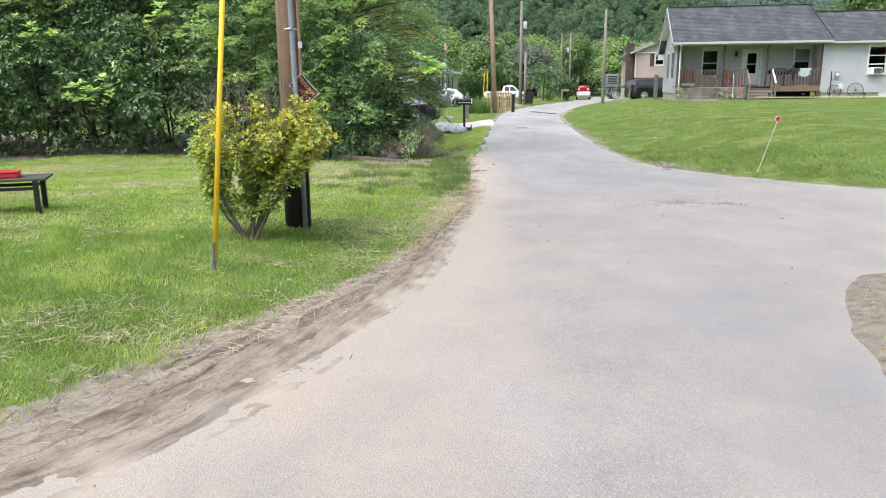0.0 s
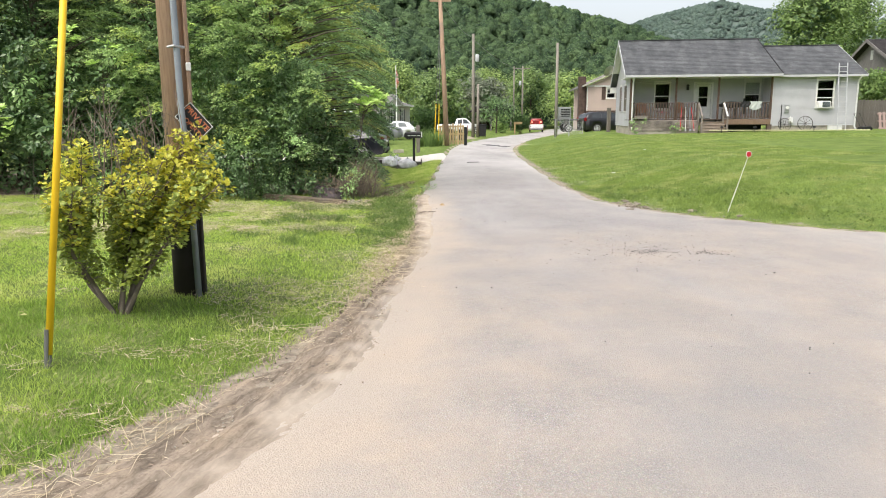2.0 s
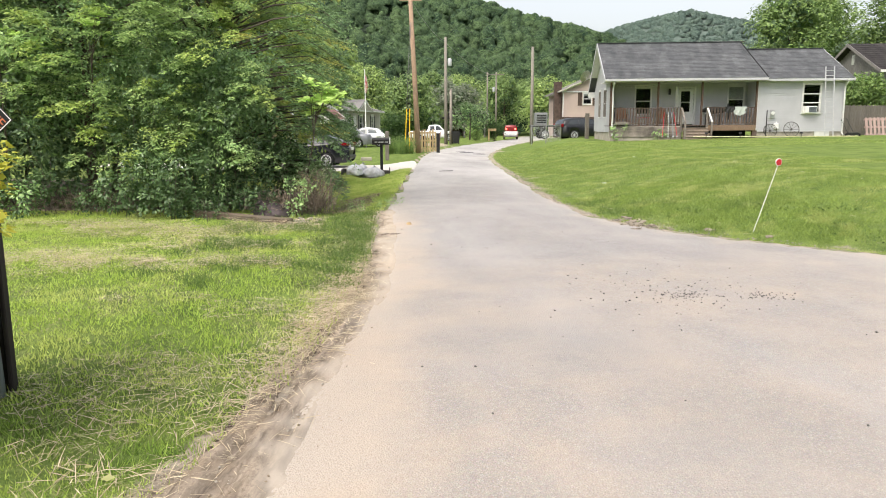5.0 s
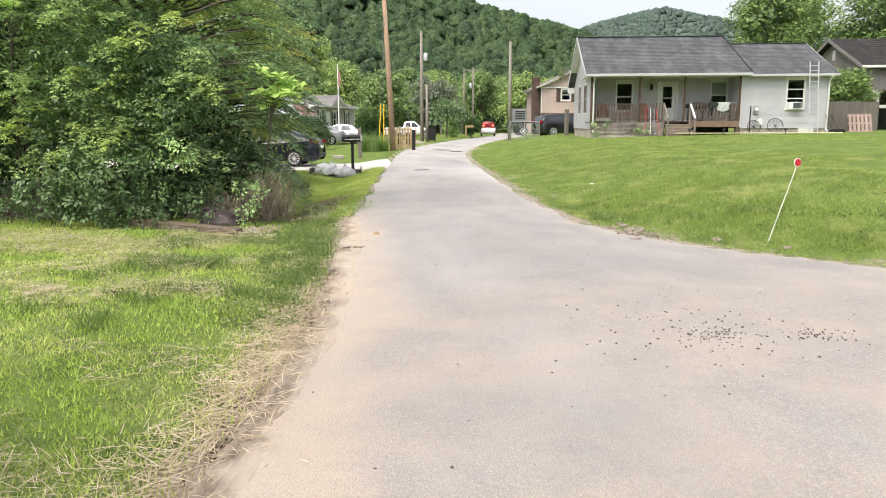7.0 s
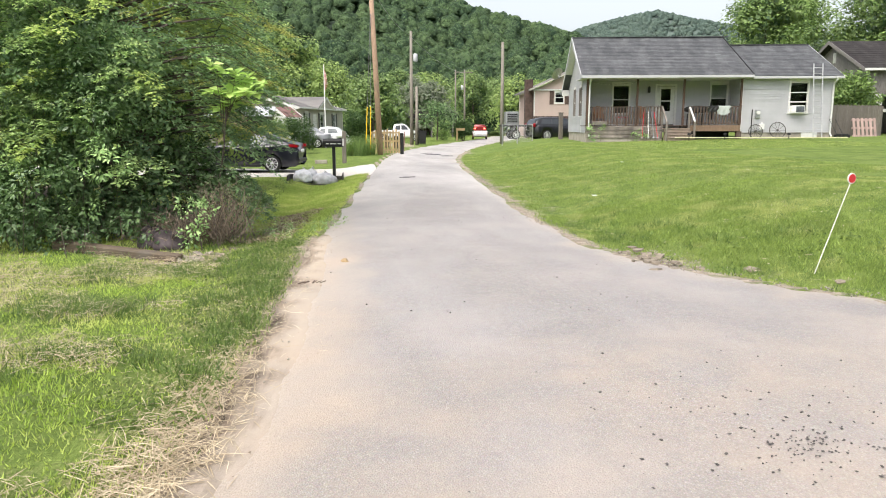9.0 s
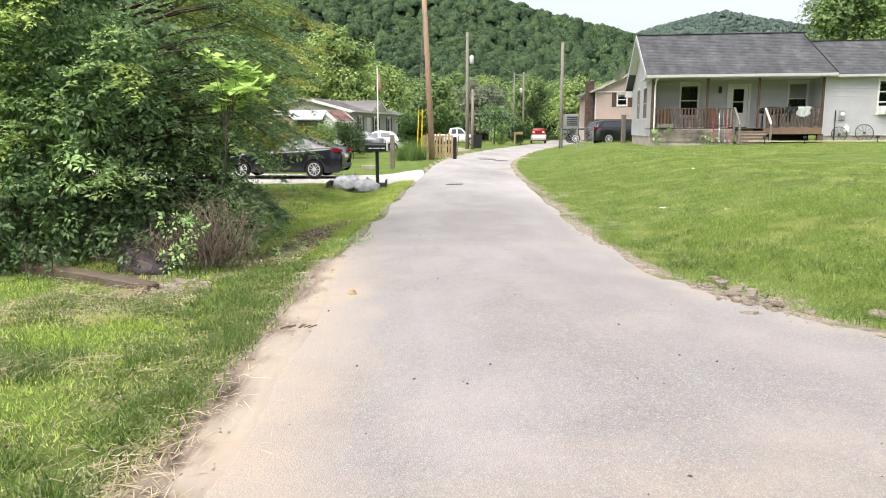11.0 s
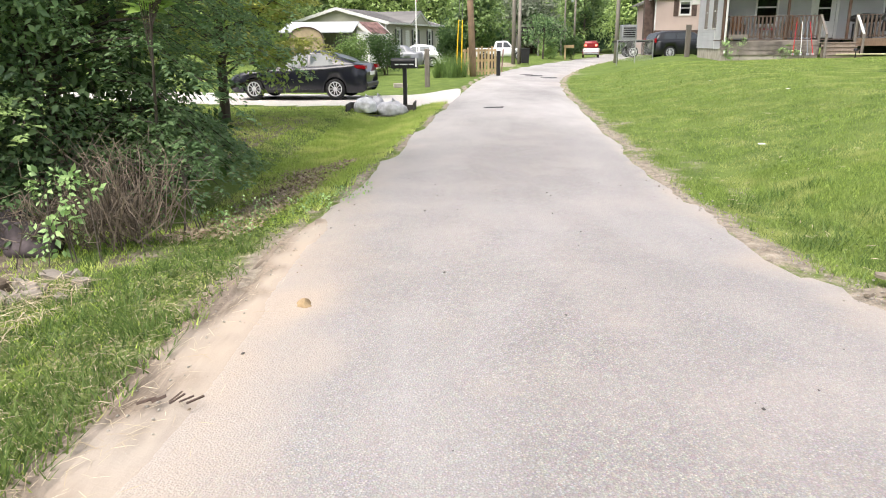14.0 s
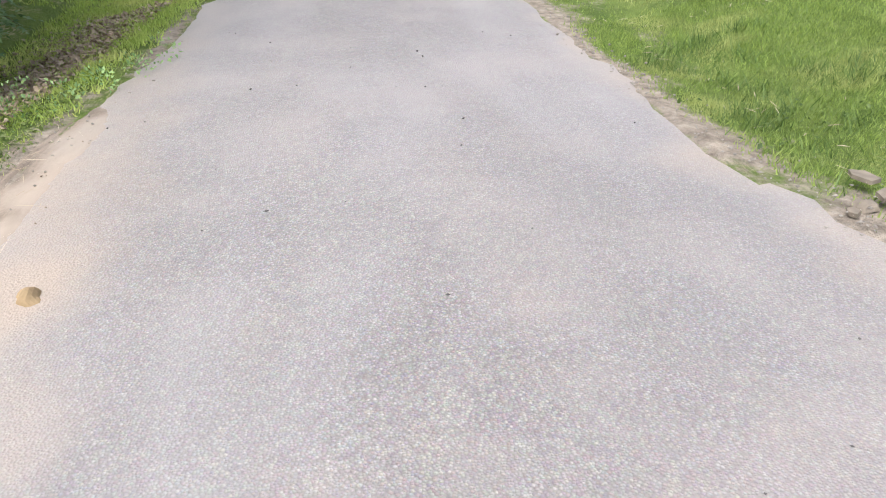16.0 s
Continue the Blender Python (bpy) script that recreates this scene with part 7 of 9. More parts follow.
block_house("well_house", "little white shed with rust-red roof", pose(-1.15, 54.5, 0.2, 0, 0, 62), 1.4, 1.25, 1.9, 2.5, M_WHITE, M_RUST, [], 0.25)

ph = thing("play_shed", "tan plywood shed front with a rounded top", "shed", pose(-3.65, 46.2, 0.15, 0, 0, 8))
bm = bmesh.new()
prism(bm, [(0, 0), (1.45, 0), (1.45, 1.6)] + [(0.725 + 0.725 * math.cos(a), 1.6 + 0.5 * math.sin(a)) for a in np.linspace(0.3, 2.84, 8)] + [(0, 1.6)], "y", 0, 1.4)
part("shell", bm, plain("tan_plywood", (0.46, 0.36, 0.24), 0.8, vary=0.15), ph)
for i in range(9):
    a, b = 0.35 * i, 0.35 * (i + 1)
    part("rib", beam(bmesh.new(), (0.725 + 0.74 * math.cos(a), -0.02, 1.6 + 0.51 * math.sin(a)), (0.725 + 0.74 * math.cos(b), -0.02, 1.6 + 0.51 * math.sin(b)), 0.05, 0.05), M_DECKWOOD, ph)
lt = thing("lean_to", "open lean-to with pale metal roof", "shed", pose(-4.75, 48.8, 0.15, 0, 0, 3))
part("roof_sheet", prism(bmesh.new(), [(-0.1, 1.90), (3.6, 2.45), (3.6, 2.5), (-0.1, 1.95)], "x", 0, 3.5), M_CONDUITPALE, lt, "pale sheet-metal roof")
for x in (0.1, 3.3):
    for y in (0.1, 3.5):
        part("post", boxed(x - 0.05, x + 0.05, y - 0.05, y + 0.05, -0.2, 1.91 + 0.149 * y), M_GREYWOOD, lt)
part("back_wall", boxed(0.1, 3.3, 3.5, 3.55, 0, 2.05), M_BARNWOOD, lt)

# shrubs before the beige home
def round_shrub(x, y, r, h, mat, label, seed, size=0.1, per=120):
    rand = random.Random(seed)
    ob = thing("shrub", label, "shrub", pose(x, y, gz(x, y)))
    bm = bmesh.new()
    for i in range(6):
        tube(bm, [(0.05 * i - 0.12, 0, -0.05), (r * 0.5 * math.cos(i), r * 0.5 * math.sin(i), h * 0.5)], [0.025, 0.008], 5)
    part("stemwork", bm, M_BARK, ob)
    lumps = [(r * 0.55 * rand.uniform(-1, 1), r * 0.55 * rand.uniform(-1, 1), h * rand.uniform(0.2, 0.8), r * rand.uniform(0.35, 0.6)) for _ in range(16)]
    fast_mesh("foliage", *cloud(lumps, per, size, shell=0.5), mat, ob)
    return ob


round_shrub(0.05, 50.5, 1.0, 2.15, M_LEAF_DARK, "dense dark green rounded shrub", 1)
round_shrub(-1.35, 47.9, 0.95, 2.25, M_LEAF_BACK, "loose green shrub beside a shed", 2)
round_shrub(3.1, 58.5, 1.1, 2.6, M_LEAF_DARK, "dark green shrub near the guy wires", 3, 0.14, 70)
round_shrub(13.7, 81.5, 1.1, 2.0, M_LEAF_DARK, "dark green shrub beside the lane", 4, 0.16, 60)
round_shrub(12.0, 84.5, 1.0, 2.4, M_LEAF_MID, "green shrub by a small mailbox", 5, 0.16, 60)
round_shrub(32.9, 50.6, 1.5, 4.3, M_LEAF_BACK, "green leafy bush before the barn", 6, 0.2, 60)
round_shrub(34.0, 51.4, 1.2, 3.0, M_LEAF_BACK, "green leafy bush before the barn", 7, 0.2, 60)
round_shrub(38.6, 51.6, 0.8, 1.7, M_LEAF_DEEP, "weedy bush in the barn doorway", 8, 0.16, 60)
tree("tree", "small spreading yard tree with thin branches", (10.9, 79.5, 0.1), 3.6, 2.0, M_LEAF_DEEP, 11, 0.16, 91, lumps=12, low=0.35, r0=0.09)
tree("tree", "light green leafy tree behind the beige home", (-11.0, 66.0, 0.2), 9.5, 3.8, M_LEAF_FARLIT, 14, 0.28, 92, lumps=26, low=0.25, r0=0.2)
tree("tree", "light green leafy tree behind the beige home", (-4.0, 82.0, 0.2), 10.5, 4.2, M_LEAF_FARLIT, 12, 0.30, 93, lumps=30, low=0.25, r0=0.2)

# tall grass tuft by the guys
n = 900
a = rng.uniform(0, 6.28, n)
rad = 0.75 * np.sqrt(rng.random(n))
base = np.stack([3.35 + rad * np.cos(a), 47.2 + 0.6 * rad * np.sin(a), np.zeros(n)], axis=1)
tip = base + np.stack([0.25 * rng.normal(size=n), 0.25 * rng.normal(size=n), rng.uniform(0.6, 1.15, n)], axis=1)
side = 0.012 * unit(np.stack([np.cos(2 * a), np.sin(2 * a), np.zeros(n)], axis=1))
tuft = fast_mesh("tall_grass", np.stack([base - side, base + side, tip], axis=1).reshape(-1, 3), np.arange(3 * n).reshape(-1, 3), M_LEAF_BACK)
tagged(tuft, "tuft of tall green grass round the guy guards", "grass", kind="stuff")

# ---- pallet fence, post, bin, flagpole ----
pf = thing("pallet_fence", "fence of upright pale wooden pallets", "fence", pose(3.95, 48.6, 0.05, 0, 0, 14))
for i in range(10):
    part("slat", boxed(0.02 + 0.165 * i, 0.12 + 0.165 * i, -0.03, 0.0, 0.02, 1.2 + 0.06 * (i % 3), bevel=0.003), M_PALEWOOD, pf)
for z in (0.15, 0.62, 1.08):
    part("crosspiece", boxed(0.0, 1.62, 0.004, 0.09, z, z + 0.1), M_PALEWOOD, pf)
for i in range(3):
    part("dark_panel", boxed(0.3 + 0.5 * i, 0.52 + 0.5 * i, 0.1, 0.12, 0.3, 0.95), M_BLACK, pf)
part("end_post", boxed(1.66, 1.82, 0.0, 0.14, -0.1, 1.1), M_BLACK, pf, "black end post")
fp = thing("fence_post", "weathered wooden post standing by the drive", "post", pose(2.62, 41.0, gz(2.62, 41.0)))
part("shaft", boxed(-0.09, 0.09, -0.09, 0.09, -0.2, 1.38, bevel=0.015), M_GREYWOOD, fp)
cb = thing("concrete_block", "brown concrete block lying on the grass", "block", pose(1.6, 41.2, gz(1.6, 41.2), 0, 0, 12))
part("body", boxed(-0.25, 0.25, -0.15, 0.15, 0, 0.16, bevel=0.015), M_BLOCK, cb)
ip = thing("iron_post", "thin rusty iron post by the lane", "post", pose(6.0, 53.6, 0.05, 0, 4, 0))
part("shaft", tube(bmesh.new(), [(0, 0, -0.2), (0, 0, 1.15)], 0.035, 8), M_RUST, ip)
bn2 = thing("wheelie_bin", "black wheeled refuse bin by the poles", "bin", pose(8.28, 66.5, 0.06))
bm = bmesh.new()
loft(bm, [[(-0.24, -0.28, 0.05), (0.24, -0.28, 0.05), (0.24, 0.28, 0.05), (-0.24, 0.28, 0.05), (-0.24, -0.28, 0.05)], [(-0.31, -0.36, 1.0), (0.31, -0.36, 1.0), (0.31, 0.36, 1.0), (-0.31, 0.36, 1.0), (-0.31, -0.36, 1.0)]])
part("body", bm, M_BLACK, bn2)
part("lid", boxed(-0.33, 0.33, -0.4, 0.4, 1.0, 1.06, bevel=0.015), M_BLACK, bn2)
for s in (-1, 1):
    bm = bmesh.new()
    bmesh.ops.create_cone(bm, cap_ends=True, segments=16, radius1=0.11, radius2=0.11, depth=0.05, matrix=pose(s * 0.27, 0.3, 0.11, 0, 90, 0))
    part("wheel", bm, M_TYRE, bn2)
fl = thing("flagpole", "white flagpole with a furled striped flag", "flagpole", pose(1.05, 60.0, 0.2))
part("pole", tube(bmesh.new(), [(0, 0, -0.2), (0, 0, 5.45)], [0.05, 0.03], 8), M_WHITE, fl)
for i in range(7):
    bm = bmesh.new()
    beam(bm, (0.03 + 0.035 * i, -0.02 * (i % 2), 3.7 + 0.06 * i), (0.02 + 0.02 * i, 0.0, 5.1 - 0.05 * i), 0.045, 0.012)
    part("flag_stripe", bm, M_RED if i % 2 else M_WHITE, fl)
m2 = thing("small_mailbox", "tan mailbox on a wooden post far down the lane", "mailbox", pose(12.9, 80.0, 0.1))
part("post", boxed(-0.07, 0.07, -0.07, 0.07, -0.1, 0.9), M_PALEWOOD, m2)
part("box", boxed(-0.1, 0.75, -0.15, 0.15, 0.9, 1.15, bevel=0.02), M_PALEWOOD, m2)
fh = thing("far_carport", "low brown open carport far behind the lane", "carport", pose(10.0, 99.0, 0.2))
part("roof", prism(bmesh.new(), [(-0.5, 2.2), (5.5, 2.2), (5.0, 3.0), (0.5, 3.0)], "y", 0, 6), M_BARNROOF, fh)
for x in (0.0, 2.4, 5.0):
    part("post", boxed(x - 0.1, x + 0.1, 0.1, 0.3, -0.2, 2.2), M_BARNWOOD, fh)
part("back_wall", boxed(0, 5, 5.6, 5.8, 0, 2.2), M_BRICK, fh)

# ---- cream two-storey house, fence, trailer ----
ch = block_house("cream_house", "cream two-storey house with dark base and shutters", pose(18.6, 72.0, 0.45, 0, 0, -6), 9.5, 11.0, 4.2, 4.3, M_PINK, M_ROOFGREY, [("front", 1.75, 2.6, 2.95, 3.95)], 0.05)
roof_l = bmesh.new()
prism(roof_l, [(-0.5, 4.0), (4.6, 6.25), (9.9, 4.0), (9.9, 4.16), (4.6, 6.42), (-0.5, 4.16)], "y", -0.45, 11.4)
part("gable_roof", roof_l, M_ROOFGREY, ch)
part("gable_wall", prism(bmesh.new(), [(0, 4.1), (9.4, 4.1), (4.6, 6.2)], "y", -0.01, 0.1), M_PINK, ch)
for a, b in (((-0.5, 4.06), (4.6, 6.31)),):
    part("rake_board", beam(bmesh.new(), (a[0], -0.47, a[1]), (b[0], -0.47, b[1]), 0.04, 0.13), M_BEIGE, ch)
part("brick_base", boxed(-0.06, 9.56, -0.06, 0.0, 0, 1.85), M_BRICK, ch, "dark brown brick base")
part("chimney", boxed(-0.75, -0.1, 0.3, 1.2, 0, 5.0, bevel=0.02), M_BRICK, ch, "dark brick chimney")
for x in (1.32, 2.66):
    part("shutter", boxed(x, x + 0.36, -0.05, -0.02, 2.85, 4.05), M_BRICK, ch, "dark brown shutter")
dish = thing("satellite_dish", "grey satellite dish on a roof edge", "dish", pose(20.1, 70.0, 5.75, -60, 0, 30))
bm = bmesh.new()
loft(bm, [[(r_ * math.cos(a), r_ * math.sin(a), 0.35 * r_ * r_) for a in np.linspace(0, 2 * math.pi, 21)] for r_ in (0.01, 0.2, 0.4, 0.55)])
part("bowl", bm, M_METAL, dish, smooth=True)
part("arm", tube(bmesh.new(), [(0, -0.5, 0.1), (0, 0, 0.5)], 0.02, 6), M_METAL, dish)
part("mast", tube(bmesh.new(), [(0, 0, 0.0), (0, 0.15, -0.3)], 0.03, 6), M_METAL, dish)

cf = thing("chain_link_fence", "galvanised chain-link fence with steel posts", "fence", pose(12.4, 55.0, 0.45))
for i in range(3):
    part("post", tube(bmesh.new(), [(0.98 * i, 0, -0.2), (0.98 * i, 0, 1.15)], 0.03, 8), M_METAL, cf)
part("top_rail", tube(bmesh.new(), [(0, 0, 1.12), (1.96, 0, 1.12)], 0.022, 8), M_METAL, cf)
bm = bmesh.new()
for i in range(-14, 49):
    for s in (-1, 1):
        x0_, x1_ = 0.08 * i, 0.08 * i + 1.1
        p, q = (x0_, 0.02), (x1_, 1.12)
        if s < 0:
            p, q = (x1_, 0.02), (x0_, 1.12)
        pts = []
        for t in np.linspace(0, 1, 12):
            x = p[0] + (q[0] - p[0]) * t
            if 0 <= x <= 1.96:
                pts.append((x, 0.006 * s, p[1] + (q[1] - p[1]) * t))
        if len(pts) > 1:
            tube(bm, [pts[0], pts[-1]], 0.0025, 3, False)
tagged(part("mesh_wire", bm, M_METAL, cf), kind="stuff")
gp = thing("gate_post", "thick weathered timber gate post", "post", pose(16.1, 54.6, 0.65))
part("shaft", boxed(-0.12, 0.12, -0.12, 0.12, -0.2, 1.65, bevel=0.02), M_GREYWOOD, gp)
part("cap", boxed(-0.14, 0.14, -0.14, 0.14, 1.652, 1.7, bevel=0.01), M_GREYWOOD, gp)
tl = thing("utility_trailer", "dark utility trailer carrying a grey metal cabinet", "trailer", pose(14.4, 61.0, 0.55))
part("bed", boxed(-0.9, 0.9, -0.8, 0.8, 0.9, 1.02), M_BLACK, tl)
part("cabinet", boxed(-0.62, 0.3, -0.4, 0.4, 1.03, 1.95, bevel=0.03), M_METAL, tl, "grey metal cabinet with louvres")
for i in range(5):
    part("louvre", boxed(-0.52, 0.2, -0.42, -0.402, 1.2 + 0.13 * i, 1.27 + 0.13 * i), M_BLACK, tl)
for s in (-1, 1):
    wheel(tl, 0.0, s * 0.85, 0.33)
part("axle", boxed(-0.04, 0.04, -0.8, 0.8, 0.29, 0.9), M_BLACK, tl)

# ---- barn, board fence, pallet ----
BARN = pose(36.0, 53.3, 0.6, 0, 0, -8.57)
barn = thing("barn", "old grey wooden barn with dark roof and block pier", "barn", BARN)
roof_slope("roof", -0.5, 14.0, -0.4, 4.55, 4.6, 6.7, barn, M_BARNROOF, 12)
roof_slope("roof", 14.0, -0.5, 9.6, 4.55, 4.6, 6.7, barn, M_BARNROOF, 8)
part("fascia", boxed(-0.5, 14.0, -0.46, -0.4, 4.36, 4.52), M_TRIM, barn)
for y in (-0.4, 9.6):
    part("rake_board", beam(bmesh.new(), (-0.53, y, 4.44), (-0.53, 4.6, 6.6), 0.04, 0.22), M_BARNWOOD, barn)
part("block_pier", boxed(0.0, 1.0, 0.0, 0.3, -0.3, 2.9), M_PALEBLOCK, barn, "whitewashed block pier")
part("lintel", boxed(1.0, 14.0, 0.0, 0.3, 1.75, 1.95), M_PALEBLOCK, barn)
for i in range(36):
    part("barn_board", boxed(0.0 + 0.3 * i, 0.285 + 0.3 * i, 0.02, 0.05, 2.9, 4.45), M_BARNWOOD, barn)
for i in range(30):
    y = 0.3 * i
    top = 4.45 + 2.05 * (1 - abs(y + 0.15 - 4.6) / 5.0)
    part("barn_board", boxed(-0.03, 0.0, y, y + 0.29, 0.0 if y > 0.3 else 2.9, top), M_BARNWOOD, barn)
part("gable_vent", boxed(-0.06, -0.03, 4.4, 4.8, 5.2, 5.9, bevel=0.01), M_PALEBLOCK, barn)
part("back_wall", boxed(0.0, 14.0, 8.9, 9.0, -0.2, 4.5), M_BARNWOOD, barn)
part("far_wall", boxed(13.9, 14.0, 0.0, 9.0, -0.2, 4.5), M_BARNWOOD, barn)
bf = thing("board_fence", "weathered grey board privacy fence", "fence", pose(29.3, 47.4, 0.8, 0, 0, 18))
for i in range(32):
    part("board", boxed(0.15 * i, 0.143 + 0.15 * i, 0, 0.02, 0, 1.85 + 0.03 * math.sin(3 * i), bevel=0.003), M_GREYWOOD, bf)
for z in (0.4, 1.5):
    part("rail", boxed(0, 4.8, 0.024, 0.06, z, z + 0.09), M_GREYWOOD, bf)
pl = thing("pallet", "pinkish wooden pallet leaning on the board fence", "pallet", pose(30.7, 46.9, 0.85, -12, 0, 5))
for i in range(6):
    part("slat", boxed(0.27 * i, 0.27 * i + 0.16, -0.02, 0.0, 0, 1.1, bevel=0.003), wood("faded_pallet_wood", (0.38, 0.26, 0.24), (0.56, 0.42, 0.39)) if i == 0 else bpy.data.materials["faded_pallet_wood"], pl)
for z in (0.05, 0.5, 0.95):
    part("runner", boxed(0, 1.51, 0.002, 0.09, z, z + 0.1), bpy.data.materials["faded_pallet_wood"], pl)

# patched, cracked spots on the lane
M_PATCH = plain("dark_asphalt_patch", (0.07, 0.068, 0.07), 0.9, vary=0.3, scale=9, grain=60, bump=0.4)
for x, y, w, ln, turn, seed in ((7.3, 48.2, 0.55, 0.7, 20, 1), (7.05, 49.6, 0.35, 0.5, -30, 2), (7.7, 46.2, 0.4, 0.35, 10, 3), (4.82, 31.2, 0.45, 0.22, 0, 4)):
    rand = random.Random(seed)
    ring = [(w * (0.55 + 0.45 * rand.random()) * math.cos(6.283 * k / 14), ln * (0.55 + 0.45 * rand.random()) * math.sin(6.283 * k / 14)) for k in range(14)]
    ob = thing("asphalt_patch", "ragged dark patch of broken asphalt on the lane", "asphalt patch", pose(x, y, 0.022, 0, 0, turn), group="patches on the lane")
    part("surface", prism(bmesh.new(), ring, "z", -0.02, 0.006), M_PATCH, ob)

# ---- things on and round the white house (placed in its frame) ----
def at_house(u, v, z, rx=0, ry=0, rz=0):
    return HOUSE @ pose(u, v, z, rx, ry, rz)


ac = thing("air_conditioner", "white window air conditioner under a sash", "air conditioner", at_house(10.78, -0.32, 1.30))
part("case", boxed(0, 0.66, 0, 0.45, 0, 0.40, bevel=0.02), M_WHITEPLASTIC, ac)
part("grille", boxed(0.2, 0.62, -0.012, -0.002, 0.05, 0.36, bevel=0.01), M_CONDUIT, ac, "grey louvred grille")
for i in range(6):
    part("louvre", boxed(0.22, 0.6, -0.02, -0.013, 0.07 + 0.048 * i, 0.095 + 0.048 * i), M_BLACK, ac)
part("side_panel", boxed(-0.1, -0.002, 0.25, 0.3, 0, 0.4), M_WHITEPLASTIC, ac)
ld = thing("ladder", "tall aluminium ladder leaning against the eave", "ladder", at_house(11.55, -1.25, -0.02, -13, 0, 0))
for x, dx in ((0.0, 0.14), (0.44, 0.16)):
    part("rail", beam(bmesh.new(), (x, 0, 0), (x + dx, 0, 3.95), 0.028, 0.05), M_ALU, ld)
for i in range(13):
    z = 0.25 + 0.29 * i
    part("rung", tube(bmesh.new(), [(0.14 * z / 3.95, 0, z), (0.44 + 0.16 * z / 3.95, 0, z)], 0.016, 8), M_ALU, ld)
mt = thing("electric_meter", "grey electric meter box on the white siding", "meter", at_house(9.1, -0.06, 1.05))
part("case", boxed(-0.13, 0.13, -0.08, 0.05, 0, 0.45, bevel=0.015), M_METAL, mt)
part("dial", tube(bmesh.new(), [(0, -0.08, 0.28), (0, -0.18, 0.28)], 0.09, 16), M_WHITEPLASTIC, mt)
part("riser", tube(bmesh.new(), [(-0.3, -0.05, 0.45), (-0.3, -0.05, -1.0)], 0.025, 8), M_BLACK, mt)
bk = thing("white_jug", "white plastic jug hanging on the wall", "jug", at_house(9.35, -0.1, 0.45))
part("body", boxed(-0.12, 0.12, -0.09, 0.09, 0.0, 0.32, bevel=0.03), M_WHITEPLASTIC, bk)
part("neck", tube(bmesh.new(), [(0, 0, 0.32), (0, 0, 0.4)], 0.035, 10), M_WHITEPLASTIC, bk)


M_IRON = plain("dark_rusted_iron", (0.11, 0.10, 0.095), 0.7, 0.4, vary=0.25)


def wagon_wheel(u, r, label):
    ob = thing("wagon_wheel", label, "wheel", at_house(u, -0.22, r, -12, 0, 0), group="wheels against the house")
    bm = bmesh.new()
    for k in range(28):
        a, b = 2 * math.pi * k / 28, 2 * math.pi * (k + 1) / 28
        beam(bm, (r * math.cos(a), 0, r * math.sin(a)), (r * math.cos(b), 0, r * math.sin(b)), 0.03, 0.03)
    part("rim", bm, M_IRON, ob)
    for k in range(10):
        a = 2 * math.pi * k / 10
        part("spoke", tube(bmesh.new(), [(0, 0, 0), (r * math.cos(a), 0, r * math.sin(a))], 0.009, 5), M_IRON, ob)
    part("hub", tube(bmesh.new(), [(0, -0.05, 0), (0, 0.05, 0)], 0.05, 10), M_IRON, ob)


wagon_wheel(10.15, 0.42, "iron wagon wheel leaning on the foundation")
wagon_wheel(9.0, 0.36, "smaller iron wheel leaning on the foundation")
for i, (u, v) in enumerate(((6.9, -1.7), (10.1, -1.75), (5.0, -2.0))):
    st = thing("path_light", "small dark solar path light in the lawn", "path light", at_house(u, v, 0.0), group="path lights")
    part("stake", tube(bmesh.new(), [(0, 0, -0.1), (0, 0, 0.2)], 0.02, 6), M_BLACK, st)
    part("head", tube(bmesh.new(), [(0, 0, 0.2), (0, 0, 0.3)], [0.09, 0.07], 10), M_BLACK, st)
pt = thing("garden_hose", "pale hose lying along the foot of the house", "hose", at_house(0, 0, 0))
part("tube", tube(bmesh.new(), [(u, -1.35 + 0.1 * math.sin(1.7 * u), 0.05) for u in np.arange(4.5, 13.4, 0.35)], 0.03, 6), plain("pale_hose", (0.62, 0.60, 0.36), 0.5), pt)
mo = thing("hand_mower", "old black push mower beside the house corner", "mower", at_house(13.25, -0.75, 0.02, 0, 0, 20))
part("deck", boxed(-0.25, 0.25, -0.2, 0.2, 0.08, 0.22, bevel=0.03), M_BLACK, mo)
part("handle", tube(bmesh.new(), [(-0.2, 0.15, 0.2), (-0.3, 0.6, 0.95), (0.1, 0.62, 0.98), (0.2, 0.15, 0.2)], 0.014, 6), M_BLACK, mo)
for x in (-0.26, 0.26):
    for y in (-0.17, 0.17):
        part("wheel", tube(bmesh.new(), [(x - 0.02, y, 0.09), (x + 0.02, y, 0.09)], 0.09, 14), M_TYRE, mo)

M_CHAIRWOOD = wood("orange_brown_chair_wood", (0.24, 0.11, 0.06), (0.42, 0.22, 0.12))


def porch_chair(u, label):
    ob = thing("porch_chair", label, "chair", at_house(u, 0.95, FLOOR - 0.02), group="chairs on the porch")
    for i in range(5):
        part("seat_slat", boxed(-0.27, 0.27, -0.25 + 0.1 * i, -0.165 + 0.1 * i, 0.38, 0.405), M_CHAIRWOOD, ob)
        part("back_slat", boxed(-0.27 + 0.11 * i, -0.175 + 0.11 * i, 0.24, 0.265, 0.4, 1.0 + 0.05 * math.sin(1.1 * i)), M_CHAIRWOOD, ob)
    for x in (-0.28, 0.28):
        part("arm", boxed(x - 0.05, x + 0.05, -0.3, 0.28, 0.62, 0.645), M_CHAIRWOOD, ob)
        for y in (-0.24, 0.24):
            part("leg", boxed(x - 0.025, x + 0.025, y - 0.025, y + 0.025, 0, 0.62), M_CHAIRWOOD, ob)


porch_chair(0.95, "reddish wooden armchair on the porch")
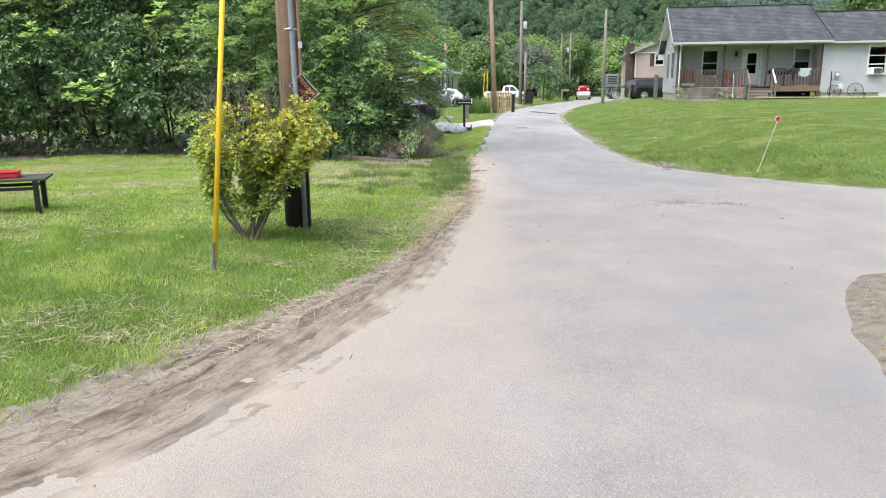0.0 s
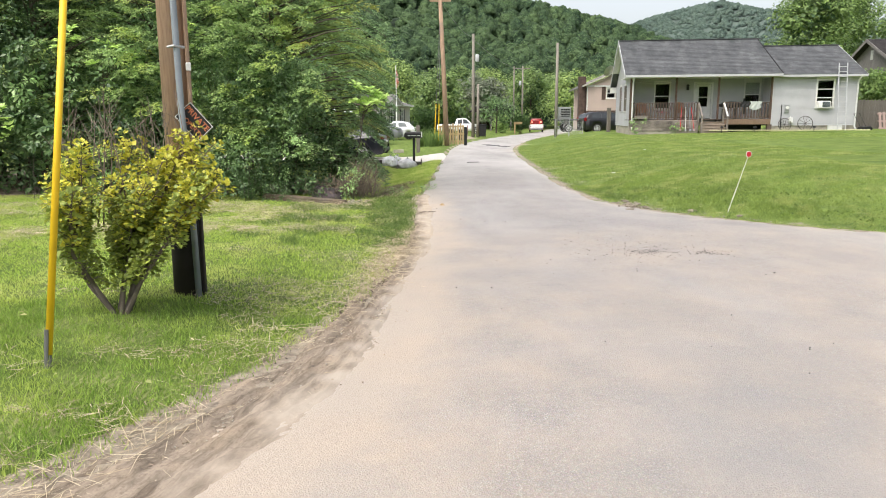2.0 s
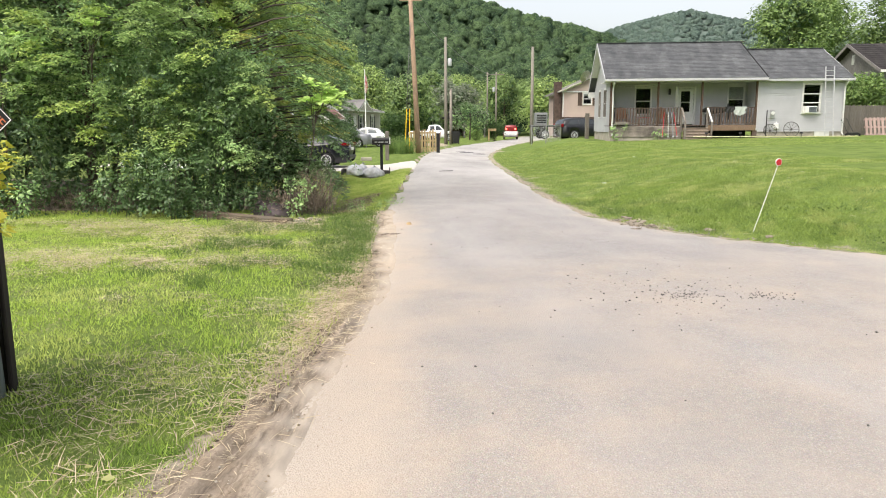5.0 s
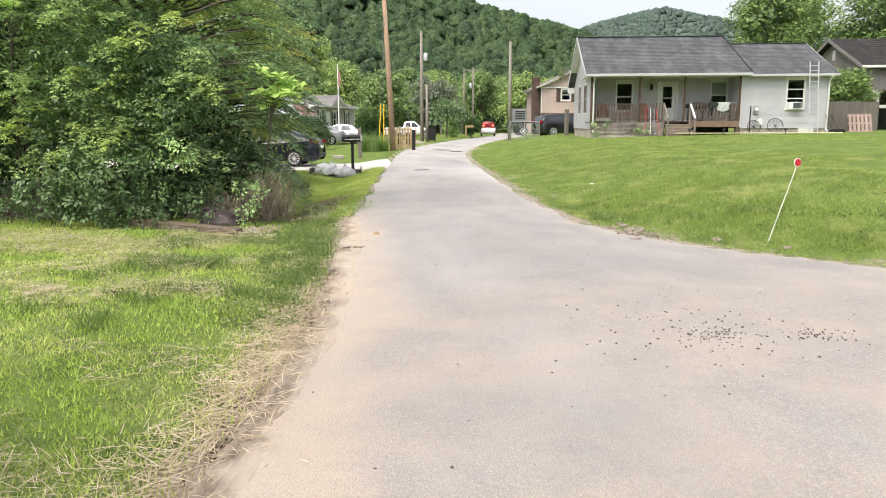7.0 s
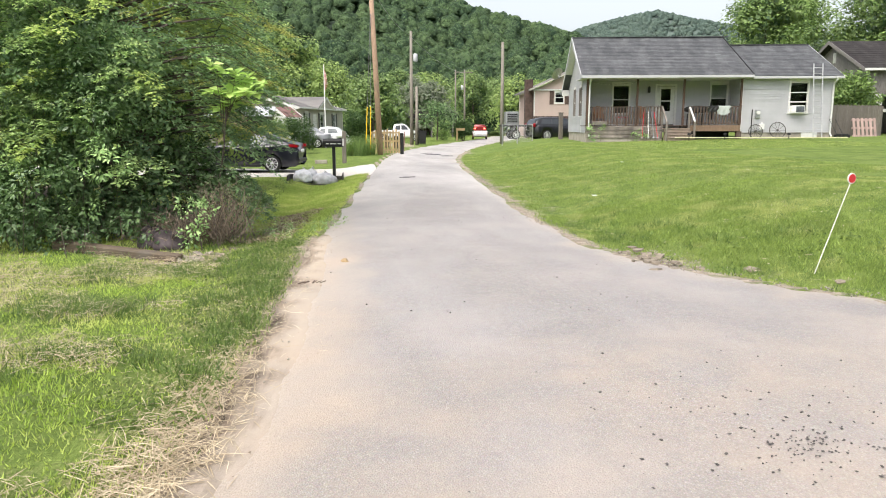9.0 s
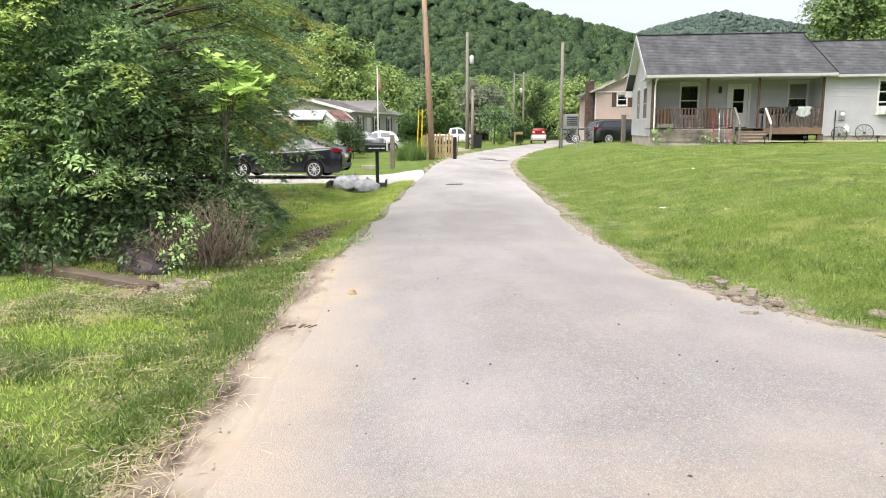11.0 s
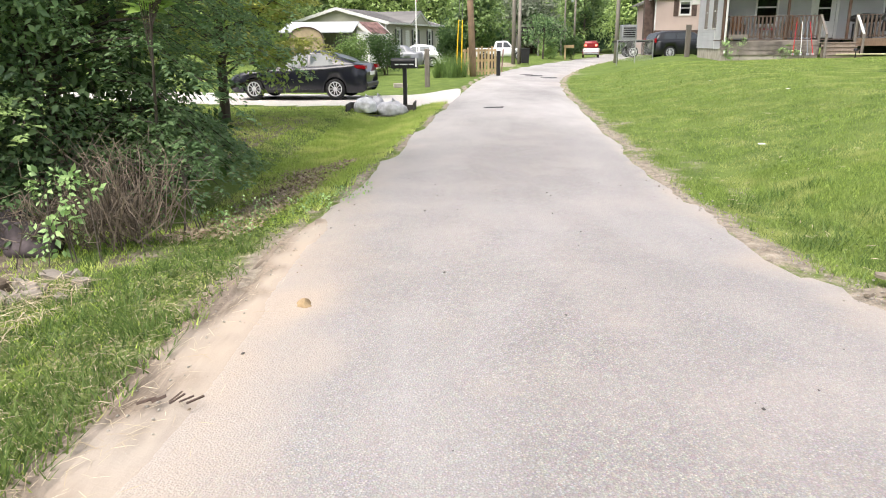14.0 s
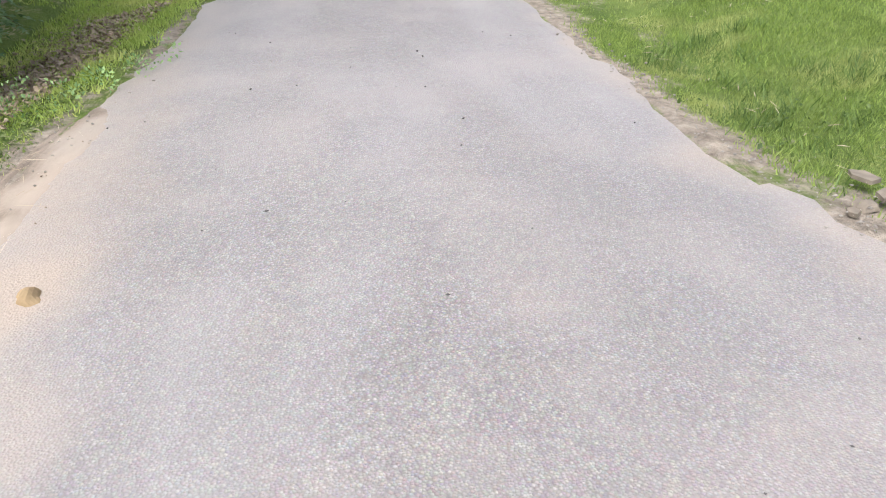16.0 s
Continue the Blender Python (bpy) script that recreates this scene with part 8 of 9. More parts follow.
porch_chair(3.25, "reddish wooden armchair near the front door")
ts = thing("porch_table", "small red-topped table on the porch", "table", at_house(2.1, 0.6, FLOOR - 0.02))
part("top", boxed(-0.3, 0.3, -0.22, 0.22, 0.42, 0.46, bevel=0.008), M_RED, ts)
for x in (-0.25, 0.25):
    for y in (-0.18, 0.18):
        part("leg", boxed(x - 0.02, x + 0.02, y - 0.02, y + 0.02, 0, 0.42), M_CHAIRWOOD, ts)
gr = thing("barbecue_grill", "covered black barbecue grill on the porch", "grill", at_house(6.0, 0.55, FLOOR - 0.02))
bm = bmesh.new()
bmesh.ops.create_icosphere(bm, subdivisions=3, radius=1.0, matrix=Matrix.LocRotScale((0.1, 0, 0.84), None, (0.72, 0.28, 0.20)))
for v in bm.verts:
    v.co += 0.03 * Vector((noise.noise(v.co * 5), noise.noise(v.co * 5 + Vector((3, 0, 0))), noise.noise(v.co * 6)))
part("cover", bm, M_BLACK, gr, "black cloth cover", smooth=True)
for x in (-0.35, 0.35):
    for y in (-0.15, 0.15):
        part("leg", boxed(x - 0.025, x + 0.025, y - 0.025, y + 0.025, 0, 0.62), M_BLACK, gr)
part("chimney_pipe", tube(bmesh.new(), [(0.85, 0, 0.3), (0.85, 0, 1.22)], [0.12, 0.05], 10), M_BLACK, gr)


def hung_cloth(name, label, u0, u1, drop, mat, v=-0.16):
    ob = thing(name, label, "blanket", at_house(0, 0, 0))
    rows = []
    for j, t in enumerate(np.linspace(0, 1, 9)):
        rows.append([(u0 + (u1 - u0) * s + 0.05 * math.sin(6 * t + s), v - 0.02 - 0.03 * math.sin(14 * s + 3 * t) * t, FLOOR + 1.0 - drop * t * (0.55 + 0.45 * math.sin(math.pi * (0.15 + 0.8 * s)))) for s in np.linspace(0, 1, 15)])
    rows.insert(0, [(p[0], -0.02, FLOOR + 0.99) for p in rows[0]])
    bm = bmesh.new()
    loft(bm, rows)
    part("cloth", bm, mat, ob, smooth=True)


hung_cloth("blanket", "pale grey-green blanket hung over the porch rail", 6.98, 7.62, 0.5, plain("pale_blanket", (0.46, 0.50, 0.48), 0.95, vary=0.1))
hung_cloth("blanket", "black cloth hung over the porch rail", 6.45, 6.96, 0.35, M_BLACK, -0.15)
for i, (u, mat, lab) in enumerate(((3.3, M_RED, "red"), (3.62, M_WHITE, "white"), (3.9, M_CONDUIT, "grey"), (4.12, M_RED, "red"))):
    tool = thing("garden_tool", lab + " handled garden tool leaning on the porch", "tool", at_house(u - 0.32, -0.55, 0.0, -14, 5 - 4 * i, 0), group="tools leaning on the porch")
    part("handle", tube(bmesh.new(), [(0, 0, 0), (0, 0, 1.45)], 0.016, 7), mat, tool)
    part("head", boxed(-0.05, 0.05, -0.012, 0.012, 0.0, 0.10, bevel=0.006), M_METAL, tool)
ln = thing("porch_lantern", "black wall lantern beside the front door", "lantern", at_house(3.75, 1.62, FLOOR + 1.75))
part("body", boxed(-0.07, 0.07, -0.12, 0.0, 0.0, 0.26, bevel=0.02), M_BLACK, ln)
part("cap", tube(bmesh.new(), [(0, -0.06, 0.26), (0, -0.06, 0.36)], [0.1, 0.02], 10), M_BLACK, ln)
ch2 = thing("wind_chime", "pale wind chime hanging from the porch ceiling", "wind chime", at_house(3.95, 0.4, EAVE - 0.1))
part("cord", tube(bmesh.new(), [(0, 0, 0), (0, 0, -0.3)], 0.004, 4), M_CABLE, ch2)
for i in range(5):
    part("chime", tube(bmesh.new(), [(0.05 * math.cos(i * 1.26), 0.05 * math.sin(i * 1.26), -0.3), (0.05 * math.cos(i * 1.26), 0.05 * math.sin(i * 1.26), -0.62 - 0.03 * i)], 0.012, 6), M_ALU, ch2)
part("disc", tube(bmesh.new(), [(0, 0, -0.3), (0, 0, -0.28)], 0.07, 10), M_WHITE, ch2)
sl = thing("string_lights", "string of small pale lights under the porch roof", "string lights", at_house(0, 0, 0))
pts = [(0.25 + 2.6 * t, -0.1, EAVE - 0.25 - 0.9 * t * (1 - t) * 0.6) for t in np.linspace(0, 1, 14)]
part("cord", tube(bmesh.new(), pts, 0.006, 4), M_CABLE, sl)
for p in pts[1:-1]:
    bm = bmesh.new()
    bmesh.ops.create_icosphere(bm, subdivisions=1, radius=0.025, matrix=Matrix.Translation((p[0], p[1], p[2] - 0.03)))
    part("bulb", bm, M_WHITE, sl)
bramble("porch_vine", "green vine creeping over the porch base", [tuple((HOUSE @ Vector((u, -0.35, z)))[:2]) + (z, r) for u, z, r in ((0.5, 0.3, 0.28), (0.9, 0.7, 0.2), (2.6, 0.2, 0.25), (2.9, 0.4, 0.22), (3.2, 0.15, 0.2), (0.3, 0.75, 0.22))], M_LEAF_VINE, 130, 0.09, 77, z=0.05)
sk = thing("porch_planter", "weathered planter with trailing plants on the porch rail", "planter", at_house(0.75, -0.2, FLOOR + 0.02))
part("trough", boxed(-0.4, 0.4, -0.1, 0.1, 0, 0.18, bevel=0.01), M_GREYWOOD, sk)

# ---- timber, rubble, stump and brush at the thicket's foot ----
M_DARKTIMBER = wood("weathered_brown_timber", (0.065, 0.05, 0.037), (0.18, 0.14, 0.10), along=(12, 1, 1))
tb = thing("timber", "weathered squared timber lying at the lawn's edge", "timber", pose(0.05, 18.25, gz(0.05, 18.25) + 0.06, 2, 1, -32))
part("beam", boxed(-0.95, 1.2, -0.075, 0.075, -0.09, 0.05, bevel=0.014), M_DARKTIMBER, tb)
M_CONCRETE = plain("broken_concrete", (0.34, 0.30, 0.255), 0.95, vary=0.2, scale=5, grain=40, bump=0.4)
M_STUMP = plain("mauve_grey_stone", (0.11, 0.09, 0.095), 0.9, vary=0.5, scale=6, grain=30, bump=0.5)


def lump_stone(name, label, x, y, size, mat, seed, group="", flat=0.55, category="stone"):
    ob = thing(name, label, category, pose(x, y, gz(x, y), 0, 0, 57 * seed), group=group)
    bm = bmesh.new()
    bmesh.ops.create_icosphere(bm, subdivisions=3, radius=1.0)
    for v in bm.verts:
        k = 1 + 0.06 * noise.noise(v.co * 5) + 0.35 * noise.noise(v.co * 1.4 + Vector((seed * 3.1, 0, seed)))
        v.co = Vector((v.co.x * size * k, v.co.y * size * 0.75 * k, v.co.z * size * flat * k + size * flat * 0.45))
    part("body", bm, mat, ob, smooth=size > 0.2)
    return ob


rs = random.Random(9)


def slab(x, y, w, d, h, tilt, turn, seed):
    """A broken piece of concrete with a knocked-off outline."""
    rand = random.Random(seed)
    n = rand.choice((4, 5, 5, 6))
    ring = [((0.7 + 0.45 * rand.random()) * w * math.cos(6.283 * k / n), (0.7 + 0.45 * rand.random()) * d * math.sin(6.283 * k / n)) for k in range(n)]
    ob = thing("concrete_chunk", "broken pale concrete chunk by the old timber", "concrete chunk", pose(x, y, gz(x, y) + 0.3 * h, tilt, 0.6 * tilt, turn), group="rubble by the timber")
    bm = prism(bmesh.new(), ring, "z", -0.5 * h, 0.5 * h)
    for v in bm.verts:
        v.co += 0.12 * h * Vector((rand.uniform(-1, 1), rand.uniform(-1, 1), rand.uniform(-1, 1)))
    bmesh.ops.bevel(bm, geom=bm.edges[:], offset=0.08 * h, segments=1, affect="EDGES")
    part("body", bm, M_CONCRETE, ob)


for i in range(34):
    slab(1.18 + rs.gauss(0, 0.13), 17.74 + rs.gauss(0, 0.22), rs.uniform(0.03, 0.10), rs.uniform(0.02, 0.06), rs.uniform(0.025, 0.06), rs.gauss(0, 22), rs.uniform(0, 360), 300 + i)
lump_stone("boulder", "mauve-grey rounded boulder under the vines", 0.72, 18.60, 0.22, M_STUMP, 3, "", 0.75, "boulder")
lump_stone("boulder", "dark rounded stone under the vines", 0.42, 18.85, 0.24, M_STUMP, 5, "", 0.8, "boulder")


def brush_pile(label, cx, cy, n, w, d, h, seed, mat):
    rand = random.Random(seed)
    bm = bmesh.new()
    for _ in range(n):
        p = Vector((rand.gauss(0, w * 0.5), rand.gauss(0, d * 0.5), rand.uniform(0, 0.2)))
        q = p + Vector((rand.uniform(-0.45, 0.45), rand.uniform(-0.45, 0.3), rand.uniform(0.05, h)))
        m1 = p.lerp(q, 0.5) + Vector((rand.uniform(-0.1, 0.1), rand.uniform(-0.1, 0.1), rand.uniform(0.0, 0.25)))
        m2 = p.lerp(q, 0.8) + Vector((rand.uniform(-0.1, 0.1), rand.uniform(-0.1, 0.1), rand.uniform(0.0, 0.1)))
        r = rand.uniform(0.002, 0.006)
        tube(bm, [p, m1, m2, q], [r, r * 0.8, r * 0.6, r * 0.3], 4, False)
    ob = part("brush_pile", bm, mat)
    ob.location = (cx, cy, gz(cx, cy))
    return tagged(ob, label, "brush", kind="stuff")


M_BRUSH = leaf("dead_brush", (0.06, 0.046, 0.036), (0.36, 0.29, 0.22), gloss=0.9, glow=0.02)
brush_pile("tangle of dead brown brambles and twigs", 1.36, 18.9, 190, 0.26, 0.4, 0.85, 4, M_BRUSH)
brush_pile("tangle of dead brown brambles and twigs", 0.95, 18.75, 170, 0.5, 0.3, 0.3, 5, M_BRUSH)
brush_pile("thin dead twigs under the thicket", -2.0, 19.9, 260, 2.4, 0.35, 0.4, 6, M_BRUSH)
bramble("bramble_sprig", "bright green bramble sprig before dead twigs", [(1.1, 18.3, 0.22, 0.2), (1.2, 18.4, 0.45, 0.18), (1.0, 18.4, 0.55, 0.13)], M_LEAF_VINE, 260, 0.06, 81)
bramble("bramble_sprig", "low green vine creeping over the old timber", [(-0.75, 18.5, 0.16, 0.22), (-0.5, 18.35, 0.14, 0.2), (-0.2, 18.28, 0.10, 0.16), (-0.95, 18.6, 0.2, 0.24), (-0.35, 18.5, 0.2, 0.18)], M_LEAF_BRAMBLE_SHADE, 200, 0.06, 86)
bramble("clover_patch", "low clover patch at the lane's edge", [(2.1 + 0.15 * i, 19.2 + 0.35 * i, 0.03, 0.17) for i in range(6)] + [(1.9, 19.4, 0.03, 0.2), (2.05, 20.0, 0.03, 0.2)], M_LEAF_VINE, 260, 0.035, 82, stems=0, droop=0.0)
bramble("bramble_sprig", "green bramble growing through dead twigs", [(1.35, 19.3, 0.35, 0.22), (1.5, 19.6, 0.6, 0.22), (1.3, 19.9, 0.7, 0.2)], M_LEAF_BRAMBLE_SHADE, 150, 0.05, 83, stems=6)
bramble("vine_thicket", "dense green vines hanging at the thicket's end", [(0.5, 20.1, 0.9, 0.35), (0.65, 20.4, 0.6, 0.3), (0.5, 20.9, 1.3, 0.35), (0.55, 21.4, 0.7, 0.35), (0.2, 22.6, 1.0, 0.45), (-0.2, 24.0, 0.9, 0.5), (0.2, 19.9, 1.5, 0.3)], M_LEAF_BRAMBLE_SHADE, 170, 0.06, 84, droop=0.35)
# Core leaves coloured dark, so the inside of the thicket's end looks shaded.
inside_end = [(0.25 + 0.5 * rr.random(), 20.2 + 2.6 * rr.random(), 0.2 + 1.5 * rr.random(), rr.uniform(0.3, 0.45)) for _ in range(14)]
bramble("vine_thicket", "vines filling the thicket's end, leaf colour darkened for shade", inside_end, M_LEAF_DARK, 60, 0.11, 85)
n = 4200
y = rng.uniform(18.9, 23.6, n)
x = 1.88 + 0.05 * (y - 20.8) + 0.24 * rng.normal(size=n)
ok = edge_distance(x, y, LEFT_COARSE) > 0.35
x, y = x[ok], y[ok]
dry = fast_mesh("dry_leaf_litter", *leaves(np.stack([x, y, ground_height(x, y) + 0.03], axis=1), np.tile([0.0, 0.0, 1.0], (len(x), 1)) + 0.4 * rng.normal(size=(len(x), 3)), rng.uniform(0.025, 0.065, len(x)), 0.6), leaf("dry_brown_leaves", (0.25, 0.18, 0.12), (0.56, 0.45, 0.32), glow=0.1))
tagged(dry, "dry brown leaves lying in the shallow ditch", "leaves", kind="stuff")

# ---- loose things on the road ----
lump_stone("stone", "fist-sized tan stone lying on the lane", 3.0, 17.52, 0.07, plain("tan_stone", (0.40, 0.29, 0.16), 0.9, vary=0.25, scale=14), 2, "", 0.85)
stk = thing("bark_sticks", "few dark bark strips lying on sand", "sticks", pose(2.73, 16.22, 0.024))
for i in range(6):
    x, a, ln = -0.12 + 0.04 * i + rs.uniform(-0.02, 0.02), rs.uniform(0.1, 1.3), rs.uniform(0.018, 0.042)
    part("strip", beam(bmesh.new(), (x - ln * math.cos(a), rs.uniform(-0.03, 0.03) - ln * math.sin(a), 0.01), (x + ln * math.cos(a), rs.uniform(-0.01, 0.03) + ln * math.sin(a), 0.018), rs.uniform(0.005, 0.012), 0.006, rs.uniform(0, 60)), M_DECKWOOD, stk)


def pebbles(name, label, spots, rmin, rmax, mat, seed, lift=0.012):
    """Many small angular stones in one object."""
    rand = random.Random(seed)
    co, tri = [], []
    oct_ = [(1, 0, 0), (-1, 0, 0), (0, 1, 0), (0, -1, 0), (0, 0, 1), (0, 0, -1)]
    f8 = [(0, 2, 4), (2, 1, 4), (1, 3, 4), (3, 0, 4), (2, 0, 5), (1, 2, 5), (3, 1, 5), (0, 3, 5)]
    for x, y in spots:
        r, a = rand.uniform(rmin, rmax), rand.uniform(0, 6.28)
        b = len(co)
        for p in oct_:
            s = r * rand.uniform(0.7, 1.25)
            co.append((x + s * (p[0] * math.cos(a) - 0.7 * p[1] * math.sin(a)), y + s * (p[0] * math.sin(a) + 0.7 * p[1] * math.cos(a)), lift + 0.3 * r + 0.55 * s * p[2]))
        tri += [(b + i, b + j, b + k) for i, j, k in f8]
    ob = fast_mesh(name, np.array(co), np.array(tri), mat)
    return tagged(ob, label, "gravel", kind="stuff")


M_GRAVEL = plain("dark_gravel", (0.13, 0.12, 0.115), 0.9, vary=0.35, scale=20)
M_PALEGRAVEL = plain("pale_gravel", (0.40, 0.37, 0.32), 0.9, vary=0.2, scale=20)
pr = random.Random(31)
heap = [(5.41 + pr.gauss(0, 0.12), 12.05 + pr.gauss(0, 0.10)) for _ in range(95)] + [(6.17 + pr.gauss(0, 0.12), 11.95 + pr.gauss(0, 0.09)) for _ in range(60)]
scatter = [(5.5 + pr.gauss(0, 0.55), 12.2 + pr.gauss(0, 0.5)) for _ in range(120)] + [(4.9 + pr.gauss(0, 0.35), 12.4 + pr.gauss(0, 0.5)) for _ in range(26)] + [(pr.uniform(2.8, 6.0), pr.uniform(7.5, 22)) for _ in range(90)]
pebbles("road_gravel", "small heap of loose dark gravel on the lane", heap, 0.005, 0.013, M_GRAVEL, 2, 0.034)
pebbles("road_gravel", "loose dark gravel scattered on the lane", scatter, 0.004, 0.014, M_GRAVEL, 3, 0.032)
pebbles("edge_gravel", "pale loose gravel along the verge", [(x + pr.gauss(0.02, 0.10), y + pr.gauss(0, 0.10)) for x, y in LEFT if 3 < y < 26 for _ in range(5)] + [(x + pr.gauss(-0.12, 0.2), y + pr.gauss(0, 0.12)) for x, y in LEFT if 3 < y < 10 for _ in range(12)] + [(x + pr.gauss(0.05, 0.08), y + pr.gauss(0, 0.1)) for x, y in RIGHT if 12 < y < 34 and x < 12 for _ in range(7)] + [(6.85 + pr.gauss(0, 0.2), 17.25 + pr.gauss(0, 0.45)) for _ in range(260)] + [(5.35 + 0.28 * (y_ - 5.0) + abs(pr.gauss(0, 0.5)), y_) for y_ in np.linspace(4.4, 7.9, 700)], 0.004, 0.014, M_PALEGRAVEL, 3, 0.0)
M_DARKSOIL = plain("dark_moist_soil", (0.13, 0.10, 0.08), 1.0, vary=0.35, scale=15)
ridge = []
for x, y in LEFT:
    if 3 < y < 11:
        for _ in range(26):
            yy = y + pr.uniform(-0.11, 0.11)
            ridge.append((x - 0.08 - float(verge_width(yy)) + 0.06 * math.sin(5 * yy) + pr.gauss(0, 0.05), yy + 0.3 * float(verge_width(yy))))
pebbles("soil_ridge", "dark clods of soil at the lawn's cut edge", ridge, 0.006, 0.024, M_DARKSOIL, 5, 0.004)
pebbles("edge_rubble", "pale crumbled asphalt and stones along the lawn's edge", [(x + pr.gauss(0.07, 0.07), y + pr.gauss(0, 0.1)) for x, y in RIGHT if 14.5 < y < 34 and x < 9 for _ in range(3 + int(7 * max(0.0, math.sin(1.3 * y))))], 0.006, 0.020, plain("pale_rubble", (0.34, 0.31, 0.27), 0.95, vary=0.25, scale=12), 8, 0.004)
M_TANSTONE = plain("dusty_tan_stone", (0.27, 0.23, 0.18), 0.95, vary=0.25, scale=9)
M_CLOD = plain("brown_soil_clods", (0.33, 0.26, 0.19), 1.0, vary=0.35, scale=15)
pebbles("soil_clods", "brown soil clods along the dirt verge", [(x + pr.gauss(-0.05, 0.24), y + pr.gauss(0, 0.14)) for x, y in LEFT if 3 < y < 20 for _ in range(22 if y < 10 else 3)], 0.003, 0.012, M_CLOD, 4, 0.002)
for i, (x, y, s) in enumerate(((6.75, 17.45, 0.13), (6.95, 17.0, 0.10), (7.1, 16.75, 0.09), (6.62, 17.8, 0.09), (6.85, 17.25, 0.07), (7.75, 16.75, 0.12), (8.35, 16.0, 0.08))):
    lump_stone("stone", "pale flat stone at the lawn's worn corner", x, y, s * 0.8, M_TANSTONE, 10 + i, "stones at the corner", 0.4)
for i in range(26):
    x, y = 6.72 + rs.gauss(0, 0.13), 17.35 + rs.gauss(0, 0.4)
    rand = random.Random(900 + i)
    ring = [((0.7 + 0.45 * rand.random()) * w_ * math.cos(6.283 * k / 5), (0.7 + 0.45 * rand.random()) * 0.7 * w_ * math.sin(6.283 * k / 5)) for w_ in (rand.uniform(0.03, 0.1),) for k in range(5)]
    ob = thing("asphalt_chunk", "flat pale flake of broken asphalt at the lane's edge", "asphalt chunk", pose(x, y, max(0.0, gz(x, y)) + 0.002, rs.gauss(0, 5), rs.gauss(0, 5), rs.uniform(0, 360)), group="flakes at the lane's edge")
    part("body", prism(bmesh.new(), ring, "z", -0.012, 0.010), M_TANSTONE, ob)
sc = thing("paper_scrap", "small white paper scrap on the lane", "litter", pose(4.35, 4.75, 0.03, 0, 0, 20))
part("sheet", boxed(-0.03, 0.03, -0.012, 0.012, 0, 0.004), M_WHITE, sc)
for i, (x, y) in enumerate(((8.0, 23.3), (10.5, 28.5), (10.4, 33.0))):
    lit = thing("paper_scrap", "small white scrap lying in the grass", "litter", pose(x, y, gz(x, y) + 0.05, 10, 0, 40 * i))
    part("sheet", boxed(-0.05, 0.05, -0.025, 0.025, 0, 0.006, bevel=0.003), M_WHITE, lit)

# ---- grass blades, straw and verge litter ----
def blade_material(name, a, b, c_odd):
    return leaf(name, a, b, odd=c_odd, gloss=0.55, glow=0.4)


M_BLADE = blade_material("lawn_blades", (0.13, 0.245, 0.04), (0.44, 0.60, 0.12), (0.52, 0.62, 0.15))
M_BLADE_PALE = blade_material("pale_mown_blades", (0.27, 0.42, 0.07), (0.64, 0.78, 0.18), (0.62, 0.68, 0.22))
M_BLADE_FRESH = blade_material("fresh_verge_blades", (0.32, 0.46, 0.09), (0.68, 0.80, 0.22), (0.70, 0.74, 0.26))
M_BLADE_SHORT = blade_material("short_lawn_blades", (0.13, 0.215, 0.05), (0.445, 0.565, 0.145), (0.47, 0.51, 0.19))
M_BLADE_TUFT = leaf("uncut_tuft_blades", (0.06, 0.125, 0.03), (0.27, 0.38, 0.10), gloss=0.55, glow=0.3)
M_STRAW = leaf("straw", (0.34, 0.26, 0.16), (0.74, 0.64, 0.46), glow=0.08)


def blades(name, label, n, x0, x1, y0, y1, keep, hmin, hmax, width, mat, lean=1.1):
    """Single-triangle blades, in clumps, where keep(x, y) allows."""
    x, y = rng.uniform(x0, x1, n), rng.uniform(y0, y1, n)
    tall = 0.3 + 0.2 * value_noise(x, y, 0.9) + 0.5 * value_noise(x, y, 4.3)
    gaps = 0.7 * value_noise(x, y, 7.3) + 0.5 * value_noise(y, x, 17.0)
    ok = keep(x, y, tall) * np.clip(1.5 * gaps - 0.05, 0.15, 1) > rng.random(n)
    x, y, tall = x[ok], y[ok], np.clip(tall[ok], 0, 1.2)
    z = ground_height(x, y)
    n = len(x)
    h = (hmin + (hmax - hmin) * tall) * rng.uniform(0.5, 1.2, n)
    a = rng.uniform(0, 6.28, n)
    base = np.stack([x, y, z - 0.008], axis=1)
    tip = base + np.stack([lean * h * np.cos(a) * rng.random(n), lean * h * np.sin(a) * rng.random(n), h], axis=1)
    b = rng.uniform(0, 6.28, n)
    s = (width * rng.uniform(0.6, 1.3, n))[:, None] * np.stack([np.cos(b), np.sin(b), np.zeros(n)], axis=1)
    ob = fast_mesh(name, np.stack([base - s, base + s, tip], axis=1).reshape(-1, 3), np.arange(3 * n).reshape(-1, 3), mat)
    return tagged(ob, label, "grass", kind="stuff")


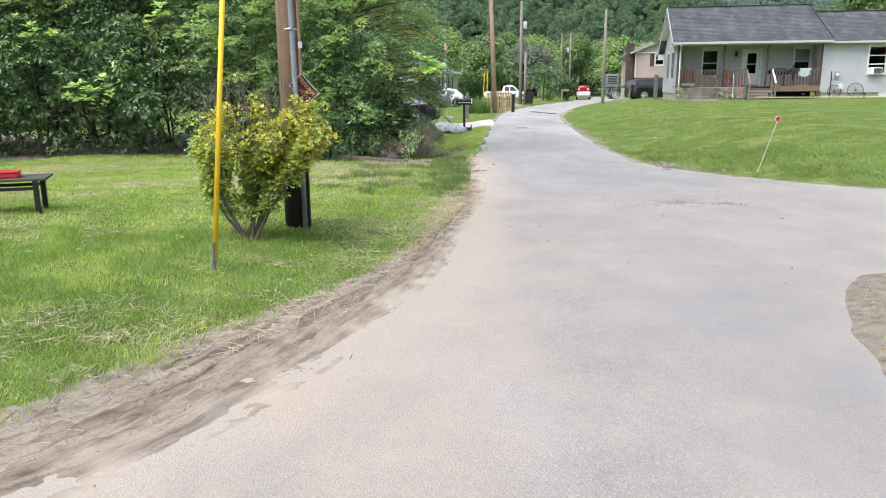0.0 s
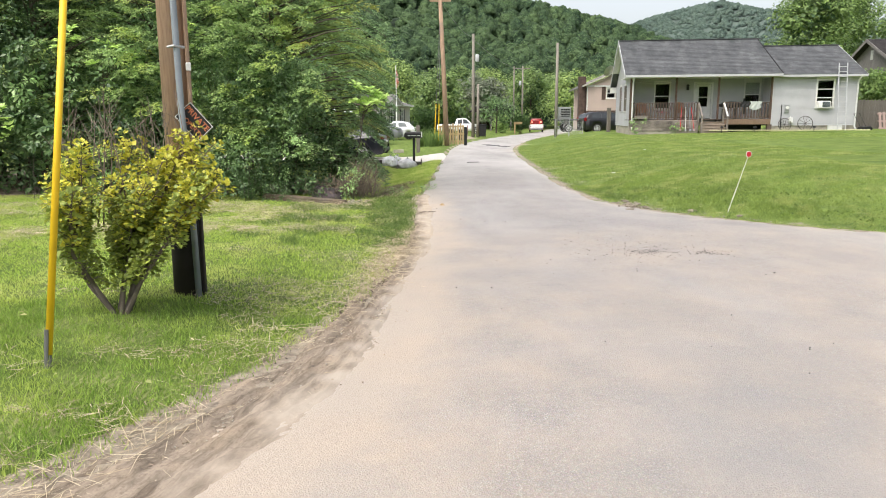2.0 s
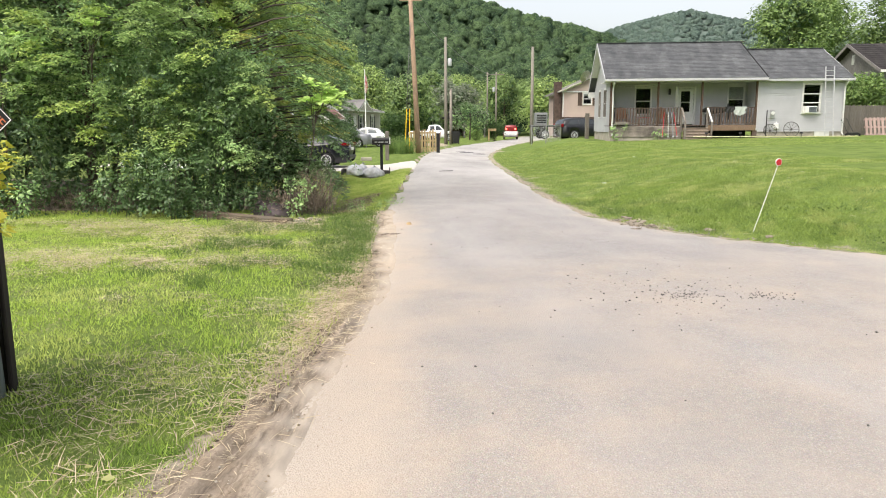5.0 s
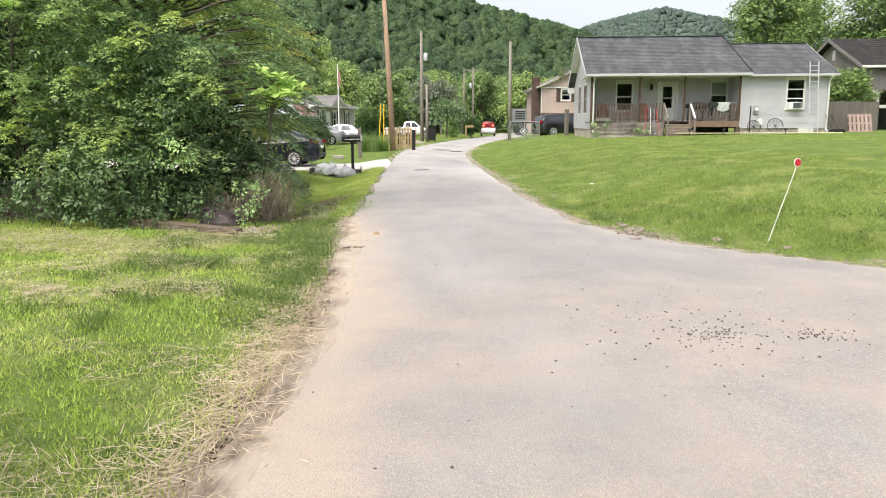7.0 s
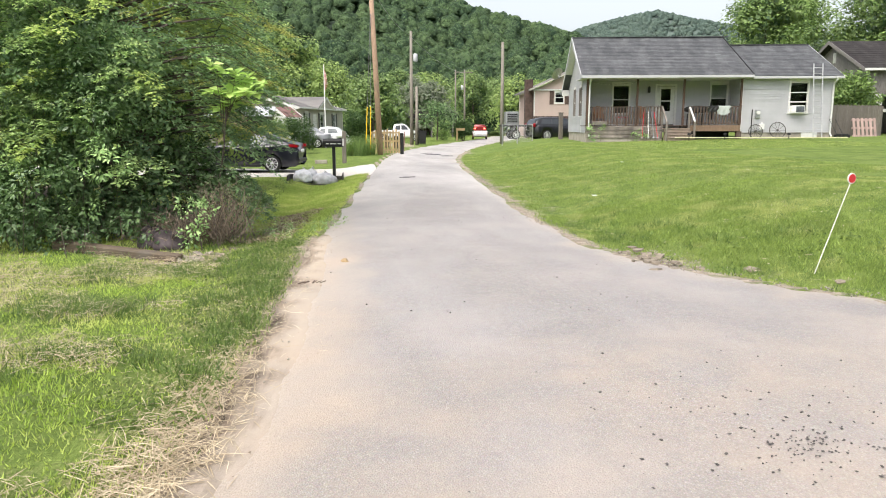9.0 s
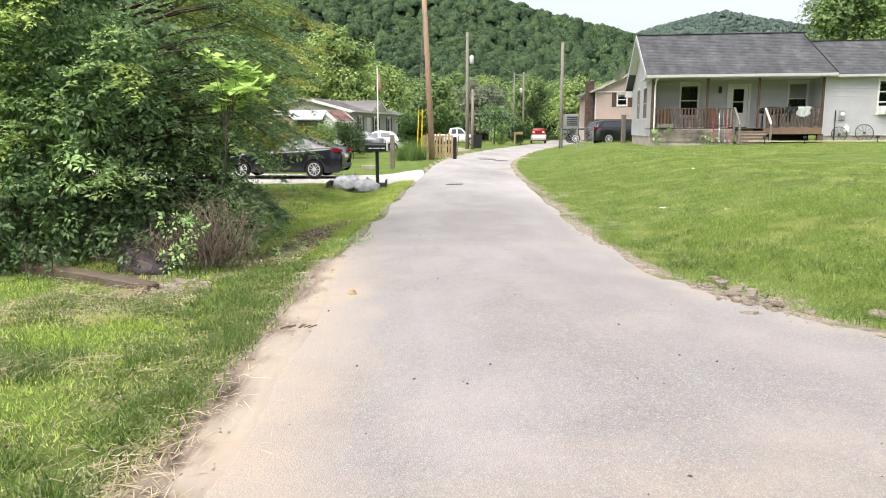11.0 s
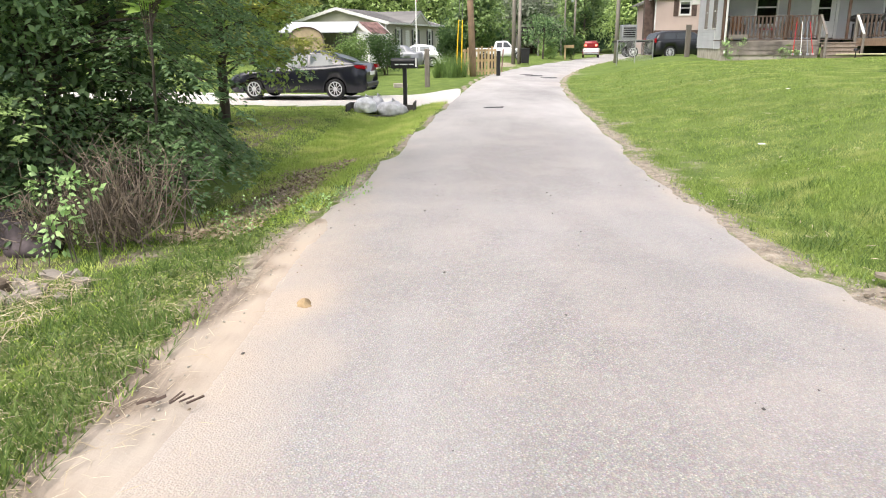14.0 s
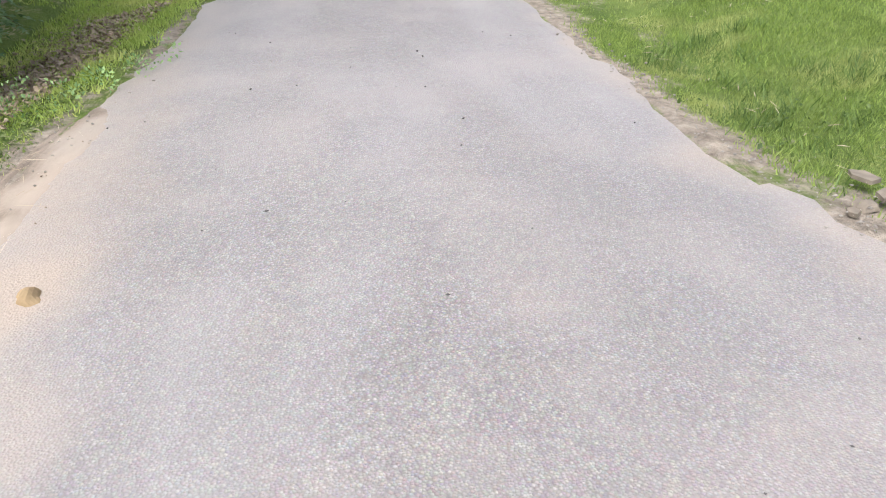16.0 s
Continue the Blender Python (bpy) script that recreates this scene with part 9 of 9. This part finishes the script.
def left_keep(x, y, tall):
    d = edge_distance(x, y, LEFT_COARSE)
    inside = within(x, y, ROAD_COARSE)
    fade = step(-0.08, 0.28, d - verge_width(y) + 0.3 * (tall - 0.5))
    bare = np.exp(-(((x - 0.2) / 0.9) ** 2 + ((y - 18.35) / 0.4) ** 2)) + 0.9 * np.exp(-(((x - 1.05) / 0.45) ** 2 + ((y - 17.65) / 0.38) ** 2)) + 0.6 * np.exp(-(((x - 1.6) / 0.4) ** 2 + ((y - 18.5) / 0.4) ** 2)) + 0.95 * np.exp(-(((x - 1.92 - 0.05 * (y - 20.8)) / 0.26) ** 2 + ((y - 21.0) / 1.5) ** 2))
    return np.where(inside, 0.0, fade * (1 - 0.8 * np.minimum(bare, 1.0)) * np.clip(0.45 + 0.7 * tall, 0, 1))


def right_keep(x, y, tall):
    d = edge_distance(x, y, RIGHT_COARSE)
    bare = np.exp(-(((x - 6.85 - 0.25 * (17.3 - y)) / 0.45) ** 2 + ((y - 17.3) / 0.9) ** 2)) + 0.5 * np.exp(-((x - 8.1) ** 2 + (y - 15.9) ** 2) / 0.16) + 0.5 * np.exp(-((x - 8.9) ** 2 + (y - 15.0) ** 2) / 0.1)
    return np.where(within(x, y, ROAD_COARSE) | ~within(x, y, LAWN_RIGHT), 0.0, step(0.04, 0.40, d + 0.16 * (tall - 0.5)) * (1 - 0.45 * step(2.2, 0.4, d) * value_noise(x, y, 1.7)) * (1 - 0.9 * bare) * np.clip(0.5 + 0.6 * tall, 0, 1))


blades("lawn_grass", "uneven green mown lawn grass", 200000, -5.0, 2.6, 3.0, 9.5, left_keep, 0.02, 0.075, 0.0042, M_BLADE)
def mown_keep(x, y, tall):
    near = step(0.45, 1.15, edge_distance(x, y, LEFT_COARSE) + 0.5 * (value_noise(x, y, 1.7) - 0.5))
    return left_keep(x, y, tall) * np.where(y > 12.5, 0.3 + 0.7 * near, 1.0)


blades("lawn_grass", "uneven green mown lawn grass", 240000, -8.0, 2.6, 9.5, 20.0, mown_keep, 0.02, 0.06, 0.0064, M_BLADE_PALE)
def uncut_keep(x, y, tall):
    clump = step(0.40, 0.66, 0.6 * value_noise(x, y, 1.3) + 0.4 * value_noise(x, y, 4.7))
    return left_keep(x, y, tall) * clump * step(3.0, 1.2, edge_distance(x, y, LEFT_COARSE))


blades("lawn_tufts", "darker uncut tufts in the mown lawn", 110000, -1.0, 2.6, 12.4, 19.0, uncut_keep, 0.04, 0.12, 0.0050, M_BLADE_TUFT, 1.3)
blades("verge_grass", "fresh green grass strip beside the lane", 90000, 1.2, 3.6, 19.5, 33.2, left_keep, 0.03, 0.08, 0.007, M_BLADE_FRESH)
blades("drive_grass", "green grass before the gravel drive", 40000, -4.0, 2.4, 24.0, 33.2, left_keep, 0.03, 0.07, 0.010, M_BLADE_FRESH)
blades("bank_grass", "green grass on the sloping lawn", 190000, 6.0, 12.5, 12.4, 22.0, right_keep, 0.018, 0.055, 0.0055, M_BLADE_SHORT)
blades("bank_grass", "green grass on the sloping lawn", 100000, 6.0, 9.6, 15.4, 22.0, right_keep, 0.02, 0.07, 0.005, M_BLADE_SHORT)
blades("bank_grass", "green grass on the sloping lawn", 100000, 6.2, 15.0, 22.0, 34.0, right_keep, 0.02, 0.055, 0.009, M_BLADE_SHORT)
blades("bank_grass", "green grass on the sloping lawn", 50000, 6.5, 24.0, 34.0, 46.5, right_keep, 0.025, 0.06, 0.016, M_BLADE_SHORT)


def tuft_keep(x, y, tall):
    d = edge_distance(x, y, RIGHT_COARSE)
    clump = step(0.56, 0.72, 0.6 * value_noise(x, y, 2.1) + 0.4 * value_noise(x, y, 5.3))
    return right_keep(x, y, tall) * clump * step(3.2, 1.0, d)


blades("bank_tufts", "coarse dark tufts of uncut grass on the bank", 150000, 6.3, 16.0, 12.0, 21.0, tuft_keep, 0.06, 0.16, 0.0055, M_BLADE_TUFT, 1.3)
n = 16000
x, y = rng.uniform(6.3, 14.0, n), rng.uniform(12.0, 20.0, n)
d = edge_distance(x, y, RIGHT_COARSE)
ok = (d > 0.15) & (d < 2.4) & ~within(x, y, ROAD_COARSE) & within(x, y, LAWN_RIGHT) & (rng.random(n) < step(0.5, 0.75, value_noise(x, y, 2.9)))
x, y = x[ok], y[ok]
weeds = fast_mesh("bank_weeds", *leaves(np.stack([x, y, ground_height(x, y) + rng.uniform(0.01, 0.07, len(x))], axis=1), np.tile([0.0, 0.0, 1.0], (len(x), 1)) + 0.6 * rng.normal(size=(len(x), 3)), rng.uniform(0.02, 0.055, len(x)), 0.6), leaf("bank_weed_leaves", (0.06, 0.115, 0.03), (0.24, 0.33, 0.09)))
tagged(weeds, "broad-leaved weeds among the grass of the bank", "weeds", kind="stuff")


def corner_keep(x, y, tall):
    return np.where(within(x, y, ROAD_COARSE) | within(x, y, LAWN_RIGHT), 0.0, 0.25 + 0.75 * step(0.1, 0.9, edge_distance(x, y, RIGHT_COARSE)))


blades("corner_grass", "thin dry grass on the corner's bare earth", 16000, 4.8, 9.5, 2.5, 8.4, corner_keep, 0.02, 0.06, 0.004, M_BLADE)


def straw(name, label, x, y, lmin, lmax, width, lift):
    n = len(x)
    z = np.maximum(ground_height(x, y), 0.0) + lift * rng.random(n)
    a = rng.uniform(0, 6.28, n)
    ln = rng.uniform(lmin, lmax, n)
    way = np.stack([np.cos(a), np.sin(a), rng.normal(0, 0.07, n)], axis=1) * ln[:, None] / 2
    mid = np.stack([x, y, z], axis=1)
    s = (width * rng.uniform(0.6, 1.4, n))[:, None] * np.stack([-np.sin(a), np.cos(a), np.full(n, 0.3)], axis=1)
    bow = np.zeros((n, 3))
    bow[:, 2] = 0.02 * ln
    co = np.stack([mid - way - s * 0.6, mid - way + s * 0.6, mid + bow + s, mid + bow - s, mid + way], axis=1).reshape(-1, 3)
    b = 5 * np.arange(n)[:, None]
    tris = np.concatenate([b + [0, 3, 2], b + [0, 2, 1], b + [3, 4, 2]], axis=1).reshape(-1, 3)
    ob = fast_mesh(name, co, tris, M_STRAW)
    return tagged(ob, label, "straw", kind="stuff")


def along_edge(n, y0, y1, off, spread):
    y = np.clip(rng.normal((y0 + y1) / 2, (y1 - y0) / 3.6, n), y0 - 0.8, y1 + 0.8) + 0.25 * rng.normal(size=n)
    x = np.interp(y, [p[1] for p in LEFT_COARSE], [p[0] for p in LEFT_COARSE]) + off + spread * rng.normal(size=n)
    return x, y


def in_bands(n, x0, x1, y0, y1, cut=0.55):
    x, y = rng.uniform(x0, x1, n), rng.uniform(y0, y1, n)
    v = 0.8 * value_noise(x * 0.7, y * 1.6, 0.9) + 0.4 * value_noise(x, y, 3.1) - 0.1
    ok = (v > cut) & ~within(x, y, ROAD_COARSE) & ((y < 12.5) | (edge_distance(x, y, LEFT_COARSE) > 0.85) | (rng.random(n) < 0.12))
    return x[ok], y[ok]


straw("straw_litter", "long dry straw clippings along the lane's edge", *along_edge(4200, 9.8, 14.4, -0.12, 0.13), 0.06, 0.26, 0.0022, 0.03)
straw("straw_litter", "dry straw clippings along the lane's edge", *along_edge(2600, 13.6, 18.6, -0.35, 0.28), 0.04, 0.16, 0.0014, 0.04)
straw("straw_litter", "dry straw and twigs along the dirt verge", *along_edge(520, 4.4, 9.6, -0.35, 0.35), 0.04, 0.22, 0.0018, 0.012)
straw("cut_straw", "swathes of dry straw lying on the mown lawn", *in_bands(30000, -7.0, 1.7, 13.6, 18.2, 0.50), 0.06, 0.30, 0.0017, 0.08)
straw("cut_straw", "swathes of dry straw lying on the mown lawn", *in_bands(40000, -5.5, 2.0, 3.5, 14.0, 0.55), 0.05, 0.26, 0.0017, 0.07)
straw("cut_straw", "thin dry stalks on the sloping lawn", *in_bands(1200, 6.6, 12.0, 14.6, 26.0, 0.5), 0.05, 0.15, 0.003, 0.05)
n = 17000
x, y = rng.uniform(0.9, 2.6, n), rng.uniform(12.6, 20.2, n)
d = edge_distance(x, y, LEFT_COARSE)
ok = ~within(x, y, ROAD_COARSE) & (rng.random(n) < step(1.35, 0.5, d) * step(0.0, 0.15, d) * np.clip(1.7 * value_noise(x, y, 3.1) - 0.25 + 0.4 * value_noise(x, y, 11.0), 0, 1))
x, y = x[ok], y[ok]
weeds = fast_mesh("verge_weeds", *leaves(np.stack([x, y, ground_height(x, y) + rng.uniform(0.004, 0.05, len(x))], axis=1), np.tile([0.0, 0.0, 1.0], (len(x), 1)) + 0.5 * rng.normal(size=(len(x), 3)), rng.uniform(0.016, 0.04, len(x)), 0.6), leaf("low_weed_leaves", (0.09, 0.14, 0.04), (0.27, 0.34, 0.10)))
tagged(weeds, "low dark green weeds along the lane's edge", "weeds", kind="stuff")
M_DEADTWIG = leaf("dead_twig_litter", (0.10, 0.075, 0.055), (0.30, 0.23, 0.17), glow=0.02)
tw = straw("twig_litter", "small dead twigs on the dirt verge", *along_edge(170, 3.6, 9.4, -0.25, 0.3), 0.05, 0.28, 0.003, 0.012)
tw.data.materials.clear()
tw.data.materials.append(M_DEADTWIG)
n = 260
x, y = in_bands(n, -4.5, 1.8, 4.0, 15.0, 0.0)
fallen = fast_mesh("fallen_leaves", *leaves(np.stack([x, y, ground_height(x, y) + 0.05], axis=1), np.tile([0.0, 0.0, 1.0], (len(x), 1)) + 0.3 * rng.normal(size=(len(x), 3)), rng.uniform(0.03, 0.07, len(x)), 0.6), leaf("pale_fallen_leaves", (0.30, 0.36, 0.14), (0.60, 0.58, 0.26)))
tagged(fallen, "pale yellow-green leaves fallen on the lawn", "leaves", kind="stuff")
